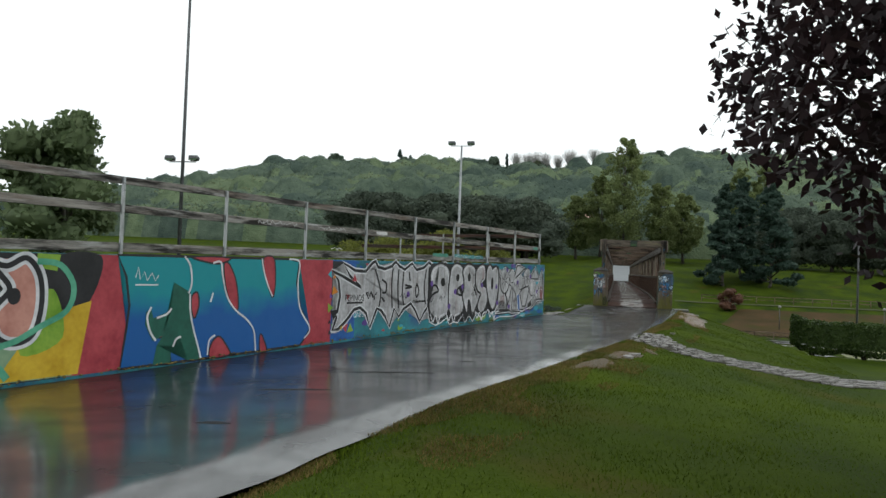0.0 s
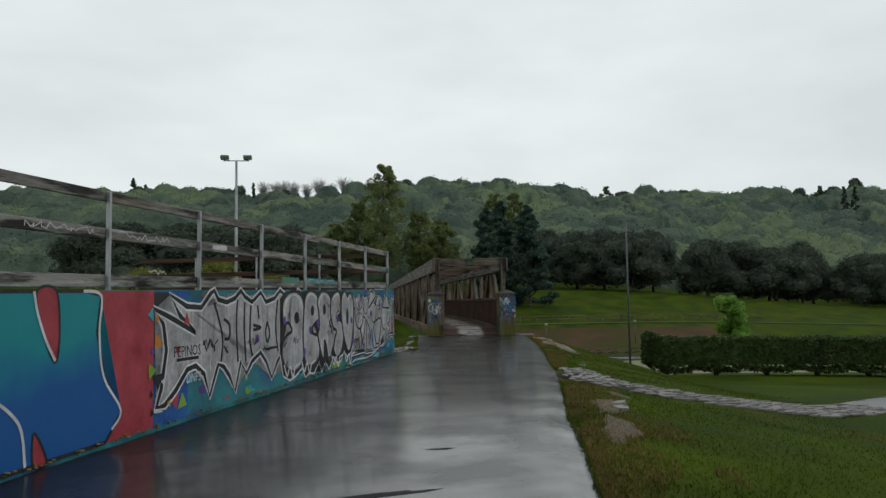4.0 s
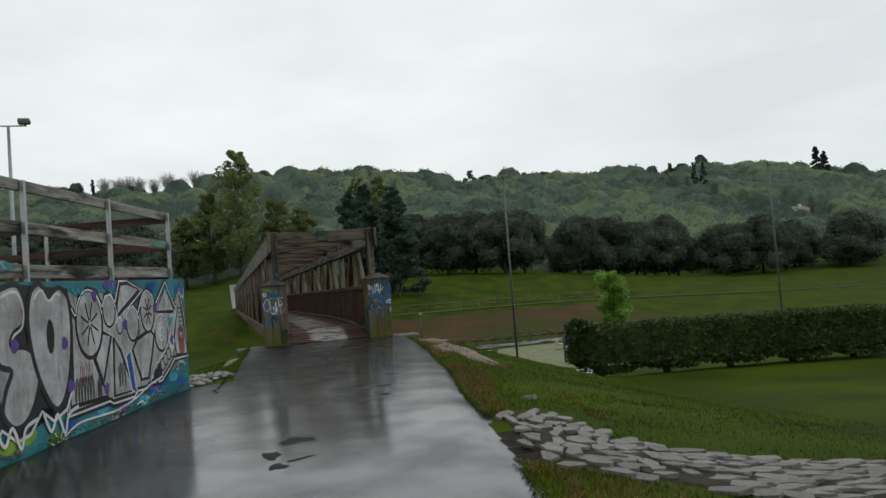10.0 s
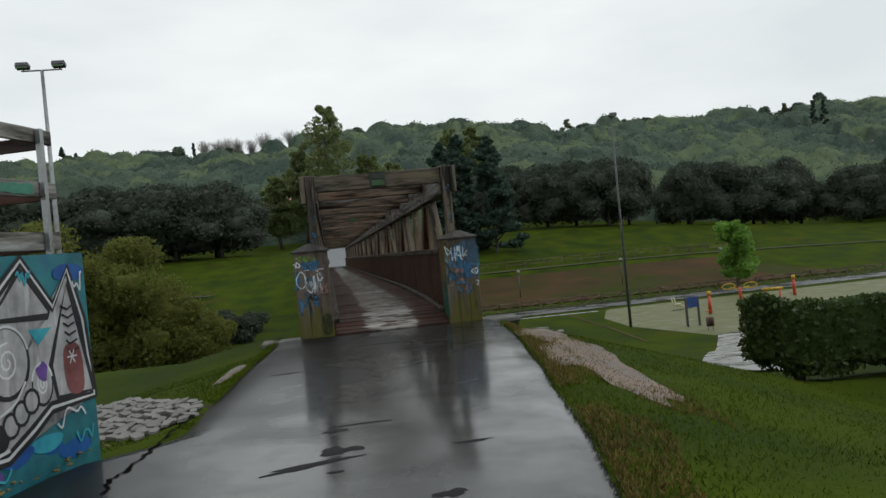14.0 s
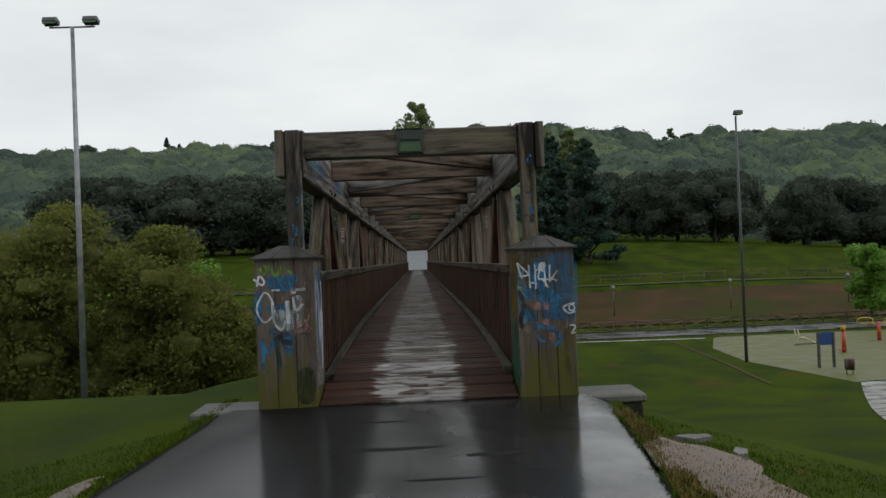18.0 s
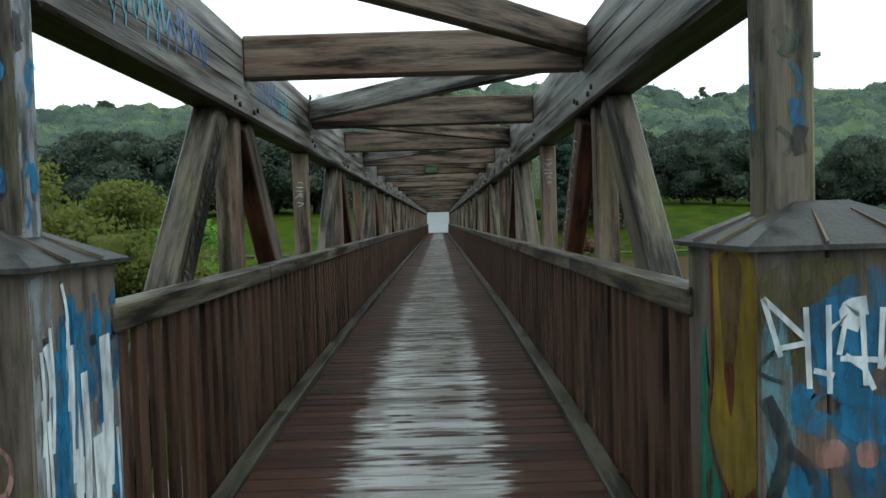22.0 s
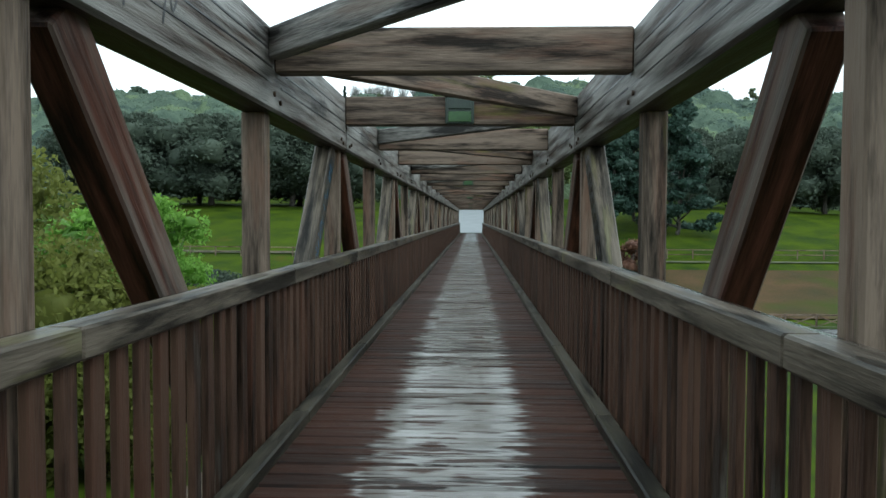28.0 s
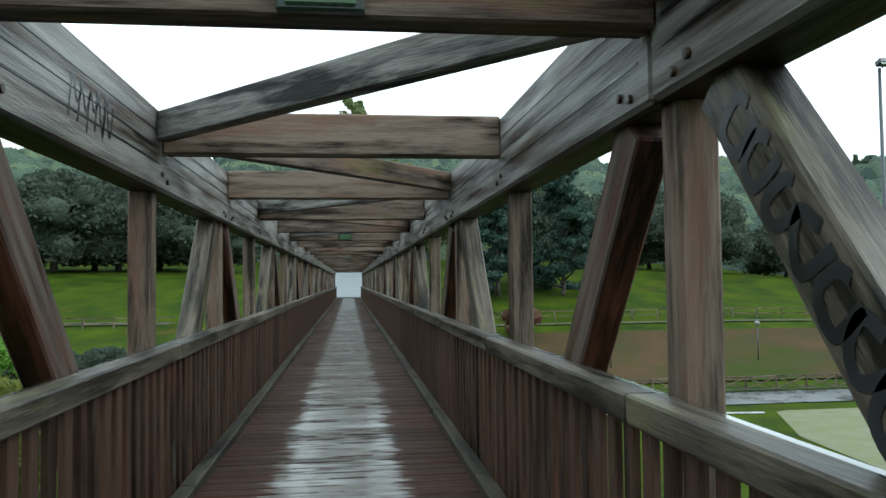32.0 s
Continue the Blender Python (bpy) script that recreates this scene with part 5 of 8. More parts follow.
stroke("outline", spline([(1.66, -0.25), (1.5, -0.05), (1.3, 0.06), (1.1, 0.14), (0.95, 0.3)], False), 0.022, on_wall, P_WHITE, wall, 9.6)
for s0, z0, n, step in ((3.95, 0.04, 7, 0.075), (2.72, 0.12, 3, 0.08), (3.35, -0.02, 2, 0.06)):   # looped scribbles inside the letters
    stroke("scribble", spline([q for k in range(n) for q in ((s0 - step * k, z0), (s0 - step * (k + 0.3), z0 - 0.32), (s0 - step * (k + 0.6), z0 - 0.02))], False), 0.016, on_wall, P_BLACK, wall, 9)
RED_MIST = spray("faded_red_spray", (0.16, 0.07, 0.07), (0.28, 0.15, 0.15))
for k in range(7):
    stroke("streak", [(3.78 - 0.05 * k + 0.01 * (k % 3), 0.22 + 0.05 * (k % 2)), (3.77 - 0.05 * k, 0.02 - 0.06 * (k % 3))], 0.022, on_wall, RED_MIST, wall, 7.2, False, True)
LEAF_PAINT = spray("leaf_green_paint", (0.02, 0.10, 0.02), (0.06, 0.22, 0.05))
block("shard", [(4.55, -0.55), (4.3, -0.5), (4.2, -0.72), (4.3, -0.9), (4.6, -0.85)], LEAF_PAINT, 4.3, True)
for k in range(4):
    stroke("ray", [(4.38 + 0.2 * math.cos(0.4 + 0.785 * k), -0.7 + 0.2 * math.sin(0.4 + 0.785 * k)), (4.38 - 0.2 * math.cos(0.4 + 0.785 * k), -0.7 - 0.2 * math.sin(0.4 + 0.785 * k))], 0.022, on_wall, P_WHITE, wall, 9.6 + 0.05 * k, False, True)
block("shard", [(0.42, 0.5), (0.2, 0.5), (0.18, 0.1), (0.4, 0.12)], spray("rust_red_spray", (0.12, 0.035, 0.04), (0.25, 0.09, 0.09)), 7.2, True)
for k in range(6):
    stroke("drip_line", [(0.42 - 0.01 * k, 0.9 - 0.08 * k), (0.33, 0.86 - 0.08 * k), (0.26 - 0.01 * k, 0.89 - 0.08 * k)], 0.02, on_wall, P_BLACK, wall, 9)
for k in range(3):
    stroke("scribble", [(0.32 + 0.07 * math.cos(k * 1.05), 0.42 + 0.07 * math.sin(k * 1.05)), (0.32 - 0.07 * math.cos(k * 1.05), 0.42 - 0.07 * math.sin(k * 1.05))], 0.014, on_wall, P_WHITE, wall, 9.4)
    stroke("scribble", [(3.95 - 0.13 * k, 1.14), (3.87 - 0.13 * k, 1.24), (3.8 - 0.13 * k, 1.12)], 0.02, on_wall, P_CYAN, wall, 9)
for s0, z0, w in ((3.5, -0.62, 0.5), (3.0, -0.6, 0.4), (2.2, -0.56, 0.5), (1.7, -0.45, 0.5), (0.6, -0.12, 0.4), (0.35, -0.3, 0.25), (0.22, 1.1, 0.15), (0.95, 1.16, 0.18), (2.9, 1.22, 0.25)):
    pts = [(s0 - w * k / 7, z0 + prng.uniform(-0.08, 0.1)) for k in range(8)]
    stroke("scribble", spline(pts, False), 0.02, on_wall, (P_WHITE, P_CYAN)[int(s0 * 10) % 2], wall, 9)
stroke("outline", spline([(4.3, -0.62), (3.9, -0.5), (3.3, -0.5), (2.8, -0.5), (2.2, -0.42), (1.75, -0.3), (1.2, -0.22)], False), 0.028, on_wall, P_WHITE, wall, 9.2)
for s0, z0, paint in ((2.6, -0.5, P_PURPLE), (1.9, -0.5, P_CYAN), (1.15, -0.3, P_BLUE), (0.75, -0.28, P_CYAN), (0.35, -0.42, P_BLUE), (3.9, -0.65, P_CYAN), (0.25, 1.2, P_BLUE), (2.45, 1.22, P_BLUE), (2.8, 1.28, P_PURPLE), (1.4, 1.26, P_BLUE)):
    block("shard", [(s0 + 0.24 * math.cos(k * 0.9) * prng.uniform(0.7, 1.1), z0 + 0.09 * math.sin(k * 0.9) * prng.uniform(0.7, 1.1)) for k in range(7)], paint, 4 + 0.05 * s0, True)
# moss and grit along the foot of the wall
foot = bmesh.new()
for i in range(420):
    s = prng.uniform(0.0, 24)
    p = wall_point(s, wall_foot(s) + prng.uniform(-0.01, 0.05), prng.uniform(0.01, 0.1))
    bmesh.ops.create_icosphere(foot, subdivisions=1, radius=prng.uniform(0.01, 0.035), matrix=Matrix.Translation(p) @ Matrix.Diagonal((1, 1, 0.5, 1)))
M_MOSS = shade("moss_and_leaf_litter", (0.05, 0.045, 0.012), (0.16, 0.12, 0.03), 0.8, 3, fine=20, bump=0.3)
tagged(part("moss_line", foot, M_MOSS), "moss and wet leaf litter along the wall foot", "moss", kind="stuff")


# ---------------------------------------------------------------- entrance pillars, slabs
P_STAIN = shade("mossy_brown_board", (0.030, 0.023, 0.018), (0.125, 0.102, 0.084), 0.5, 2.2, stretch=(8, 8, 0.8), fine=14, bump=0.4, per_object=0.3,
                spot=(0.062, 0.054, 0.040), spot_scale=1.4, spot_amount=0.36, coat=0.05, coat_rough=0.25, spec=0.12, span=(0.50, 0.94), stain_stretch=(3.0, 3.0, 0.8),
                blotches=(((0.012, 0.010, 0.008), 2.2, 0.36, 0.7), ((0.12, 0.070, 0.046), 1.8, 0.35, 0.5)))


def mossy_foot(m, colour):
    """Moss in streaks on the lower half of the boards."""
    n, l = m.node_tree.nodes, m.node_tree.links
    bsdf = n["Principled BSDF"]
    geo = n.new("ShaderNodeNewGeometry")
    sep = n.new("ShaderNodeSeparateXYZ")
    l.new(geo.outputs["Position"], sep.inputs["Vector"])
    mp = n.new("ShaderNodeMapping")
    mp.inputs["Scale"].default_value = (9, 9, 2.2)
    l.new(geo.outputs["Position"], mp.inputs["Vector"])
    tex = n.new("ShaderNodeTexNoise")
    tex.inputs["Scale"].default_value, tex.inputs["Detail"].default_value = 1.0, 5.0
    l.new(mp.outputs["Vector"], tex.inputs["Vector"])
    sub = n.new("ShaderNodeMath")
    sub.operation = "MULTIPLY_ADD"
    l.new(sep.outputs["Z"], sub.inputs[0])
    sub.inputs[1].default_value = -0.36
    l.new(tex.outputs["Fac"], sub.inputs[2])
    mask = n.new("ShaderNodeMapRange")
    mask.inputs["From Min"].default_value, mask.inputs["From Max"].default_value = 0.38, 0.56
    mask.inputs["To Max"].default_value = 0.85
    l.new(sub.outputs["Value"], mask.inputs["Value"])
    mix = n.new("ShaderNodeMix")
    mix.data_type = "RGBA"
    l.new(mask.outputs["Result"], mix.inputs["Factor"])
    l.new(bsdf.inputs["Base Color"].links[0].from_socket, mix.inputs["A"])
    mix.inputs["B"].default_value = (*colour, 1)
    l.new(mix.outputs["Result"], bsdf.inputs["Base Color"])


mossy_foot(P_STAIN, (0.078, 0.076, 0.014))


def worn_off(m, low, high):
    """Old paint rubbed away along the grain, so that the boards show through."""
    n, l = m.node_tree.nodes, m.node_tree.links
    geo = n.new("ShaderNodeNewGeometry")
    mp = n.new("ShaderNodeMapping")
    mp.inputs["Scale"].default_value = (26, 26, 7)
    l.new(geo.outputs["Position"], mp.inputs["Vector"])
    tex = n.new("ShaderNodeTexNoise")
    tex.inputs["Scale"].default_value, tex.inputs["Detail"].default_value = 1.0, 5.0
    l.new(mp.outputs["Vector"], tex.inputs["Vector"])
    ramp = n.new("ShaderNodeMapRange")
    ramp.inputs["From Min"].default_value, ramp.inputs["From Max"].default_value = 0.36, 0.6
    ramp.inputs["To Min"].default_value, ramp.inputs["To Max"].default_value = low, high
    l.new(tex.outputs["Fac"], ramp.inputs["Value"])
    l.new(ramp.outputs["Result"], n["Principled BSDF"].inputs["Alpha"])
    return m


P_STEEL_BLUE = spray("faded_blue_spray", (0.010, 0.075, 0.17), (0.035, 0.22, 0.42), (0.05, 0.10, 0.13))
worn_off(P_STEEL_BLUE, 0.3, 0.9)
PW = worn_off(spray("rubbed_white_paint", (0.55, 0.60, 0.64), (0.85, 0.88, 0.90)), 0.5, 1.0)
PK = worn_off(spray("rubbed_pink_paint", (0.30, 0.14, 0.12), (0.45, 0.25, 0.22)), 0.15, 0.8)
PB = worn_off(spray("rubbed_black_paint", (0.01, 0.01, 0.012), (0.03, 0.03, 0.033)), 0.2, 0.85)
PL = worn_off(spray("rubbed_lime_paint", (0.10, 0.24, 0.02), (0.22, 0.40, 0.05)), 0.2, 0.85)
M_CAP = shade("wet_grey_cap_boards", (0.006, 0.006, 0.006), (0.055, 0.052, 0.049), 0.6, 2.2, stretch=(6, 6, 1.5), fine=14, bump=0.3, per_object=0.2,
              spot=(0.050, 0.032, 0.022), spot_scale=1.2, spot_amount=0.4, coat=0.08, coat_rough=0.2, spec=0.2, span=(0.56, 0.95))
OLD_MOSS = worn_off(spray("dark_moss_stain", (0.010, 0.018, 0.006), (0.03, 0.045, 0.012)), 0.2, 0.9)
P_TEAL_DARK = worn_off(spray("dark_teal_drip", (0.004, 0.03, 0.03), (0.01, 0.06, 0.055)), 0.4, 0.95)
for sx in (-1, 1):
    pil = thing("pillar", "boarded timber pillar with pyramid cap and sprayed graffiti at the bridge entrance", "pillar", "entrance pillars", place=(sx * 1.475, -0.02, 0))
    part("core", box_bm(0.58, 0.58, 1.66, 0.0, (0, 0, 0.43)), M_WOOD, pil)
    for k in range(3):
        u = -0.22 + 0.22 * k
        for side in range(4):
            a = side * math.pi / 2
            c, sn = math.cos(a), math.sin(a)
            ctr = Vector((u * c + 0.315 * sn, u * sn - 0.315 * c, 0))
            jig = 0.004 * ((k * 7 + side * 3) % 3)
            member("board", ctr + Vector((0, 0, -0.42)), ctr + Vector((0, 0, 1.275 + jig)), 0.213 if side % 2 == 0 else 0.036, 0.036 if side % 2 == 0 else 0.213,
                   P_STAIN, pil, 0.006, up=(0, 1, 0))
    bm = bmesh.new()
    hw, ht = 0.375, 0.11
    base = [bm.verts.new((x * hw, y * hw, 1.285)) for x, y in ((-1, -1), (1, -1), (1, 1), (-1, 1))]
    low = [bm.verts.new((x * hw, y * hw, 1.268)) for x, y in ((-1, -1), (1, -1), (1, 1), (-1, 1))]
    mid = [bm.verts.new((x * 0.09, y * 0.09, 1.285 + 0.14)) for x, y in ((-1, -1), (1, -1), (1, 1), (-1, 1))]
    for i in range(4):
        j = (i + 1) % 4
        bm.faces.new((base[i], base[j], mid[j], mid[i]))
        bm.faces.new((low[i], low[j], base[j], base[i]))
    bm.faces.new(low[::-1])
    bm.faces.new(mid)
    cap = part("cap", bm, M_CAP, pil, "wet grey pyramid cap")
    for i in range(4):
        a = i * math.pi / 2
        for off in (-0.13, 0.13):
            member("cap_seam", Vector((off * math.cos(a) + 0.378 * math.sin(a), off * math.sin(a) - 0.378 * math.cos(a), 1.292)),
                   Vector((off * 0.5 * math.cos(a) + 0.15 * math.sin(a), off * 0.5 * math.sin(a) - 0.15 * math.cos(a), 1.392)), 0.008, 0.012, M_WOOD, cap, 0.0)

    def front(u, v, layer):
        return Vector((u, -0.334 - 0.002 * layer, v))

    def inner(u, v, layer, sx=sx):
        return Vector((-sx * (0.334 + 0.002 * layer), u, v))

    def tag_part(pts, w, paint, place=front, layer=2, curved=True):
        stroke("spray_line", spline(pts, False) if curved else [Vector(p) for p in pts], w, place, paint, pil, layer)

    if sx > 0:
        def on_right(x, y):
            return (x - 400) / 621, 1.27 - (y - 45) * 0.00175

        for pts in (((290, 150), (380, 130), (440, 190), (400, 290), (320, 290), (285, 220)), ((330, 350), (420, 310), (500, 360), (510, 390), (400, 400)), ((400, 440), (480, 430), (500, 500), (420, 510)),
                    ((250, 440), (320, 450), (330, 520), (260, 510))):
            fill("spray_patch", spline([on_right(*q) for q in pts]), front, P_STEEL_BLUE, pil, 1 + pts[0][0] * 0.001)
        for pts in (((305, 400), (350, 390), (370, 430), (310, 440)), ((385, 400), (420, 395), (425, 435), (390, 440)), ((415, 600), (460, 590), (470, 640), (420, 660)), ((370, 510), (410, 505), (415, 545), (375, 545))):
            fill("spray_patch", spline([on_right(*q) for q in pts]), front, PK, pil, 1.6 + pts[0][0] * 0.001)
        for pts in (((203, 130), (236, 236)), ((203, 130), (286, 205)), ((225, 222), (290, 212)), ((286, 148), (292, 295)), ((330, 145), (331, 305)), ((331, 190), (365, 165), (350, 235)), ((395, 145), (402, 292)),
                    ((352, 242), (425, 246)), ((436, 152), (430, 262)), ((430, 262), (490, 190)), ((440, 238), (482, 256)), ((362, 236), (400, 262), (418, 300)), ((300, 262), (340, 272))):
            tag_part([on_right(*q) for q in pts], 0.018, PW, layer=4 + pts[0][0] * 0.0005, curved=False)
        for pts, w, paint in ((((310, 548), (400, 556), (468, 590), (490, 650), (440, 672)), 0.05, P_STEEL_BLUE), (((330, 600), (350, 640), (400, 650)), 0.03, P_STEEL_BLUE), (((205, 310), (245, 400), (218, 500), (226, 562)), 0.05, PB),
                              (((245, 400), (290, 440), (300, 470)), 0.04, PB), (((515, 435), (560, 411), (603, 408)), 0.018, PW), (((520, 440), (560, 470), (600, 462)), 0.018, PW), (((560, 548), (602, 556), (575, 600), (602, 596)), 0.016, PW)):
            tag_part([on_right(*q) for q in pts], w, paint, layer=2.2 + pts[0][0] * 0.001)
        tag_part([on_right(580 + 20 * math.cos(t), 436 + 20 * math.sin(t)) for t in [0.7 * k for k in range(10)]], 0.014, PW, layer=3)
        ochre = worn_off(spray("ochre_drip_paint", (0.11, 0.075, 0.004), (0.30, 0.20, 0.010), (0.15, 0.045, 0.008)), 0.75, 1.0)
        red_drip = worn_off(spray("rust_red_drip_paint", (0.06, 0.010, 0.004), (0.15, 0.035, 0.012)), 0.55, 1.0)
        sea = worn_off(spray("sea_green_paint", (0.008, 0.10, 0.06), (0.025, 0.22, 0.14), (0.01, 0.06, 0.05)), 0.6, 1.0)
        fill("spray_patch", spline([(-0.325, 0.5), (-0.1, 0.55), (0.1, 0.72), (0.14, 0.98), (0.2, 0.7), (0.2, 0.2), (0.17, -0.2), (-0.325, -0.25)]), inner, sea, pil, 0.6)
        fill("spray_patch", spline([(-0.31, 1.24), (-0.32, 0.8), (-0.31, 0.5), (-0.2, 0.43), (-0.14, 0.39), (-0.02, 0.46), (0.1, 0.6), (0.06, 0.74), (0.05, 1.0), (0.06, 1.24)]), inner, ochre, pil, 1)
        fill("spray_patch", spline([(-0.22, 1.22), (-0.02, 1.22), (-0.05, 0.9), (-0.1, 0.72), (-0.16, 0.9)]), inner, worn_off(spray("brown_drip_paint", (0.05, 0.028, 0.008), (0.14, 0.085, 0.03)), 0.5, 0.95), pil, 1.3)
        fill("spray_patch", spline([(-0.15, 0.86), (-0.06, 0.86), (-0.09, 0.72), (-0.12, 0.7)]), inner, red_drip, pil, 1.6)
        tag_part([(0.06, 1.22), (0.055, 0.85), (0.11, 0.62), (0.02, 0.46), (-0.13, 0.39), (-0.22, 0.43), (-0.315, 0.5)], 0.03, red_drip, inner, 1.8)
        for u, n in ((-0.27, 0.22), (-0.2, 0.45), (-0.12, 0.3), (-0.05, 0.2), (0.1, 0.55)):
            tag_part([(u, 0.44), (u + 0.01, 0.44 - n * 0.5), (u, 0.44 - n)], 0.025, red_drip, inner, 2.0 + u)
            tag_part([(u + 0.035, 0.4), (u + 0.03, 0.1), (u + 0.035, -0.2)], 0.016, P_TEAL_DARK, inner, 2.2 + u)
        fill("spray_patch", spline([(-0.31, 1.2), (0.0, 1.22), (0.04, 0.98), (-0.1, 0.9), (-0.3, 0.95)]), front, worn_off(spray("olive_brown_spray", (0.05, 0.045, 0.012), (0.13, 0.10, 0.035)), 0.1, 0.85), pil, 0.5)
        fill("spray_patch", [Vector(q) for q in ((-0.32, 0.74), (0.32, 0.74), (0.32, 0.36), (-0.32, 0.32))], front, worn_off(spray("old_beige_wash", (0.14, 0.12, 0.10), (0.30, 0.26, 0.23), (0.2, 0.13, 0.10)), 0.0, 0.6), pil, 0.4)
        fill("spray_patch", spline([(-0.1, 1.15), (0.33, 1.18), (0.34, 0.5), (0.1, 0.46), (-0.05, 0.5), (-0.1, 0.8)]), front, worn_off(P_STEEL_BLUE.copy(), 0.0, 0.6), pil, 0.7)
        fill("spray_patch", spline([(-0.32, 1.0), (-0.24, 1.02), (-0.22, 0.5), (-0.3, 0.46)]), front, worn_off(spray("pale_teal_spray", (0.09, 0.20, 0.24), (0.2, 0.34, 0.38)), 0.1, 0.8), pil, 0.75)
    else:
        def on_left(x, y):
            return -0.33 + (x - 45 - max(0, y - 120) * 0.045) / 680, 1.27 - (y - 120) * 0.00166

        pale = worn_off(spray("pale_grey_spray", (0.26, 0.29, 0.32), (0.50, 0.53, 0.56), (0.14, 0.16, 0.19)), 0.1, 0.85)
        for pts, paint in ((((150, 240), (330, 230), (380, 250), (330, 330), (180, 330)), P_STEEL_BLUE), (((350, 390), (420, 400), (410, 600), (350, 620)), pale), (((200, 480), (330, 470), (340, 600), (230, 590)), pale),
                           (((55, 360), (110, 340), (100, 545), (60, 540)), P_STEEL_BLUE), (((280, 630), (350, 640), (340, 760), (285, 755)), P_STEEL_BLUE), (((390, 890), (500, 880), (510, 1080), (400, 1090)), OLD_MOSS)):
            fill("spray_patch", spline([on_left(*q) for q in pts]), front, paint, pil, 0.8 + pts[0][0] * 0.001)
        for pts, w, paint in ((((80, 180), (130, 215), (170, 160), (205, 235), (260, 170), (300, 195), (335, 225)), 0.03, PL), (((90, 215), (120, 160), (150, 205)), 0.025, PL), (((230, 240), (250, 170), (270, 250)), 0.02, PL),
                              (((45, 250), (105, 292), (125, 268), (88, 232), (70, 300)), 0.022, PW), (((120, 345), (68, 450), (130, 545), (205, 470), (160, 360), (120, 345)), 0.02, PW), (((185, 400), (200, 540), (260, 600), (285, 540)), 0.022, PW),
                              (((300, 405), (315, 560)), 0.045, PW), (((345, 380), (370, 470), (420, 430)), 0.03, PW), (((330, 335), (440, 330)), 0.03, pale), (((180, 330), (245, 330)), 0.02, PW),
                              (((95, 660), (160, 750), (205, 655)), 0.05, P_STEEL_BLUE), (((118, 700), (122, 860)), 0.04, P_STEEL_BLUE), (((215, 640), (250, 850)), 0.05, P_TEAL_DARK), (((150, 460), (250, 440), (300, 470)), 0.05, P_STEEL_BLUE),
                              (((380, 500), (420, 445), (465, 480), (455, 540), (400, 545)), 0.018, PK), (((360, 600), (400, 560), (450, 570), (470, 610)), 0.018, PK)):
            tag_part([on_left(*q) for q in pts], w, paint, layer=2 + pts[0][0] * 0.001)
        for cx, cy, r in ((415, 575, 42), (380, 600, 26), (455, 600, 22)):
            tag_part([on_left(cx + r * math.cos(t), cy + r * math.sin(t)) for t in [0.7 * k for k in range(10)]], 0.016, PK, layer=3 + cx * 0.001)
        drip = random.Random(9)
        old_white = worn_off(spray("streaked_old_whitewash", (0.16, 0.17, 0.18), (0.40, 0.42, 0.44), (0.12, 0.17, 0.22)), 0.05, 0.9)
        for k in range(4):
            u = -0.2475 + 0.165 * k
            hi = (1.24, 0.86, 0.9, 0.82)[k]
            fill("spray_patch", [Vector(q) for q in ((u - 0.072, hi), (u + 0.07, hi + 0.03), (u + 0.072, -0.2), (u - 0.07, -0.25))], inner, old_white, pil, 0.6)
            if k:
                fill("spray_patch", spline([(u - 0.07, 1.12 - 0.04 * k), (u + 0.06, 1.16), (u + 0.07, 0.84), (u - 0.04, 0.78)]), inner, worn_off(P_STEEL_BLUE.copy(), 0.0, 0.8), pil, 0.9)
            tag_part([(u + 0.02, 1.05 - 0.02 * k), (u + 0.025, 0.97)], 0.045, PB, inner, 1.0)
            tag_part([(u + 0.03, 0.2 + 0.03 * k), (u + 0.03, 0.14)], 0.04, PB, inner, 1.0)
        for k in range(24):
            u, v, n = drip.uniform(-0.27, 0.27), drip.uniform(0.55, 1.15), drip.uniform(0.25, 0.7)
            tag_part([(u, v), (u + 0.01, v - n * 0.5), (u - 0.01, v - n)], drip.choice((0.02, 0.05, 0.09)), (PW, PW, P_STEEL_BLUE)[k % 3], inner, 1.2 + 0.1 * k)
    tag_rng = random.Random(20 + sx)
    for k in range(8):
        u, v = tag_rng.uniform(-0.26, 0.22), tag_rng.uniform(0.28, 1.05)
        du, dv = tag_rng.uniform(-0.1, 0.1), tag_rng.uniform(-0.16, 0.16)
        tag_part([(u, v), (u + du, v + dv * 0.4), (u + du * 0.4, v + dv), (u + 0.06, v + dv * 1.2)], tag_rng.choice((0.015, 0.03, 0.06)), tag_rng.choice((P_STEEL_BLUE, P_STEEL_BLUE, PW, PB, PK if sx < 0 else P_STEEL_BLUE)), layer=1.5 + 0.1 * k)
    for k in range(7 if sx < 0 else 0):
        u = tag_rng.uniform(-0.28, 0.2)
        v = tag_rng.uniform(0.0, 1.0)
        tag_part([(u, v), (u + 0.02, v + 0.2), (u - 0.01, v + 0.32)], tag_rng.choice((0.02, 0.04)), tag_rng.choice((PW, P_STEEL_BLUE)), inner, 1.5 + 0.1 * k)
    slab = thing("ledge_slab", "wet pale concrete coping slab beside the bridge entrance", "slab", "coping slabs", place=(sx * 2.18, -0.1, -0.462))
    part("top", box_bm(0.78, 0.66, 0.10, 0.022), M_CONCRETE, slab)
    part("abutment", box_bm(0.70, 0.60, 1.8, 0.02, (0, 0, -0.96)), M_ABUTMENT, slab, "dark mossy concrete abutment")


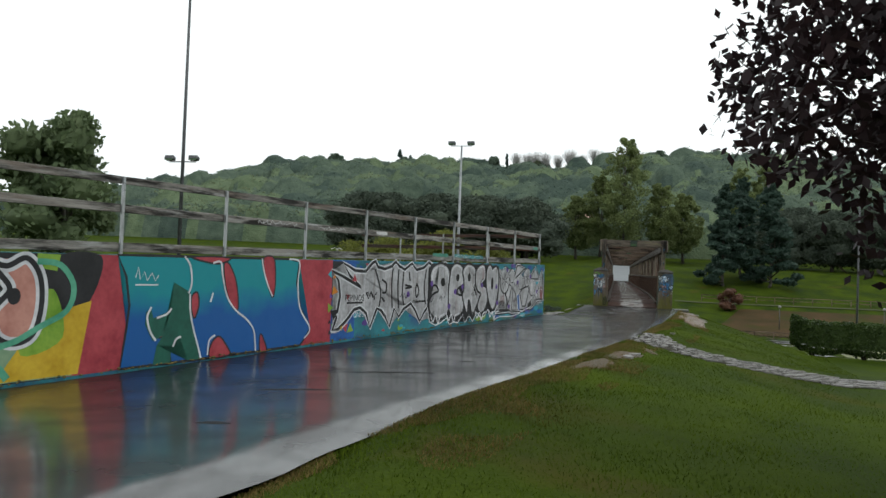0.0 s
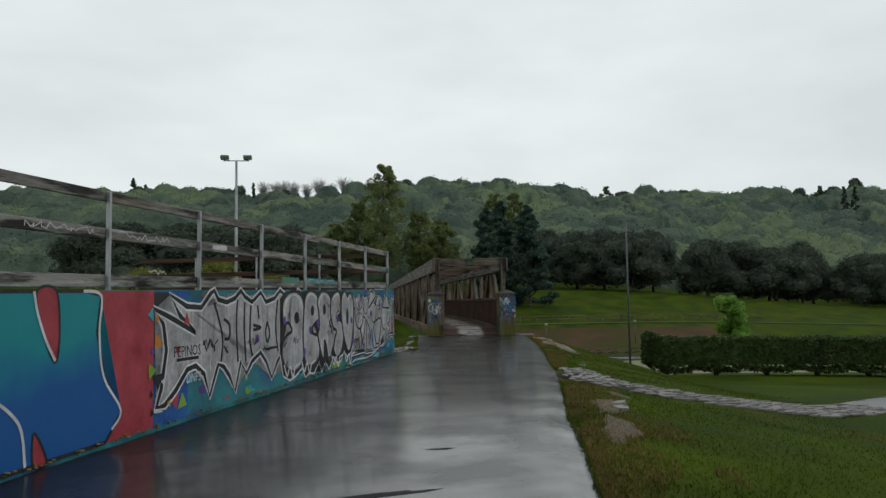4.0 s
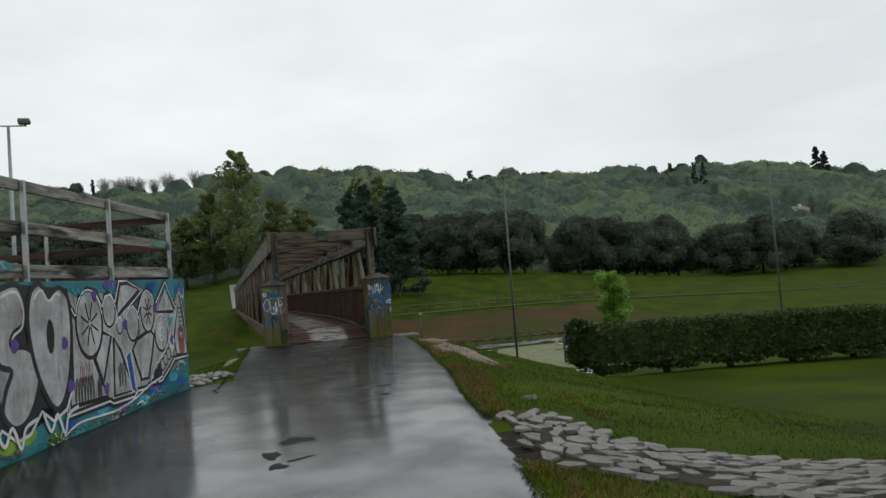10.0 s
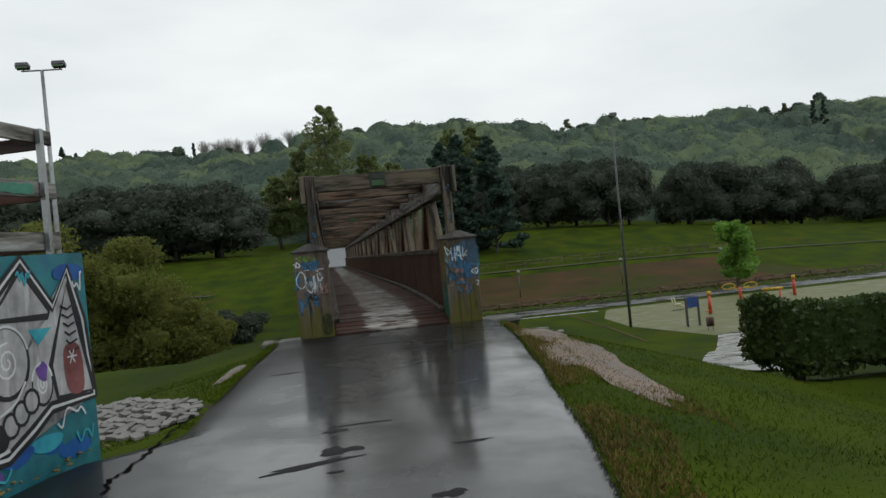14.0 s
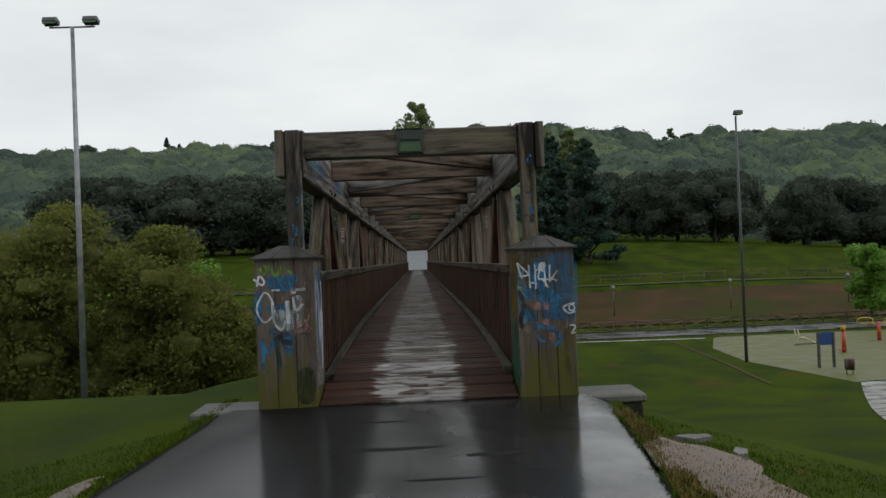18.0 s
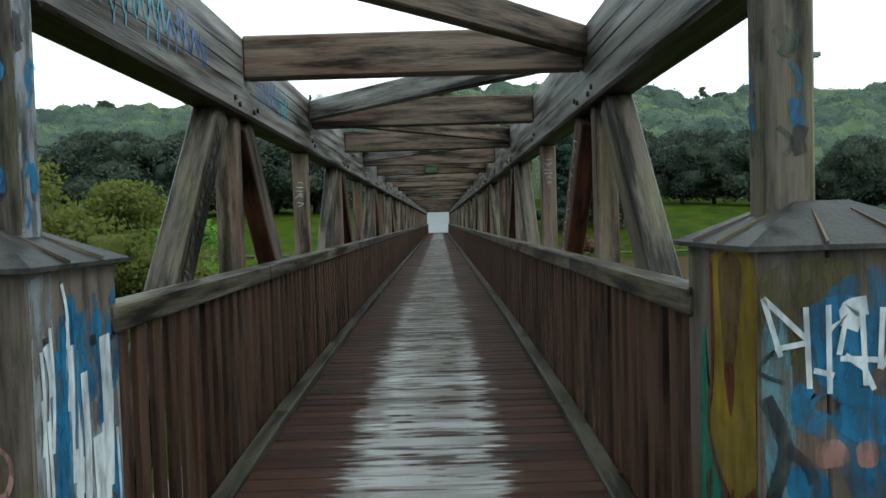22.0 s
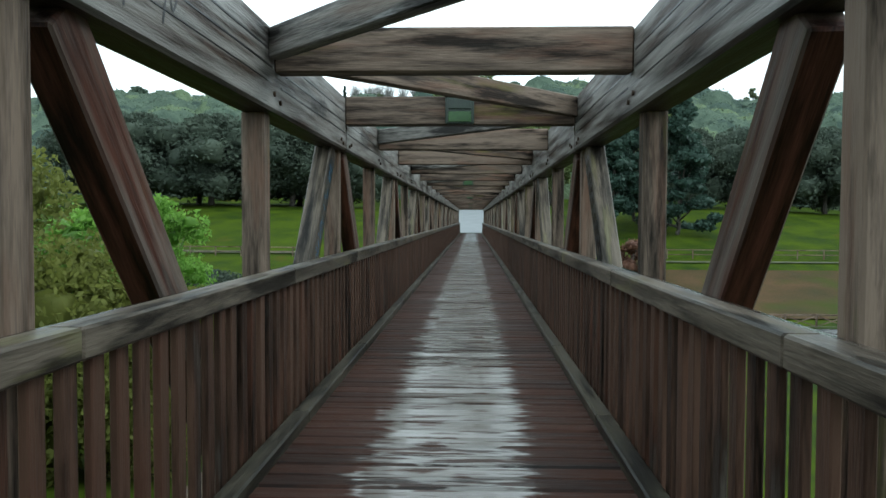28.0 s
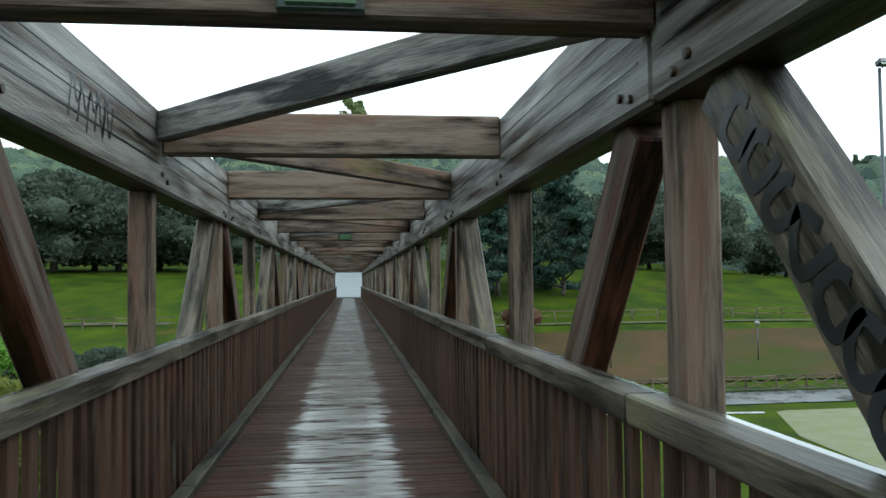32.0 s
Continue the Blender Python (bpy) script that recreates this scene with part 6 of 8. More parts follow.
# old spray marks on the entrance posts
post_rng = random.Random(31)
OLD_GREEN = worn_off(spray("old_green_stain", (0.02, 0.05, 0.03), (0.05, 0.09, 0.05)), 0.0, 0.6)
for sx in (-1, 1):
    def post_front(u, v, layer, sx=sx):
        return Vector((sx * 1.375 + u, -0.1005 - 0.001 * layer, v))

    def post_inner(u, v, layer, sx=sx):
        return Vector((sx * (1.2895 - 0.001 * layer), -0.02 + u, v))

    if sx < 0:
        fill("spray_patch", [Vector(q) for q in ((-0.066, 2.3), (0.066, 2.3), (0.066, 1.3), (-0.066, 1.34))], post_inner, worn_off(spray("chalky_white_spray", (0.2, 0.22, 0.25), (0.42, 0.44, 0.47)), 0.05, 0.8), bridge, 1)
    for k in range(9):
        v, u = post_rng.uniform(1.4, 2.3), post_rng.uniform(-0.04, 0.04)
        ink = (P_STEEL_BLUE, P_STEEL_BLUE, PB)[k % 3] if sx < 0 else (P_STEEL_BLUE, OLD_GREEN, PB)[k % 3]
        for place in (post_front, post_inner):
            stroke("tag_stroke", spline([(u, v), (u + post_rng.uniform(-0.03, 0.03), v + 0.05), (u + post_rng.uniform(-0.03, 0.03), v + 0.1)], False), post_rng.choice((0.02, 0.05)), place, ink, bridge, 2 + 0.2 * k)


# green bulkhead lights in every fifth beam
M_LAMP_CASE = shade("dark_green_lamp_case", (0.006, 0.014, 0.009), (0.016, 0.030, 0.019), 0.4, 3, fine=30, bump=0.1)
M_LAMP_GLASS = shade("dull_green_lamp_glass", (0.012, 0.035, 0.012), (0.035, 0.085, 0.025), 0.25, 3, fine=30, bump=0.05)
for k in range(0, BAYS, 5):
    lamp = thing("bulkhead_light", "dark green bulkhead light, unlit, in the middle of a roof beam", "light", "bridge lights", place=(0.0, k * BAY - (-0.065 if k == 0 else 0.08), 2.605 if k == 0 else 2.63))
    part("case", box_bm(0.31, 0.05, 0.29, 0.01, (0, -0.025, 0)), M_LAMP_CASE, lamp)
    for z in (-0.07, 0.07):
        part("glass", box_bm(0.25, 0.02, 0.115, 0.008, (0, -0.052, z)), M_LAMP_GLASS if z < 0 else M_LAMP_CASE, lamp)
    part("top_plate", box_bm(0.33, 0.09, 0.010, 0.003, (0, -0.01, 0.150)), M_LAMP_CASE, lamp)

# bolts where beams and struts meet the chords
bolt_bm = tube_bm([(-0.012, 0, 0), (0.012, 0, 0)], [0.02, 0.02], 6)
bolt_me = bpy.data.meshes.new("bolt")
bolt_bm.to_mesh(bolt_me)
bolt_bm.free()
M_RUST = shade("rusty_bolt", (0.015, 0.01, 0.008), (0.06, 0.035, 0.02), 0.5, 20, fine=60, bump=0.2, metal=0.5)
for sx in (-1, 1):
    for k in range(1, 9):
        for dy, z in ((-0.34, 2.30), (-0.22, 2.27), (0.20, 2.27), (0.32, 2.30)) if k % 2 else ((-0.08, 2.33), (0.08, 2.29)):
            ob = link_mesh("bolt", bolt_me, M_RUST, bridge)
            ob.matrix_basis = Matrix.Translation((sx * 1.244, k * BAY + dy, z))

# long open joints between the laminations of the chords
for sx in (-1, 1):
    for z in (2.62, 2.51, 2.40):
        for k in range(0, 8):
            member("lamination_gap", (sx * 1.2485, k * BAY + 0.12, z), (sx * 1.2485, (k + 1) * BAY - 0.12, z), 0.003, 0.012 if (k + int(z * 100)) % 3 else 0.006, P_BLACK, bridge, 0.0)


# sprayed tags on the timber
def on_chord(sx):
    return lambda u, v, layer: Vector((sx * (1.2485 - 0.001 * layer), u, v))


trng = random.Random(3)
for y0, paint, n in ((0.4, P_CYAN, 7), (1.2, P_BLUE, 6), (3.3, P_BLUE, 6), (4.0, P_CYAN, 4), (9.3, P_BLACK, 6), (13.1, P_BLACK, 5), (16.0, P_BLACK, 5)):
    for i in range(n):
        y = y0 + i * 0.13
        stroke("tag_stroke", spline([(y, 2.30 + trng.uniform(0, 0.1)), (y + 0.06, 2.5 + trng.uniform(0, 0.15)), (y + 0.12, 2.36 + trng.uniform(0, 0.1)), (y + 0.2, 2.55)], False), 0.018, on_chord(-1), paint, bridge, 2)
for sx, k, paint in ((-1, 0, P_BLACK), (1, 4, P_BLACK), (-1, 4, P_STEEL_BLUE), (1, 1, TAG_PALE)):
    if k % 2 == 0:
        a, b = Vector((sx * 1.319, k * BAY + 0.52, -0.25)), Vector((sx * 1.319, k * BAY + 2.63, 2.215))
    else:
        a, b = Vector((sx * 1.319, k * BAY + 2.64, -0.25)), Vector((sx * 1.319, k * BAY + 0.56, 2.215))
    for i in range(9):
        c = a + (b - a) * (0.48 + i * 0.055)
        along = (b - a).normalized()
        across = Vector((0, along.z, -along.y))
        pl = lambda u, v, layer, c=c, along=along, across=across, sx=sx: c + along * v + across * u + Vector((-sx * 0.0015 * layer, 0, 0))
        j = [trng.uniform(-0.03, 0.03) for _ in range(6)]
        broad = paint is P_BLACK and sx > 0
        if broad:                          # a chain of fat loops
            stroke("tag_stroke", spline([(-0.07 + j[0], -0.08), (0.07, -0.05 + j[1]), (0.06 + j[2], 0.06), (-0.05, 0.07 + j[3]), (-0.08, 0.0)], False), 0.045, pl, paint, bridge, 2)
        else:
            stroke("tag_stroke", spline([(-0.06 + j[0], -0.06 + j[1]), (0.06 + j[2], -0.03 + j[3]), (-0.04 + j[4], 0.05), (0.06 + j[5], 0.08 + j[0])][:3 + i % 2], False), 0.018 if paint is not TAG_PALE else 0.010, pl, paint, bridge, 2)
# small scripts down the posts
for sx, z0, z1 in ((-1, 1.86, 1.64), (1, 2.04, 1.78)):
    pl = lambda u, v, layer, sx=sx: Vector((sx * 1.405 + u, 2 * BAY - 0.0805 - 0.001 * layer, v))
    for i in range(6):
        z = z0 + (z1 - z0) * i / 5
        j = [trng.uniform(-0.03, 0.03) for _ in range(5)]
        stroke("tag_stroke", spline([(-0.035 + j[0], z + 0.01), (0.0 + j[1], z + 0.022 + j[2]), (0.035, z + j[3]), (-0.01 + j[2], z - 0.02 + j[4])][:3 + i % 2], False), 0.006, pl, TAG_PALE, bridge, 2)


# ---------------------------------------------------------------- stones laid in channels beside the path
def stone_mesh(seed):
    r = random.Random(seed)
    bm = bmesh.new()
    n = r.choice((5, 5, 6, 7))
    ring = [(math.cos(2 * math.pi * k / n + r.uniform(-0.35, 0.35)) * r.uniform(0.75, 1.3), math.sin(2 * math.pi * k / n + r.uniform(-0.35, 0.35)) * r.uniform(0.75, 1.3)) for k in range(n)]
    lo = [bm.verts.new((x, y, -0.5)) for x, y in ring]
    up = [bm.verts.new((x * 0.98, y * 0.98, 0.36 + r.uniform(-0.1, 0.1))) for x, y in ring]
    top = [bm.verts.new((x * 0.93, y * 0.93, 0.5 + r.uniform(-0.15, 0.15))) for x, y in ring]
    for a, b in ((lo, up), (up, top)):
        for k in range(n):
            bm.faces.new((a[k], a[(k + 1) % n], b[(k + 1) % n], b[k]))
    bm.faces.new(top)
    me = bpy.data.meshes.new("stone")
    bm.to_mesh(me)
    bm.free()
    me.materials.append(M_STONE)
    return me


STONES = [stone_mesh(i) for i in range(16)]
CHANNELS = []


def channel(name, label, line, width, seed, step):
    r = random.Random(seed)
    root = thing(name, label, "stone path", kind="structure")
    pts = [Vector(p) for p in line]
    CHANNELS.append((pts, width))
    bed_rows = []
    across = int(width / 0.155)
    for a, b in zip(pts, pts[1:]):
        d = (b - a)
        nrm = Vector((-d.y, d.x)).normalized()
        m = max(1, int(d.length / step + 0.5))
        for i in range(m):
            c = a + d * (i + 0.5) / m
            bed_rows.append((c, nrm))
            for j in range(across):
                off = (j + 0.5) / across - 0.5 + r.uniform(-0.02, 0.02)
                p = c + nrm * off * width + d.normalized() * (r.uniform(-0.06, 0.06) + (0.5 * step if j % 2 else 0))
                if edge(LEFT_EDGE, p.y) - 0.06 < p.x < edge(RIGHT_EDGE, p.y) + 0.06:
                    continue
                ob = link_mesh("stone", r.choice(STONES), None, root)
                ob.matrix_basis = (Matrix.Translation((p.x, p.y, terrain(p.x, p.y) + 0.024 + r.uniform(-0.008, 0.012))) @ Euler((r.uniform(-0.055, 0.055), r.uniform(-0.04, 0.04), math.atan2(d.y, d.x) - 0.3 + r.uniform(-0.4, 0.4))).to_matrix().to_4x4()
                                   @ Matrix.Diagonal((step * r.uniform(0.38, 0.72), width / across * r.uniform(0.34, 0.60), r.uniform(0.024, 0.040), 1)))
    vs, fs = [], []
    for c, nrm in bed_rows:
        for k in range(13):
            o = k / 12 - 0.5
            p = c + nrm * o * width * 0.96
            paved = edge(LEFT_EDGE, p.y) - 0.04 < p.x < edge(RIGHT_EDGE, p.y) + 0.08
            vs.append((p.x, p.y, terrain(p.x, p.y) + (0.019 if 0 < k < 12 and not paved else -0.05)))
    for i in range(len(bed_rows) - 1):
        for k in range(12):
            fs.append((13 * i + k, 13 * i + k + 1, 13 * i + k + 14, 13 * i + k + 13))
    me = bpy.data.meshes.new("bed")
    me.from_pydata(vs, [], fs)
    link_mesh("bed", me, shade("dark_mortar", (0.010, 0.009, 0.007), (0.045, 0.040, 0.030), 0.85, 3, fine=25, bump=0.4, world_space=True, spec=0.1), root, "dark wet mortar between the stones")
    return root


channel("stone_channel", "channel of rough pale wet stones crossing the lawn", [(0.05, -13.6), (0.1, -14.8), (0.35, -15.7), (0.9, -16.35), (1.9, -16.75), (3.3, -16.75), (5.0, -16.3), (6.6, -15.9)], 1.55, 4, 0.30)
channel("stone_channel", "channel of rough pale wet stones running off beside the wall end", [(-2.72, -6.7), (-3.3, -6.0), (-4.1, -4.6), (-5.2, -2.4), (-6.9, 0.8)], 1.25, 9, 0.34)


def patch(name, label, centre, rx, ry, material, turn=0.0, seed=0, height=terrain, lift=0.03, category="ground", kind="structure", steps=3):
    """A ragged flat patch lying on the ground."""
    r = random.Random(seed)
    n = 26
    vs, fs = [(centre[0], centre[1], height(*centre) + lift)], []
    ph = [r.uniform(0, 6.3) for _ in range(4)]
    for ring in range(1, steps + 1):
        for k in range(n):
            t = 2 * math.pi * k / n
            q = ring / steps * (1 + (0.16 * math.sin(3 * t + ph[0]) + 0.12 * math.sin(5 * t + ph[1]) + 0.10 * math.sin(9 * t + ph[2]) + r.uniform(-0.06, 0.06)) * (ring / steps))
            x, y = rx * q * math.cos(t), ry * q * math.sin(t)
            x, y = centre[0] + x * math.cos(turn) - y * math.sin(turn), centre[1] + x * math.sin(turn) + y * math.cos(turn)
            vs.append((x, y, height(x, y) + (lift if ring < steps else lift * 0.25)))
    for k in range(n):
        fs.append((0, 1 + k, 1 + (k + 1) % n))
        for ring in range(steps - 1):
            a = 1 + ring * n
            fs.append((a + k, a + n + k, a + n + (k + 1) % n, a + (k + 1) % n))
    me = bpy.data.meshes.new(name)
    me.from_pydata(vs, [], fs)
    me.shade_smooth()
    return tagged(link_mesh(name, me, material), label, category, kind=kind)


for i, (x, y, rx, ry, turn) in enumerate(((2.25, -5.6, 0.55, 2.3, -0.1), (2.25, -3.2, 0.42, 0.9, 0.0), (-0.55, -19.4, 0.26, 0.9, -0.35), (-1.15, -21.6, 0.24, 1.1, -0.3),
                                          (-2.75, -3.3, 0.14, 0.9, -0.1), (0.1, -17.9, 0.12, 0.4, 0.2))):
    patch("bare_soil", "worn patch of bare sandy soil beside the path", (x, y), rx, ry, M_SOIL if i in (0, 1, 4) else M_EARTH, turn, i, lift=0.028)
for i, (x, y, size) in enumerate(((-0.30, -19.15, 0.2), (-0.45, -19.75, 0.22), (1.0, -12.6, 0.09), (2.45, -2.2, 0.2), (2.7, -2.6, 0.12))):
    loose = link_mesh("stone", STONES[i + 3], None)
    loose.matrix_basis = Matrix.Translation((x, y, terrain(x, y) + 0.03)) @ Euler((0.05, 0.06 * (i % 3 - 1), 0.4 + i)).to_matrix().to_4x4() @ Matrix.Diagonal((size, size * 0.55, 0.05, 1))
    tagged(loose, "flat pale stone lying in the worn turf", "stone", "loose stones")
M_HOLLOW = shade("damp_hollow", (0.006, 0.006, 0.0065), (0.020, 0.020, 0.0205), 0.7, 2, fine=40, bump=0.2, rough_spread=0.1, world_space=True, bump_distance=0.004, spec=0.12)
HOLLOWS = ((-1.23, -8.16, 0.12, 0.07, 0.06), (-1.24, -8.86, 0.13, 0.13, 0.1), (-1.10, -8.86, 0.12, 0.07, 0.0), (-1.25, -9.47, 0.07, 0.03, 0.0), (-1.45, -9.2, 0.40, 0.07, 0.3),
        (-1.78, -11.4, 0.06, 0.04, 0.0), (-0.48, -10.3, 0.13, 0.07, 0.2), (-0.66, -11.2, 0.08, 0.10, 0.2), (-2.15, -13.7, 0.2, 0.16, 0.3),
        (-2.45, -14.3, 0.09, 0.18, 0.0), (-2.42, -14.8, 0.09, 0.12, 0.1), (-2.2, -14.6, 0.16, 0.04, 0.5), (-0.10, -9.1, 0.16, 0.04, 0.0), (-0.95, -8.0, 0.3, 0.03, 0.0),
        (-0.30, -2.38, 0.50, 0.05, 0.05), (-0.45, -2.36, 0.16, 0.05, 0.05), (0.62, -2.68, 0.24, 0.07, 0.05), (-0.98, -3.85, 0.32, 0.05, 0.04), (0.62, -4.12, 0.16, 0.08, 0.05), (0.15, -3.3, 0.3, 0.03, 0.0),
        (-1.9, -4.4, 0.25, 0.04, 0.1), (-0.4, -1.3, 0.25, 0.03, 0.0), (-3.6, -22.5, 0.16, 0.05, 0.0), (-5.2, -29.5, 0.2, 0.08, 0.0), (-4.6, -24.5, 0.7, 0.10, 0.2), (-5.4, -26.8, 0.5, 0.08, 0.2))
for i, (x, y, rx, ry, turn) in enumerate(HOLLOWS):
    patch("damp_patch", "dark shallow damp hollow in the asphalt", (x, y), rx, ry, M_HOLLOW, turn, 40 + i, paving, 0.005, "puddle", "")
# broken edge of the path beside the wall end
M_CRACK = shade("dark_open_crack", (0.003, 0.003, 0.002), (0.012, 0.011, 0.008), 0.9, 4, fine=40, bump=0.3, world_space=True, spec=0.05)
crack_rng = random.Random(31)
bm = bmesh.new()
line = [Vector((-2.74, -6.2)), Vector((-2.81, -6.9)), Vector((-2.87, -7.4)), Vector((-2.93, -8.1)), Vector((-2.99, -8.6)), Vector((-3.06, -8.85)), Vector((-3.02, -9.3))]
left, right = [], []
for a, b in zip(line, line[1:]):
    for k in range(6):
        p = a.lerp(b, k / 6) + Vector((crack_rng.uniform(-0.025, 0.025), 0))
        w = crack_rng.uniform(0.006, 0.026)
        for side, row in ((-w, left), (w, right)):
            row.append(bm.verts.new((p.x + side, p.y, max(paving(p.x + side, p.y), terrain(p.x + side, p.y)) + 0.007)))
for k in range(len(left) - 1):
    bm.faces.new((left[k], right[k], right[k + 1], left[k + 1]))
tagged(part("crack", bm, M_CRACK), "dark ragged crack along the broken asphalt edge", "crack")
tagged(strip("lane", axis_steps([(-18.6, -8.6, 0.35)]), lambda y: 5.7 + 1.35 * max(0, y + 14.9) + 0.7 * max(0, -15.4 - y), lambda y: 19.0, terrain, M_LANE, 14, 0.03), "grey asphalt lane past the stone channel", "lane", kind="structure")


# ---------------------------------------------------------------- hedge
def hedge(a, b, low, high, width, seed):
    rng = np.random.default_rng(seed)
    root = thing("hedge", "clipped dark green hedge on bare stems", "hedge")
    a, b = Vector(a), Vector(b)
    d = b - a
    nrm = Vector((-d.y, d.x)).normalized()
    n = 26000
    u, q, h = rng.uniform(0, 1, n), rng.uniform(-1, 1, n), rng.uniform(0, 1, n)
    face = rng.integers(0, 5, n)
    q = np.where(face < 2, np.where(face == 0, -1, 1) * rng.uniform(0.82, 1.04, n), q)
    h = np.where(face == 2, rng.uniform(0.9, 1.03, n), np.where(face == 3, rng.uniform(-0.05, 0.12, n), h))
    bulge = 0.05 * np.sin(u * 43) + 0.04 * np.sin(u * 91 + 2)
    u = np.where(face == 4, np.where(u < 0.5, rng.uniform(-0.008, 0.02, n), u), u)
    pos = np.array([a.x, a.y, 0])[None] + u[:, None] * np.array([d.x, d.y, 0]) + (q * (width / 2) * (1 + bulge))[:, None] * np.array([nrm.x, nrm.y, 0])
    gz = np.array([terrain(p[0], p[1]) for p in pos])
    arch = 0.16 * np.abs(np.sin(u * math.pi * d.length / 1.95))
    pos[:, 2] = gz + low - arch + h * (high - low + arch) + bulge * 0.3
    aa = rng.normal(size=(n, 3))
    aa /= np.linalg.norm(aa, axis=1)[:, None]
    bb = np.cross(aa, rng.normal(size=(n, 3)))
    bb /= np.linalg.norm(bb, axis=1)[:, None]
    s = 0.06 * rng.uniform(0.6, 1.3, n)[:, None]
    c = np.stack([pos - aa * s, pos + bb * s * 0.6, pos + aa * s, pos - bb * s * 0.6], 1).reshape(-1, 3)
    link_mesh("foliage", quads_mesh("foliage", c, L_HEDGE), None, root)
    core = bmesh.new()
    for i in range(int(d.length / 0.5)):
        p = a + d * (i + 0.5) / int(d.length / 0.5)
        z = terrain(p.x, p.y)
        bmesh.ops.create_cube(core, size=1, matrix=Matrix.Translation((p.x, p.y, z + (low + high) / 2 + 0.02)) @ Matrix.Rotation(math.atan2(d.y, d.x), 4, "Z") @ Matrix.Diagonal((0.52, width * 0.8, (high - low) * 0.82, 1)))
    part("dense_core", core, L_HEDGE, root, "dark inner twigs and leaves")
    for i in range(int(d.length / 1.95)):
        p = a + d.normalized() * (0.75 + 1.95 * i)
        z = terrain(p.x, p.y)
        bm = bmesh.new()
        for k in range(5):
            t = k * 1.3 + i
            tube_bm([(p.x + 0.05 * math.cos(t), p.y + 0.05 * math.sin(t), z - 0.05), (p.x + 0.1 * math.cos(t), p.y + 0.1 * math.sin(t), z + 0.25), (p.x + 0.3 * math.cos(t), p.y + 0.3 * math.sin(t), z + 0.6)], [0.05, 0.035, 0.02], 6, bm)
        part("stem", bm, M_BARK, root)


hedge((6.75, -1.9), (20.9, -4.2), 0.32, 1.5, 1.15, 2)

# ---------------------------------------------------------------- trees and bushes
tree("plum_tree", "purple-leaved plum tree leaning over the lawn", (3.55, -29.6, terrain(3.55, -29.6)), 8.8, 3.85, 2.8, 21, 36000, L_PURPLE, 0.085, 60, 0.14, solid=0)
rngv = random.Random(8)
oaks = [tree("oak_tree", "dark evergreen oak with a broad round crown", (60, 120, terrain(60, 120)), 11.0, 6.6, 2.6, 30 + i, 17000, L_OAK, 0.27, 44, 0.3, "umbrella", "row of oaks", limbs=12, solid=0.68) for i in range(3)]
spots = [(31 + 9.6 * i + rngv.uniform(-3, 3), 115 + rngv.uniform(-6, 6)) for i in range(12)] + [(38 + 11.5 * i + rngv.uniform(-3, 3), 130 + rngv.uniform(-5, 6)) for i in range(11)]
spots += [(-17 - 7.0 * i + rngv.uniform(-2, 2), 112 + rngv.uniform(-4, 6)) for i in range(6)] + [(-20 - 8 * i, 126 + rngv.uniform(-4, 5)) for i in range(4)]
for i, (x, y) in enumerate(spots):
    if i < 3:
        oaks[i].matrix_basis = Matrix.Translation((x, y, terrain(x, y) - 0.1)) @ Matrix.Rotation(rngv.uniform(0, 6), 4, "Z")
    else:
        o = copy_thing(oaks[i % 3], Matrix.Translation((x, y, terrain(x, y) - 0.1)) @ Matrix.Rotation(rngv.uniform(0, 6), 4, "Z"))
        if x < -10:
            o.scale = (1.3, 1.3, 1.1)
            continue
        o.scale = (rngv.uniform(0.85, 1.2), rngv.uniform(0.85, 1.2), rngv.uniform(0.8, 1.22))
for x, y, h, w in ((0.6, 136, 27, 6.2), (8.5, 137, 18, 5.0), (-4.5, 139, 19, 5.0), (24.0, 130, 21.5, 4.0), (29.0, 133, 22, 4.0), (-10, 141, 15, 4.5), (13.5, 139, 16, 4.5)):
    tree("poplar_tree", "tall light green poplar rising over the oaks", (x, y, terrain(x, y)), h, w, 3.0, int(x * 7) + 99, 17000, L_POPLAR, 0.24, 120, 0.3, "tall", solid=0)
for x, y, h, w in ((16.2, 94, 17.5, 5.0), (23.3, 94, 18.0, 5.2), (20.0, 101, 18, 5.0)):
    tree("conifer_tree", "dark blue-green conifer with drooping branches to the ground", (x, y, terrain(x, y)), h, w, 0.6, int(x * 5), 7500, L_CONIFER, 0.32, 54, 0.28, "cone", solid=0.8)
for x, y, h in ((252, 255, 15), (259, 258, 13)):
    tree("conifer_tree", "dark conifer standing over the hill woods", (x, y, terrain(x, y)), h + 5, 4.2, 3.0, int(x), 3000, L_CONIFER, 0.5, 40, 0.3, "cone", solid=0.8)
for x, y, h, w in ((-108, 330, 19, 3.8), (-103, 331, 16, 3.4), (-54, 329, 18, 2.2), (-63, 330, 14, 2.6)):
    tree("conifer_tree", "dark conifer standing over the hill woods", (x, y, terrain(x, y)), h, w, 2.0, int(-x), 2200, L_CONIFER, 0.45, 36, 0.3, "cone", solid=0.6)
for x, y in ((186, 250), (191, 251)):
    tree("cypress_tree", "slim dark cypress on the hill top", (x, y, terrain(x, y)), 19, 1.5, 0.5, x, 2600, L_CONIFER, 0.4, 30, 0.25, "tall", "cypress pair")
tree("young_tree", "small fresh green tree beside the exercise ground", (41, 59.3, terrain(41, 59.3)), 7.2, 2.7, 1.6, 77, 3600, L_BRIGHT, 0.2, 24, 0.12)
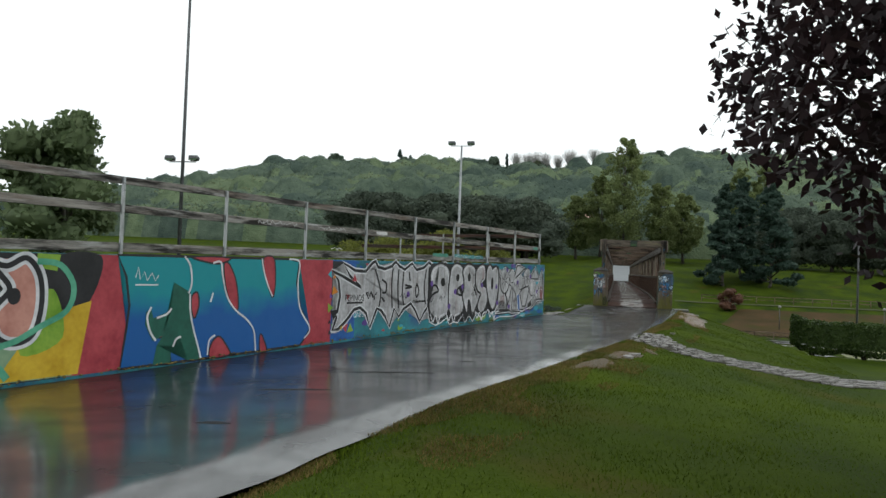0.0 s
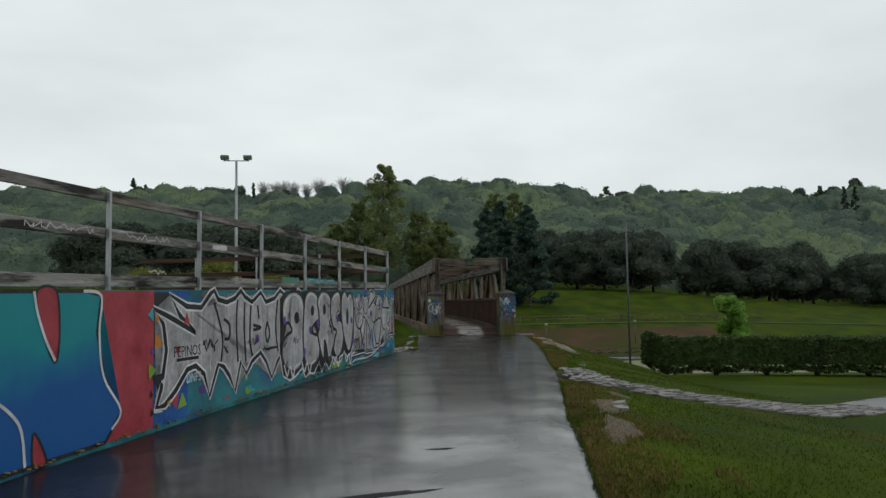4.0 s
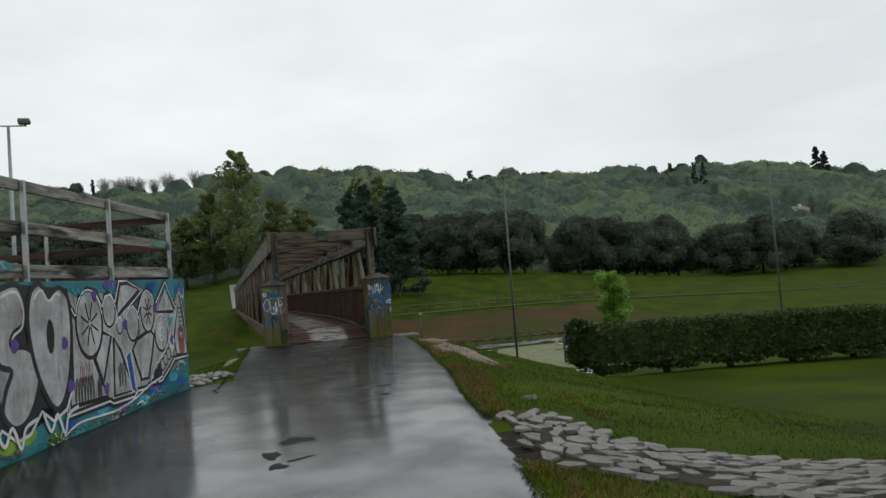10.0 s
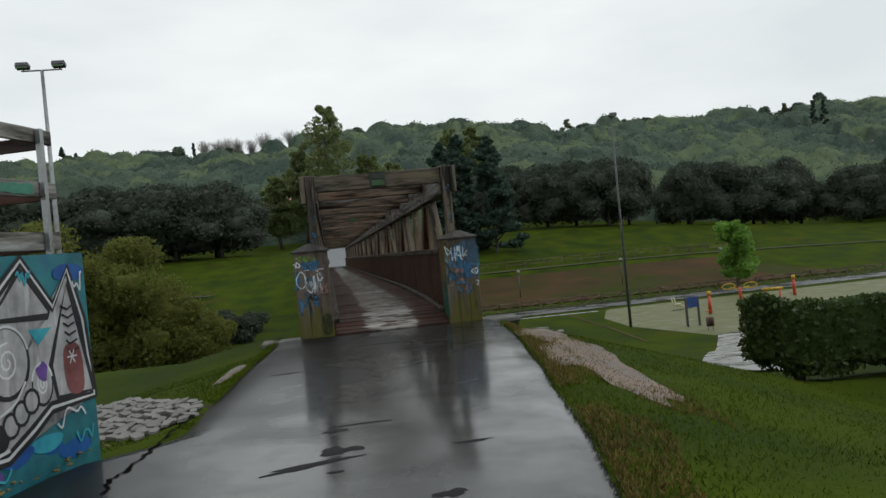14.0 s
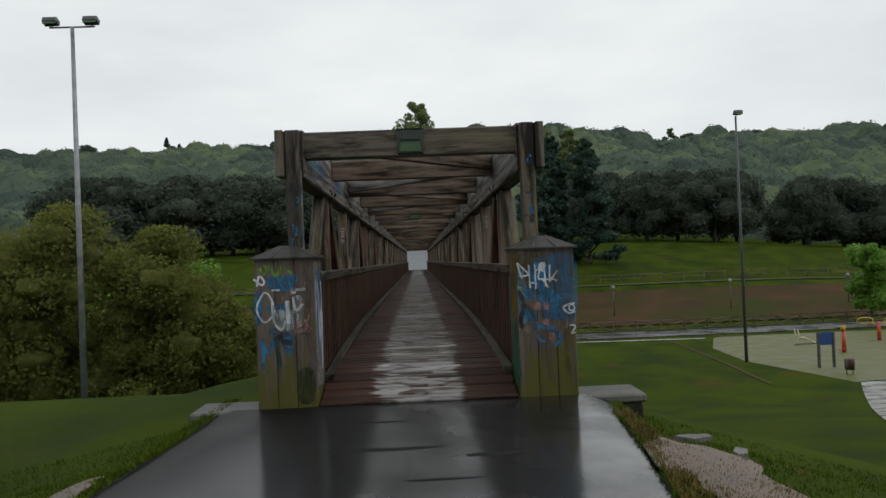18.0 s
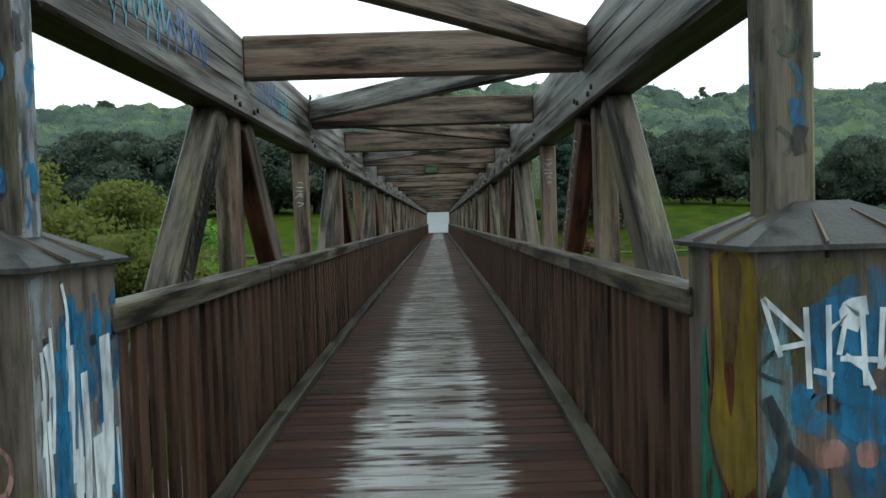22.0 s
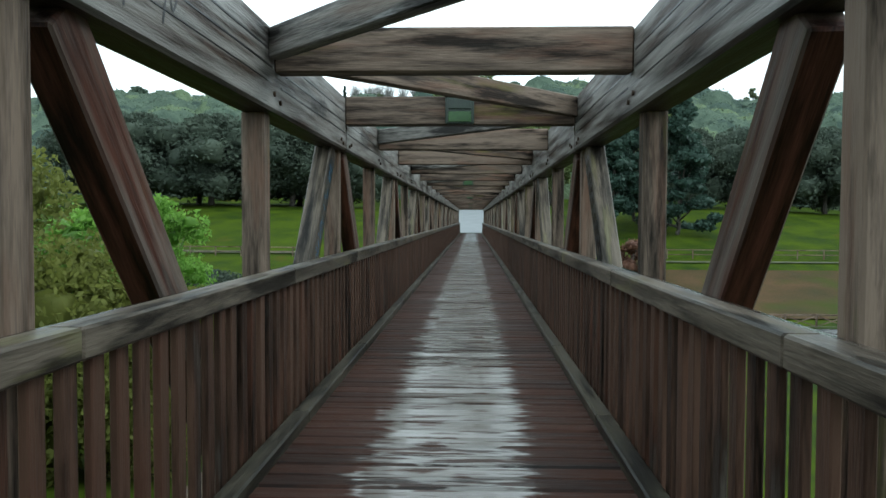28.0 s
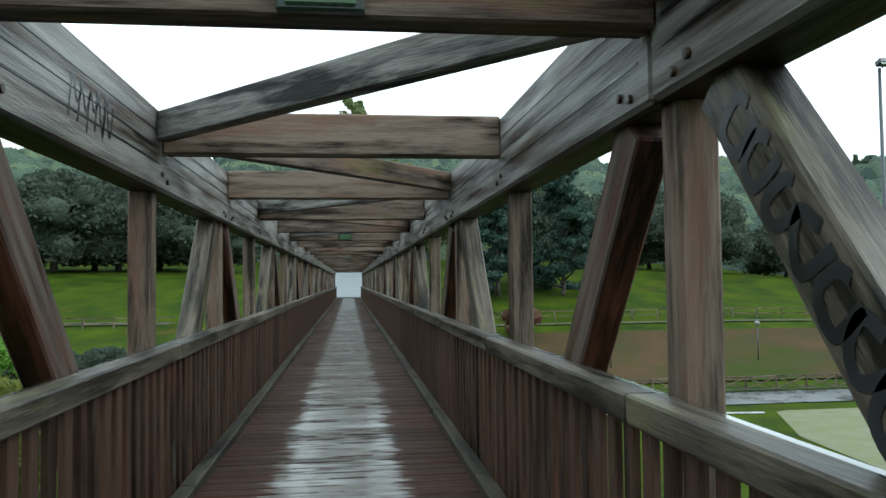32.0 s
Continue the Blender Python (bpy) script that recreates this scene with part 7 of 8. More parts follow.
tree("lime_tree", "round green tree behind the railing", (-29.2, -2.6, terrain(-29.2, -2.6)), 9.0, 3.4, 2.2, 78, 5000, L_WOOD, 0.22, 26, 0.2)
for i, (x, y, h, w, m) in enumerate(((-10.6, 23.4, 7.6, 3.4, L_BUSH), (-14.6, 24.0, 8.8, 4.0, L_BUSH), (-19.0, 25.0, 8.4, 4.0, L_BUSH), (-23.0, 26.0, 8.0, 4.0, L_BUSH), (-8.6, 24.5, 4.4, 2.4, L_BUSH),
                                     (-17.8, 50.0, 8.0, 2.9, L_BRIGHT), (-13.5, 33.0, 7.0, 3.2, L_BRIGHT), (-11.0, 37.5, 3.6, 2.2, L_BUSH), (-15.5, 41.0, 5.2, 2.4, L_BRIGHT), (-10.5, 45.0, 2.6, 2.0, L_BUSH),
                                     (-20.0, 36.0, 4.6, 3.0, L_BUSH), (-9.0, 51.0, 2.0, 1.8, L_OAK), (-12.0, 62.0, 1.9, 2.2, L_OAK), (-16.0, 64.0, 2.2, 2.4, L_OAK), (-20.0, 66.0, 2.0, 2.4, L_OAK), (-9.0, 60.0, 1.6, 1.8, L_OAK), (-25.0, 63.0, 2.4, 2.6, L_OAK), (-14.0, 28.0, 5.0, 2.6, L_BUSH))):
    tree("bush", "dense wild bush with fresh leaves on the valley slope" if m is not L_OAK else "low dark bush on the valley slope", (x, y, terrain(x, y)), h, w, 0.25, 90 + i, 19000 if y < 30 else 8000, m, 0.10 if y < 30 else 0.13, 34, 0.07, "round", "valley bushes", "bush", solid=0.45)
# hill leaf colours lifted and blue-greyed to paint in distance haze
L_HILL = leaf("hazy_hill_leaves", (0.085, 0.118, 0.088), (0.125, 0.166, 0.120), 0.95, 0.12, 0.35)
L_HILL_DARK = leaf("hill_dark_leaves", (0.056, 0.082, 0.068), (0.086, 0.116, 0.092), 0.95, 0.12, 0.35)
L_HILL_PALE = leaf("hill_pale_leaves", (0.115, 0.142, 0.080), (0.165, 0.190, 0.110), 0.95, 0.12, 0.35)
L_RED = leaf("reddish_young_leaves", (0.06, 0.025, 0.02), (0.14, 0.07, 0.045))
tree("red_shrub", "bare reddish shrub on the far bank", (15.5, 80, terrain(15.5, 80)), 3.0, 2.2, 0.3, 120, 900, L_RED, 0.16, 16, 0.08, "round", "", "shrub")


def open_field(x, y):
    return -75 < x + 0.2 * (y - 170) < -40 and 150 < y < 215 or (188 < y < 226 and abs(x - 195) < 15)


# canopy tones carry the same painted haze over the tree colours
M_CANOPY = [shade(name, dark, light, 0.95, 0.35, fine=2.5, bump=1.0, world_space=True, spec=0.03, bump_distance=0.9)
            for name, dark, light in (("hazy_mixed_canopy", (0.050, 0.072, 0.055), (0.092, 0.122, 0.088)), ("hazy_dark_canopy", (0.036, 0.054, 0.046), (0.062, 0.086, 0.068)),
                                      ("hazy_spring_canopy", (0.074, 0.104, 0.060), (0.124, 0.160, 0.094)))]


def woods():
    """Crowns that touch each other, as one closed roof of leaves, with loose leaves along its surface."""
    rng = np.random.default_rng(17)
    cx, cy = [], []
    for y in np.arange(150.5, 426, 5.2):
        for x in np.arange(-1.0 * (y + 60), 1.15 * (y + 60), 5.6):
            px, py = x + rng.uniform(-2.2, 2.2), y + rng.uniform(-2.2, 2.2)
            if not open_field(px, py):
                cx.append(px)
                cy.append(py)
    cx, cy = np.array(cx), np.array(cy)
    n = len(cx)
    rad = rng.uniform(3.0, 6.2, n)
    tall = rng.uniform(0.0, 2.6, n) + np.where(rng.uniform(size=n) < 0.10, rng.uniform(1.5, 4.0, n), 0)
    ridge = np.array([noise.noise(Vector((x / 19, y / 30, 3))) for x, y in zip(cx, cy)])
    tall += np.where(cy > 285, 5.5 * np.maximum(0, ridge), 0)
    drift = np.array([noise.noise(Vector((x / 38, y / 38, 7))) for x, y in zip(cx, cy)]) + rng.normal(0, 0.22, n)
    kind = np.where(drift > 0.22, 2, np.where(drift < -0.28, 1, 0))
    gx2, gy2 = np.arange(-500, 561, 1.7), np.arange(150, 428, 1.9)
    bx, by = np.arange(-510, 572, 10.0), np.arange(140, 440, 10.0)
    base = np.array([[terrain(x, y) for x in bx] for y in by])
    fx, fy = (gx2 - bx[0]) / 10, (gy2 - by[0]) / 10
    ix, iy = fx.astype(int), fy.astype(int)
    ux, uy = (fx - ix)[None], (fy - iy)[:, None]
    low = (base[np.ix_(iy, ix)] * (1 - ux) + base[np.ix_(iy, ix + 1)] * ux) * (1 - uy) + (base[np.ix_(iy + 1, ix)] * (1 - ux) + base[np.ix_(iy + 1, ix + 1)] * ux) * uy
    dome, mat = np.full(low.shape, -1.0), np.zeros(low.shape, dtype=int)
    for k in range(n):
        i0, i1 = np.searchsorted(gx2, (cx[k] - rad[k], cx[k] + rad[k]))
        j0, j1 = np.searchsorted(gy2, (cy[k] - rad[k], cy[k] + rad[k]))
        if i1 <= i0 or j1 <= j0:
            continue
        d2 = ((gx2[None, i0:i1] - cx[k]) ** 2 + (gy2[j0:j1, None] - cy[k]) ** 2) / rad[k] ** 2
        h = np.where(d2 < 1, 2.6 + tall[k] + 0.85 * rad[k] * np.sqrt(np.maximum(0, 1 - d2)), -1.0)
        part_of = dome[j0:j1, i0:i1]
        mat[j0:j1, i0:i1] = np.where(h > part_of, kind[k], mat[j0:j1, i0:i1])
        dome[j0:j1, i0:i1] = np.maximum(part_of, h)
    dome = np.where(dome > 0, dome + rng.uniform(-0.45, 0.45, dome.shape), -1.0)
    dome[0, :] = -1.0                      # the wood's edge comes down to the ground
    nx2, ny2 = len(gx2), len(gy2)
    xx, yy = np.meshgrid(gx2, gy2)
    verts2 = np.stack([xx, yy, low + dome], -1).reshape(-1, 3)
    a = (np.arange(ny2 - 1)[:, None] * nx2 + np.arange(nx2 - 1)[None]).reshape(-1)
    keep = np.abs(xx[:-1, :-1].reshape(-1)) < 1.2 * (yy[:-1, :-1].reshape(-1) + 60)
    a = a[keep]
    me = bpy.data.meshes.new("hill_woods")
    me.from_pydata(verts2.tolist(), [], np.stack([a, a + 1, a + nx2 + 1, a + nx2], 1).tolist())
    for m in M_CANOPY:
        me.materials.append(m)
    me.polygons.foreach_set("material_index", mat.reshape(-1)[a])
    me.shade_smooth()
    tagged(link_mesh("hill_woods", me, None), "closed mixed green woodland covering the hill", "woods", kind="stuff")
    for k, (name, label, leaf_mat) in enumerate((("hill_leaves", "leaves of the mixed woods on the hill", L_HILL), ("hill_dark_leaves", "leaves of the darker trees on the hill", L_HILL_DARK), ("hill_pale_leaves", "leaves of the pale spring trees on the hill, with painted haze", L_HILL_PALE))):
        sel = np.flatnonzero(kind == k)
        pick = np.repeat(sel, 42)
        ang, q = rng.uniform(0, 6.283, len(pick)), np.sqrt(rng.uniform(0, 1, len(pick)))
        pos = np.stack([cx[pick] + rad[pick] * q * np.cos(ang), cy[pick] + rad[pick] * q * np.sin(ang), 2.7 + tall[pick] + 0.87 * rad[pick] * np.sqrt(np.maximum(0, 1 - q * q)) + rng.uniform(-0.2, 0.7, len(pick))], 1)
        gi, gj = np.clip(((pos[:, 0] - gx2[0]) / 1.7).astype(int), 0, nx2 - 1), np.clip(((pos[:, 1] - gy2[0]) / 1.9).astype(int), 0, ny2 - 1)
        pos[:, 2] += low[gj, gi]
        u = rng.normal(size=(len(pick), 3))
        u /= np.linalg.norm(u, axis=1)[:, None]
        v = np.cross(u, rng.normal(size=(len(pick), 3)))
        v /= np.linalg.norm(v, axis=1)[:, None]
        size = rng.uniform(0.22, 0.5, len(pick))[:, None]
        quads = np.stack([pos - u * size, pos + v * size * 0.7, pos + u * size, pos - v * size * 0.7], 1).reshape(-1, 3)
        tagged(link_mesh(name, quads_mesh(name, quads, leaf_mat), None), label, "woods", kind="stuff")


def bare_tree(seed):
    """A leafless tree: a trunk that forks into a fan of fine twigs."""
    r = random.Random(seed)
    root = thing("bare_tree", "leafless tree with a fan of fine twigs on the hill top", "tree", "bare trees")
    bm = tube_bm([(0, 0, -1), (0.1, 0, 3), (0.0, 0.1, 6)], [0.3, 0.22, 0.15], 5)
    part("trunk", bm, M_TWIG, root)
    bm = bmesh.new()
    for k in range(150):
        a, lean = r.uniform(0, 6.28), r.uniform(0.1, 0.75)
        d = Vector((math.cos(a) * lean, math.sin(a) * lean, 1)).normalized()
        p0 = Vector((0, 0, r.uniform(2.5, 6.0)))
        p1 = p0 + d * r.uniform(2, 3.5)
        p2 = p1 + (d + Vector((r.uniform(-0.4, 0.4), r.uniform(-0.4, 0.4), 0.2))).normalized() * r.uniform(2, 4)
        tube_bm([tuple(p0), tuple(p1), tuple(p2)], [0.11, 0.08, 0.05], 3, bm)
    part("twig_fan", bm, M_TWIG, root)
    return root


M_TWIG = shade("pale_grey_bark", (0.22, 0.22, 0.21), (0.34, 0.335, 0.32), 0.8, 2, fine=10, bump=0)
woods()
bares = [bare_tree(i) for i in (3, 4)]
for i, x in enumerate((-49, -44, -40, -35, -29.5, -24, -18, -12, -6, 1, 7)):
    place = Matrix.Translation((x, 326 + (i * 5) % 7, terrain(x, 328) + (6.5 if x < -10 else 4.5))) @ Matrix.Rotation(i * 1.3, 4, "Z") @ Matrix.Scale(0.95 + 0.08 * (i % 3), 4)
    if i < 2:
        bares[i].matrix_basis = place
    else:
        copy_thing(bares[i % 2], place)



# single trees that stand out against the sky along the hill top
crest_rng = random.Random(23)
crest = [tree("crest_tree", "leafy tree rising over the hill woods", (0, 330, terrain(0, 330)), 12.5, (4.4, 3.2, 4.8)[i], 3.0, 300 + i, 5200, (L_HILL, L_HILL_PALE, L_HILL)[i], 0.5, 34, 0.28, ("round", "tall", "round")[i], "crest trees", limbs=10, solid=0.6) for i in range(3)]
for i in range(34):
    x, y = -170 + 12.6 * i + crest_rng.uniform(-6, 6), 326 + crest_rng.uniform(-8, 6)
    m = Matrix.Translation((x, y, terrain(x, y) + crest_rng.uniform(-1.0, 2.5))) @ Matrix.Rotation(crest_rng.uniform(0, 6), 4, "Z")
    if i < 3:
        crest[i].matrix_basis = m
    else:
        copy_thing(crest[i % 3], m @ Matrix.Diagonal((crest_rng.uniform(0.8, 1.35), crest_rng.uniform(0.8, 1.35), crest_rng.uniform(0.85, 1.1), 1)))


# ---------------------------------------------------------------- masts
def mast(label, base, top, radius, heads, cross=None, material=M_POLE):
    z0 = terrain(*base)
    root = thing("lamp_mast", label, "lamp mast", place=(base[0], base[1], z0))
    h = top - z0
    part("pole", tube_bm([(0, 0, -0.2), (0, 0, h * 0.5), (0, 0, h)], [radius, radius * 0.8, radius * 0.55], 10), material, root)
    levels = [(h, heads)] + ([(cross - z0, 2)] if cross else [])
    for z, n in levels:
        if n == 2:
            part("cross_arm", tube_bm([(-0.85, 0, z), (0.85, 0, z)], [0.035, 0.035], 6), material, root)
        for sx in ((-0.75, 0.75) if n == 2 else (0.12,)):
            bm = box_bm(0.55, 0.34, 0.22, 0.03)
            bmesh.ops.rotate(bm, verts=bm.verts, matrix=Matrix.Rotation(radians(-22), 3, "X"))
            bmesh.ops.translate(bm, verts=bm.verts, vec=(sx, -0.1, z + 0.2))
            head = part("floodlight", bm, M_POLE, root)
            g = box_bm(0.48, 0.02, 0.16, 0.0)
            bmesh.ops.rotate(g, verts=g.verts, matrix=Matrix.Rotation(radians(-22), 3, "X"))
            bmesh.ops.translate(g, verts=g.verts, vec=(sx, -0.272, z + 0.14))
            part("glass", g, M_LAMP_GLASS, head)
            part("bracket", tube_bm([(sx, 0, z), (sx, -0.05, z + 0.14)], [0.03, 0.03], 6), material, root)
    return root


mast("tall grey floodlight mast with two floodlights", (-12.75, 20.4), 10.6, 0.13, 2, None, M_POLE_GREY)
mast("very tall slim mast with a pair of floodlights halfway", (-25.0, 1.5), 18.5, 0.12, 2, 6.6)
mast("dark slim lamp post with one small floodlight", (21.0, 39.8), 9.75, 0.11, 1)
mast("dark slim lamp post with one small floodlight", (47.1, 38.2), 9.9, 0.11, 1)
M_GLOBE = shade("dull_lamp_globe", (0.16, 0.16, 0.15), (0.24, 0.24, 0.23), 0.4, 3, fine=30, bump=0)
for x, y in ((20.2, 69.8), (33.0, 71.0), (46.0, 71.5)):
    z = terrain(x, y)
    lp = thing("path_lamp", "short dark lamp post with a pale globe", "path lamp", "path lamps", place=(x, y, z))
    part("post", tube_bm([(0, 0, -0.1), (0, 0, 2.9)], [0.06, 0.05], 8), M_POLE, lp)
    bm = bmesh.new()
    bmesh.ops.create_icosphere(bm, subdivisions=2, radius=0.22, matrix=Matrix.Translation((0, 0, 3.05)))
    part("globe", bm, M_GLOBE, lp)

# ---------------------------------------------------------------- exercise ground and the lanes in the valley
M_RUBBER = shade("yellow_green_rubber_floor", (0.080, 0.086, 0.026), (0.125, 0.130, 0.042), 0.6, 0.8, fine=30, bump=0.1, world_space=True)
M_PALE_LANE = shade("pale_wet_gravel", (0.17, 0.17, 0.165), (0.34, 0.34, 0.33), 0.3, 1.2, fine=25, bump=0.3, world_space=True)
M_FAR_TRACK = shade("trodden_grass_track", (0.045, 0.050, 0.024), (0.090, 0.092, 0.055), 0.8, 1.2, fine=25, bump=0.3, world_space=True, spec=0.1)
M_BROWN = shade("brown_grass_bank", (0.030, 0.028, 0.010), (0.080, 0.048, 0.026), 0.9, 0.22, fine=6, bump=0.5, world_space=True, spot=(0.034, 0.046, 0.008), spot_scale=0.12, spot_amount=0.62, spec=0.05)
tagged(strip("play_floor", axis_steps([(30.8, 53.5, 0.8)]), lambda y: float(np.interp(y, [30.8, 40, 47, 53.5], [23.0, 21.0, 21.6, 24.2])), lambda y: 62.0, terrain, M_RUBBER, 60, 0.10),
       "yellow-green rubber floor of the exercise ground", "floor", kind="structure")
# broken edge of the path beside the wall end
M_CRACK = shade("dark_open_crack", (0.003, 0.003, 0.002), (0.012, 0.011, 0.008), 0.9, 4, fine=40, bump=0.3, world_space=True, spec=0.05)
crack_rng = random.Random(31)
bm = bmesh.new()
line = [Vector((-2.74, -6.2)), Vector((-2.81, -6.9)), Vector((-2.87, -7.4)), Vector((-2.93, -8.1)), Vector((-2.99, -8.6)), Vector((-3.06, -8.85)), Vector((-3.02, -9.3))]
left, right = [], []
for a, b in zip(line, line[1:]):
    for k in range(6):
        p = a.lerp(b, k / 6) + Vector((crack_rng.uniform(-0.025, 0.025), 0))
        w = crack_rng.uniform(0.006, 0.026)
        for side, row in ((-w, left), (w, right)):
            row.append(bm.verts.new((p.x + side, p.y, max(paving(p.x + side, p.y), terrain(p.x + side, p.y)) + 0.007)))
for k in range(len(left) - 1):
    bm.faces.new((left[k], right[k], right[k + 1], left[k + 1]))
tagged(part("crack", bm, M_CRACK), "dark ragged crack along the broken asphalt edge", "crack")
tagged(strip("lane", axis_steps([(56.2, 60.8, 0.5)]), lambda y: 6.0, lambda y: 120.0, terrain, M_LANE, 40, 0.06), "wet grey lane along the valley floor", "lane", kind="structure")
tagged(strip("bank", axis_steps([(64.6, 80.5, 1.0)]), lambda y: 11.0 + 0.4 * (y - 66), lambda y: 58.0 - (y - 66) * 0.5, terrain, M_BROWN, 30, 0.12), "brown worn grass bank", "bank", kind="structure")
# broken edge of the path beside the wall end
M_CRACK = shade("dark_open_crack", (0.003, 0.003, 0.002), (0.012, 0.011, 0.008), 0.9, 4, fine=40, bump=0.3, world_space=True, spec=0.05)
crack_rng = random.Random(31)
bm = bmesh.new()
line = [Vector((-2.74, -6.2)), Vector((-2.81, -6.9)), Vector((-2.87, -7.4)), Vector((-2.93, -8.1)), Vector((-2.99, -8.6)), Vector((-3.06, -8.85)), Vector((-3.02, -9.3))]
left, right = [], []
for a, b in zip(line, line[1:]):
    for k in range(6):
        p = a.lerp(b, k / 6) + Vector((crack_rng.uniform(-0.025, 0.025), 0))
        w = crack_rng.uniform(0.006, 0.026)
        for side, row in ((-w, left), (w, right)):
            row.append(bm.verts.new((p.x + side, p.y, max(paving(p.x + side, p.y), terrain(p.x + side, p.y)) + 0.007)))
for k in range(len(left) - 1):
    bm.faces.new((left[k], right[k], right[k + 1], left[k + 1]))
tagged(part("crack", bm, M_CRACK), "dark ragged crack along the broken asphalt edge", "crack")
tagged(strip("lane", axis_steps([(83.0, 83.5, 0.25)]), lambda y: 8.0, lambda y: 110.0, terrain, M_FAR_TRACK, 40, 0.12), "narrow pale gravel lane across the far bank", "lane", kind="structure")
# broken edge of the path beside the wall end
M_CRACK = shade("dark_open_crack", (0.003, 0.003, 0.002), (0.012, 0.011, 0.008), 0.9, 4, fine=40, bump=0.3, world_space=True, spec=0.05)
crack_rng = random.Random(31)
bm = bmesh.new()
line = [Vector((-2.74, -6.2)), Vector((-2.81, -6.9)), Vector((-2.87, -7.4)), Vector((-2.93, -8.1)), Vector((-2.99, -8.6)), Vector((-3.06, -8.85)), Vector((-3.02, -9.3))]
left, right = [], []
for a, b in zip(line, line[1:]):
    for k in range(6):
        p = a.lerp(b, k / 6) + Vector((crack_rng.uniform(-0.025, 0.025), 0))
        w = crack_rng.uniform(0.006, 0.026)
        for side, row in ((-w, left), (w, right)):
            row.append(bm.verts.new((p.x + side, p.y, max(paving(p.x + side, p.y), terrain(p.x + side, p.y)) + 0.007)))
for k in range(len(left) - 1):
    bm.faces.new((left[k], right[k], right[k + 1], left[k + 1]))
tagged(part("crack", bm, M_CRACK), "dark ragged crack along the broken asphalt edge", "crack")
tagged(strip("lane", axis_steps([(83.0, 83.9, 0.3)]), lambda y: -75.0, lambda y: -16.0, terrain, M_FAR_TRACK, 30, 0.12), "narrow pale gravel lane across the far bank", "lane", kind="structure")


def along(a, b, width, name, label, material, lift=0.05):
    a, b = Vector(a), Vector(b)
    d = b - a
    nrm = Vector((-d.y, d.x)).normalized()
    n = max(2, int(d.length / 0.8))
    vs, fs = [], []
    for i in range(n + 1):
        for o in (-0.5, 0, 0.5):
            p = a + d * i / n + nrm * o * width
            vs.append((p.x, p.y, terrain(p.x, p.y) + (lift if o == 0 else lift * 0.6)))
    for i in range(n):
        for k in range(2):
            fs.append((3 * i + k, 3 * i + k + 1, 3 * i + k + 4, 3 * i + k + 3))
    me = bpy.data.meshes.new(name)
    me.from_pydata(vs, [], fs)
    return tagged(link_mesh(name, me, material), label, "lane", kind="structure")


M_TRACK = shade("orange_dirt_track", (0.045, 0.034, 0.012), (0.085, 0.055, 0.024), 0.8, 2.0, fine=25, bump=0.3, world_space=True, spec=0.1)
along((20.4, 53.2), (19.55, 40.0), 0.22, "dirt_track", "narrow trodden dirt line across the lawn", M_TRACK, 0.05)
along((19.55, 40.0), (18.7, 31.5), 0.25, "dirt_track", "narrow trodden dirt line across the lawn", M_TRACK, 0.05)
along((12.0, 54.6), (23.4, 53.4), 0.5, "kerb_line", "pale kerb line beside the lawn", M_PALE_LANE, 0.08)
along((7.6, 0.2), (24.4, 31.0), 1.9, "stone_lane", "pale stone lane down to the exercise ground", M_PALE_LANE, 0.06)


def fence(label, x0, x1, y, height, step, cross):
    root = thing("fence", label, "fence")
    x = x0
    while x < x1:
        z, z2 = terrain(x, y), terrain(x + step, y)
        member("post", (x, y, z - 0.1), (x, y, z + height), 0.11, 0.11, M_WOOD, root, 0.0)
        member("rail", (x, y, z + height * 0.92), (x + step, y, z2 + height * 0.92), 0.07, 0.10, M_WOOD, root, 0.0)
        if cross:
            member("brace", (x, y, z + 0.1), (x + step, y, z2 + height * 0.85), 0.05, 0.07, M_WOOD, root, 0.0)
            member("brace", (x, y, z + height * 0.85), (x + step, y, z2 + 0.1), 0.05, 0.07, M_WOOD, root, 0.0)
        else:
            member("rail", (x, y, z + height * 0.45), (x + step, y, z2 + height * 0.45), 0.06, 0.09, M_WOOD, root, 0.0)
        x += step


fence("brown timber fence with crossed braces along the valley lane", 7.0, 62.0, 61.6, 1.0, 2.2, True)
fence("weathered post and rail fence along the far gravel lane", 12.0, 58.0, 84.6, 1.0, 2.6, False)
fence("weathered post and rail fence along the far gravel lane", -62.0, -16.0, 82.2, 1.0, 2.6, False)
tagged(strip("valley_kerb", axis_steps([(61.0, 61.3, 0.15)]), lambda y: 7.0, lambda y: 62.0, terrain, M_ASPHALT_DARK, 30, 0.16), "dark low kerb along the valley lane", "kerb", kind="structure")

E_YELLOW = shade("yellow_enamel", (0.42, 0.26, 0.012), (0.55, 0.36, 0.03), 0.35, 3, fine=30, bump=0.02)
E_RED = shade("red_enamel", (0.36, 0.035, 0.015), (0.5, 0.07, 0.03), 0.35, 3, fine=30, bump=0.02)
E_CREAM = shade("cream_enamel", (0.5, 0.47, 0.3), (0.65, 0.6, 0.42), 0.35, 3, fine=30, bump=0.02)
E_BLUE = shade("blue_board", (0.01, 0.035, 0.14), (0.02, 0.06, 0.22), 0.4, 3, fine=30, bump=0.02)
FLOOR_Z = -6.2 + 0.06


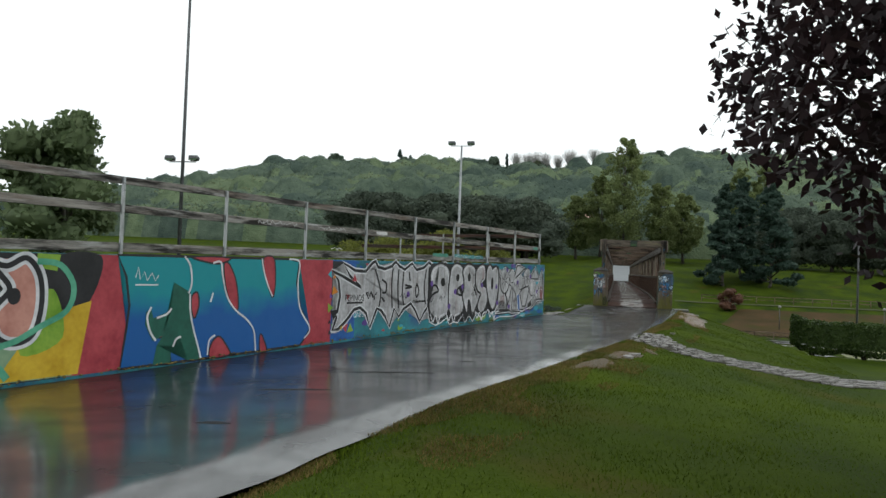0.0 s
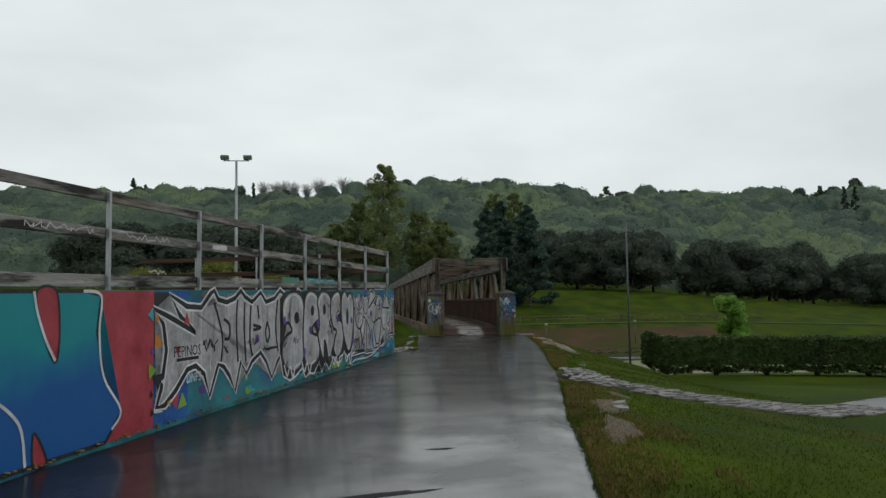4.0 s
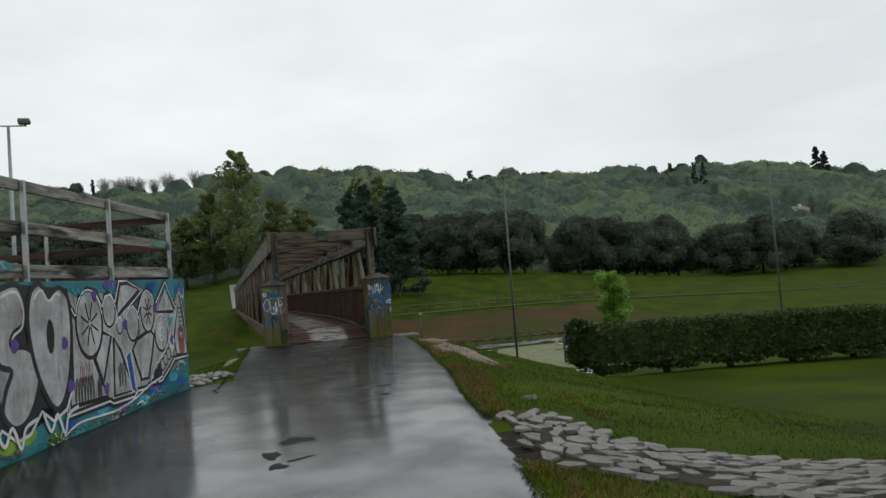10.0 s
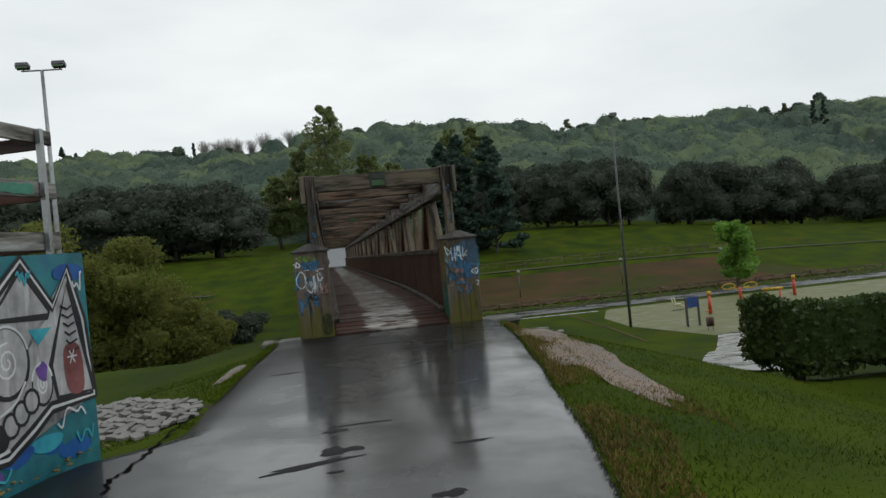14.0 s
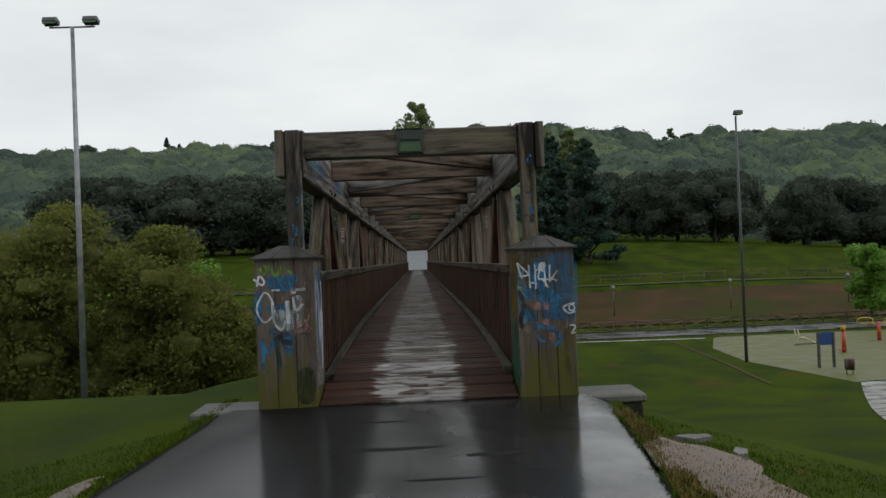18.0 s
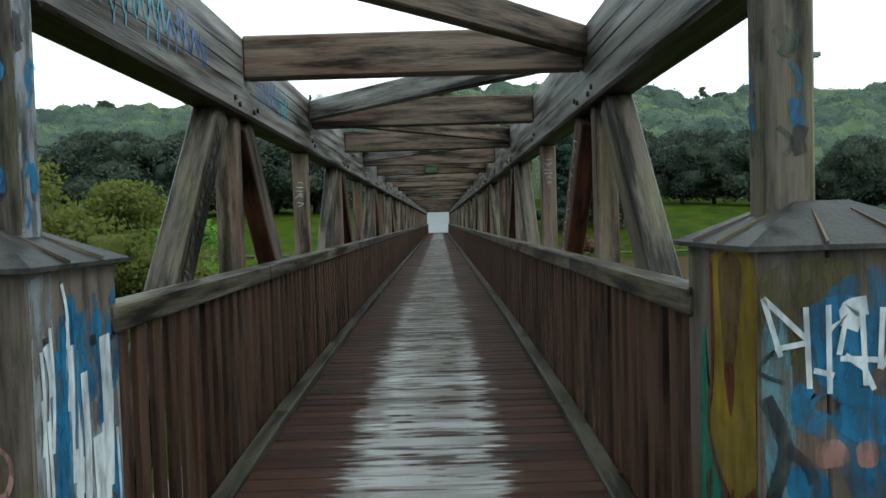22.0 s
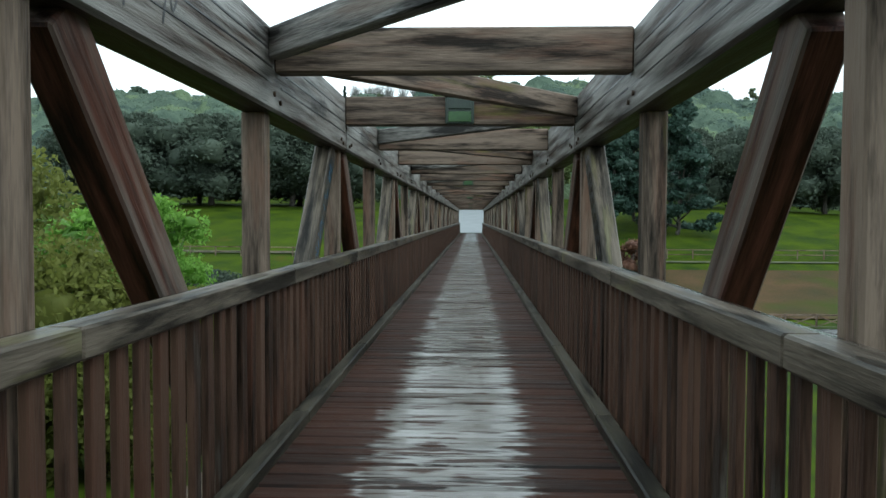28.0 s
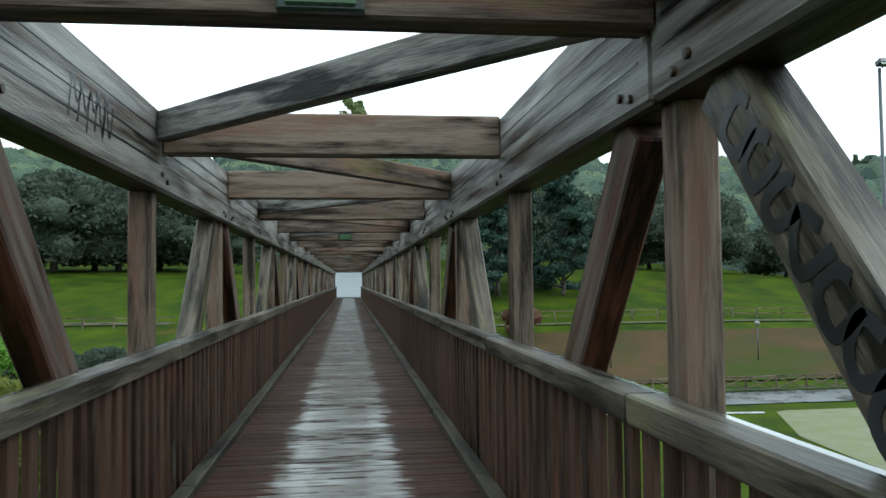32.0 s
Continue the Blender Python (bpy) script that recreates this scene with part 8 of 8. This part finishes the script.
def machine(label, x, y, kind):
    root = thing("exercise_machine", label, "exercise machine", "outdoor gym machines", place=Matrix.Translation((x, y, FLOOR_Z)) @ Matrix.Rotation(x, 4, "Z"))
    if kind == "rider":
        part("base", tube_bm([(-0.9, 0, 0.06), (0.9, 0, 0.06)], [0.06, 0.06], 6), M_POLE, root)
        part("frame", tube_bm([(-0.7, 0, 0.1), (0.1, 0, 0.5), (0.7, 0, 0.45)], [0.06] * 3, 6), E_CREAM, root)
        part("seat", box_bm(0.4, 0.3, 0.08, 0.02, (0.3, 0, 0.55)), E_CREAM, root)
        for sy in (-0.2, 0.2):
            part("handle", tube_bm([(0.6, sy, 0.4), (0.8, sy, 1.15)], [0.04, 0.04], 6), E_CREAM, root)
    elif kind == "post":
        part("post", tube_bm([(0, 0, 0), (0, 0, 1.6)], [0.14, 0.12], 10), E_RED, root)
        part("head", tube_bm([(0, 0, 1.55), (0, 0, 1.85)], [0.2, 0.12], 10), E_YELLOW, root)
        part("foot_plate", box_bm(0.6, 0.25, 0.05, 0.01, (0.1, 0, 0.25)), E_RED, root)
    elif kind == "wheels":
        part("post", tube_bm([(0, 0, 0), (0, 0, 1.4)], [0.14, 0.12], 10), E_RED, root)
        for sx in (-1, 1):
            ring = [(sx * 0.9 + 0.55 * math.cos(t), 0.15 * math.sin(t), 1.5 + 0.25 * math.sin(t)) for t in [2 * math.pi * k / 14 for k in range(15)]]
            part("arm_wheel", tube_bm(ring, [0.05] * 15, 6), E_YELLOW, root)
            part("strut", tube_bm([(0, 0, 1.2), (sx * 0.8, 0, 1.4)], [0.05, 0.05], 6), E_YELLOW, root)
    else:
        part("frame", tube_bm([(-0.55, 0, 1.4), (-0.55, 0, 0.5), (-0.3, 0, 0.15), (0.3, 0, 0.15), (0.55, 0, 0.5), (0.55, 0, 1.4)], [0.08] * 6, 8), E_RED, root)
        part("top_bar", tube_bm([(-0.8, 0, 1.45), (0.8, 0, 1.45)], [0.09, 0.09], 8), E_YELLOW, root)
        part("foot", tube_bm([(0, 0, 0), (0, 0, 0.2)], [0.16, 0.1], 8), E_RED, root)


machine("cream outdoor rowing machine on the rubber floor", 28.4, 46.5, "rider")
machine("red and yellow outdoor stepper post", 28.4, 41.5, "post")
machine("yellow and red outdoor shoulder wheels", 34.2, 47.0, "wheels")
machine("red outdoor leg press frame with yellow bar", 34.2, 42.0, "frame")
machine("red and yellow outdoor stepper post", 40.0, 48.0, "post")
board = thing("notice_board", "blue notice board on two dark posts", "notice board", place=(23.9, 35.6, FLOOR_Z))
part("panel", box_bm(0.95, 0.06, 0.75, 0.01, (0.1, 0, 1.75)), E_BLUE, board)
for x in (-0.35, 0.55):
    part("post", box_bm(0.14, 0.14, 2.15, 0.01, (x, 0.0, 1.05)), M_POLE, board)
bin_ob = thing("litter_bin", "small dark litter bin on short legs", "litter bin", place=(23.9, 33.0, terrain(23.9, 33.0)))
part("drum", tube_bm([(0, 0, 0.35), (0, 0, 0.95)], [0.26, 0.28], 12), M_WOOD_RED, bin_ob)
for x in (-0.18, 0.18):
    part("leg", tube_bm([(x, 0, 0), (x, 0, 0.4)], [0.03, 0.03], 6), M_POLE, bin_ob)
bench = thing("incline_bench", "brown timber sit-up bench with two posts", "bench", place=(29.5, 36.0, FLOOR_Z))
part("seat_board", box_bm(2.6, 0.6, 0.09, 0.02, (0.9, 0, 0.35)), M_WOOD, bench)
for x in (-0.9, 0.35):
    part("post", box_bm(0.14, 0.14, 1.3 - 0.2 * x, 0.01, (x, 0.3, 0.6)), M_WOOD, bench)
part("bar", box_bm(1.25, 0.06, 0.08, 0.01, (-0.28, 0.3, 0.5)), M_WOOD, bench)

M_RAMP = shade("misty_pale_ramp", (0.17, 0.18, 0.187), (0.21, 0.222, 0.23), 0.6, 0.6, fine=20, bump=0.05, world_space=True, spec=0.2)
# ramp added beyond the far bridge end; its pale blue-grey paints in misty sky
tagged(strip("ramp", axis_steps([(87.0, 129.0, 1.0)]), lambda y: -1.9, lambda y: 1.9, lambda x, y: 0.1 * max(0, y - 87) - 0.02, M_RAMP, 6, 0.05), "ramp beyond the far bridge end, painted pale like misty sky", "ramp", kind="structure")


# ---------------------------------------------------------------- houses on the hill
M_RENDER = shade("white_render", (0.55, 0.55, 0.53), (0.75, 0.75, 0.73), 0.7, 0.3, fine=3, bump=0.05)
M_ROOF = shade("grey_brown_roof_tiles", (0.10, 0.075, 0.065), (0.2, 0.15, 0.13), 0.6, 0.8, fine=8, bump=0.3)
M_ROOF_PINK = shade("pink_clay_roof_tiles", (0.28, 0.14, 0.10), (0.42, 0.25, 0.19), 0.6, 0.8, fine=8, bump=0.3)
M_PANE = shade("dark_window_glass", (0.02, 0.025, 0.03), (0.05, 0.055, 0.06), 0.1, 1, fine=4, bump=0)


def house(label, x, y, lift, w, d, h, roof, roof_mat, floors):
    z = terrain(x, y) + lift
    root = thing("house", label, "house", place=(x, y, z))
    part("wall", box_bm(w, d, h + 8, 0.02, (0, 0, h / 2 - 4)), M_RENDER, root)
    bm = bmesh.new()
    v = [bm.verts.new(p) for p in ((-w / 2 - 0.4, -d / 2 - 0.4, h), (w / 2 + 0.4, -d / 2 - 0.4, h), (w / 2 + 0.4, d / 2 + 0.4, h), (-w / 2 - 0.4, d / 2 + 0.4, h), (-w / 2 - 0.2, 0, h + roof), (w / 2 + 0.2, 0, h + roof))]
    for f in ((0, 1, 5, 4), (2, 3, 4, 5), (1, 2, 5), (3, 0, 4), (3, 2, 1, 0)):
        bm.faces.new([v[i] for i in f])
    rf = part("roof", bm, roof_mat, root)
    part("chimney", box_bm(0.8, 0.8, 1.6, 0.02, (w * 0.25, 0, h + roof)), M_RENDER, rf)
    for f in range(floors):
        for k in range(max(2, int(w / 3.5))):
            wx = -w / 2 + w * (k + 0.5) / max(2, int(w / 3.5))
            win = part("window", box_bm(1.3, 0.12, 1.5, 0.0, (wx, -d / 2 - 0.02, h * (f + 0.55) / floors)), M_RENDER, root)
            part("pane", box_bm(1.1, 0.06, 1.3, 0.0, (wx, -d / 2 - 0.075, h * (f + 0.55) / floors)), M_PANE, win)


house("white two-storey house with grey roof on the hillside", 191, 219, 0.0, 14, 9, 5, 2, M_ROOF, 2)
house("small white house beside the larger one", 203, 214, 0.0, 7, 6, 3.6, 1.4, M_ROOF, 1)
house("white house among trees on the hill crest", 84, 318, -2.0, 12, 10, 8, 3, M_ROOF, 2)
house("low white house on the hill crest", 172, 306, -0.5, 16, 10, 5, 2.5, M_ROOF, 1)
house("low building with a pink clay roof among the trees", -9, 172, 0.8, 18, 9, 5, 2.2, M_ROOF_PINK, 1)


# ---------------------------------------------------------------- grass blades where the camera passes near
def on_stones(x, y):
    for pts, width in CHANNELS:
        for a, b in zip(pts, pts[1:]):
            d = b - a
            f = min(1.1, max(-0.1, ((x - a.x) * d.x + (y - a.y) * d.y) / d.length_squared))
            if -0.1 < f < 1.1 and math.hypot(x - a.x - f * d.x, y - a.y - f * d.y) < width * 0.5 - 0.02:
                return True
    return False


def blades(name, label, count, seed, area, material=M_BLADE, tall=1.0):
    rng = np.random.default_rng(seed)
    vs = []
    tries = 0
    while len(vs) < count * 4 and tries < count * 6:
        tries += 1
        x, y = area(rng)
        if x is None:
            continue
        if on_stones(x, y):
            continue
        z = terrain(x, y)
        h, a = rng.uniform(0.015, 0.042) * tall, rng.uniform(0, 6.28)
        dx, dy = math.cos(a) * 0.006, math.sin(a) * 0.006
        lx, ly = rng.normal(0, 0.02, 2)
        vs += [(x - dx, y - dy, z - 0.01), (x + dx, y + dy, z - 0.01), (x + lx + dx * 0.3, y + ly + dy * 0.3, z + h), (x + lx - dx * 0.3, y + ly - dy * 0.3, z + h)]
    tagged(link_mesh(name, quads_mesh(name, vs, material), None), label, "grass", kind="stuff")


def right_area(rng):
    y = -37.5 + 37.5 * rng.uniform() ** 1.15
    r = -0.10 + 6.0 * rng.uniform() ** 1.6
    return edge(RIGHT_EDGE, y) + r, y


def left_area(rng):
    y = rng.uniform(-7.2, 0.5)
    return edge(LEFT_EDGE, y) + 0.08 - 3.2 * rng.uniform() ** 1.8, y


blades("grass", "short wet lawn grass along the path edge", 90000, 5, right_area)
blades("grass", "short wet lawn grass near the bridge", 12000, 6, left_area)


def verge_area(rng):
    y = -37.5 + 36.5 * rng.uniform() ** 1.1
    r = -0.06 + 1.5 * rng.uniform() ** 1.7
    if noise.noise(Vector((r * 0.9, y * 0.45, 2.0))) < -0.12 + 0.2 * r - 0.25 * (r < 0.25):
        return None, None
    return edge(RIGHT_EDGE, y) + r, y


blades("dry_grass", "dry brown grass and leaf litter along the path edge", 42000, 7, verge_area, M_DRY_BLADE, 1.15)

# pieces of the deck, last
rng = random.Random(5)
y, n = -0.36, 0
rest = []
while y < END:
    w = 0.182 + rng.uniform(-0.008, 0.008)
    z0 = deck_height(y) - 0.03 + rng.uniform(-0.004, 0.004)
    z1 = deck_height(y + w) - 0.03
    if n < 300:
        tilt = rng.uniform(-0.004, 0.004)
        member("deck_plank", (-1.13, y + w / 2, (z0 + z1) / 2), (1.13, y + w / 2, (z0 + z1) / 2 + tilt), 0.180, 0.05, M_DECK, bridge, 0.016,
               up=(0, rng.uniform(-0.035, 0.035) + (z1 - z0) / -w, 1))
    else:
        rest.append((y, z0))
    y += w + 0.008
    n += 1


def joined_boxes(name, boxes, material, parent):
    vs, fs = [], []
    for (cx, cy, cz), (sx, sy, sz) in boxes:
        b = len(vs)
        for dz in (-1, 1):
            for dx, dy in ((-1, -1), (1, -1), (1, 1), (-1, 1)):
                vs.append((cx + dx * sx / 2, cy + dy * sy / 2, cz + dz * sz / 2))
        fs += [(b + 3, b + 2, b + 1, b), (b + 4, b + 5, b + 6, b + 7)]
        fs += [(b + i, b + (i + 1) % 4, b + 4 + (i + 1) % 4, b + 4 + i) for i in range(4)]
    me = bpy.data.meshes.new(name)
    me.from_pydata(vs, [], fs)
    return tagged(link_mesh(name, me, material, parent), kind="stuff")


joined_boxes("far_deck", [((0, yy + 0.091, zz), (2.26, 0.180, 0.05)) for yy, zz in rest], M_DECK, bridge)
for x in (-0.85, -0.3, 0.12, 0.85):
    for k in range(0, BAYS, 5):
        member("joist", (x, max(1.5, k * BAY), -0.31), (x, min(BAYS, k + 5) * BAY - 0.004, -0.31), 0.26 if x == 0.12 else 0.12, 0.20, M_WOOD, bridge, 0.0)
for sx in (-1, 1):
    far = []
    n, y = 0, 0.40
    while y < END:
        z0 = deck_height(y) + 0.02
        if n < 150:
            member("baluster", (sx * 1.175, y, -0.12), (sx * 1.175, y, 0.992), 0.095, 0.035, M_BALUSTER, bridge, 0.006, up=(1, 0, 0))
        else:
            far.append(((sx * 1.175, y, 0.43), (0.035, 0.095, 1.12)))
        y += 0.19
        n += 1
    joined_boxes("far_railing_infill", far, M_BALUSTER, bridge)
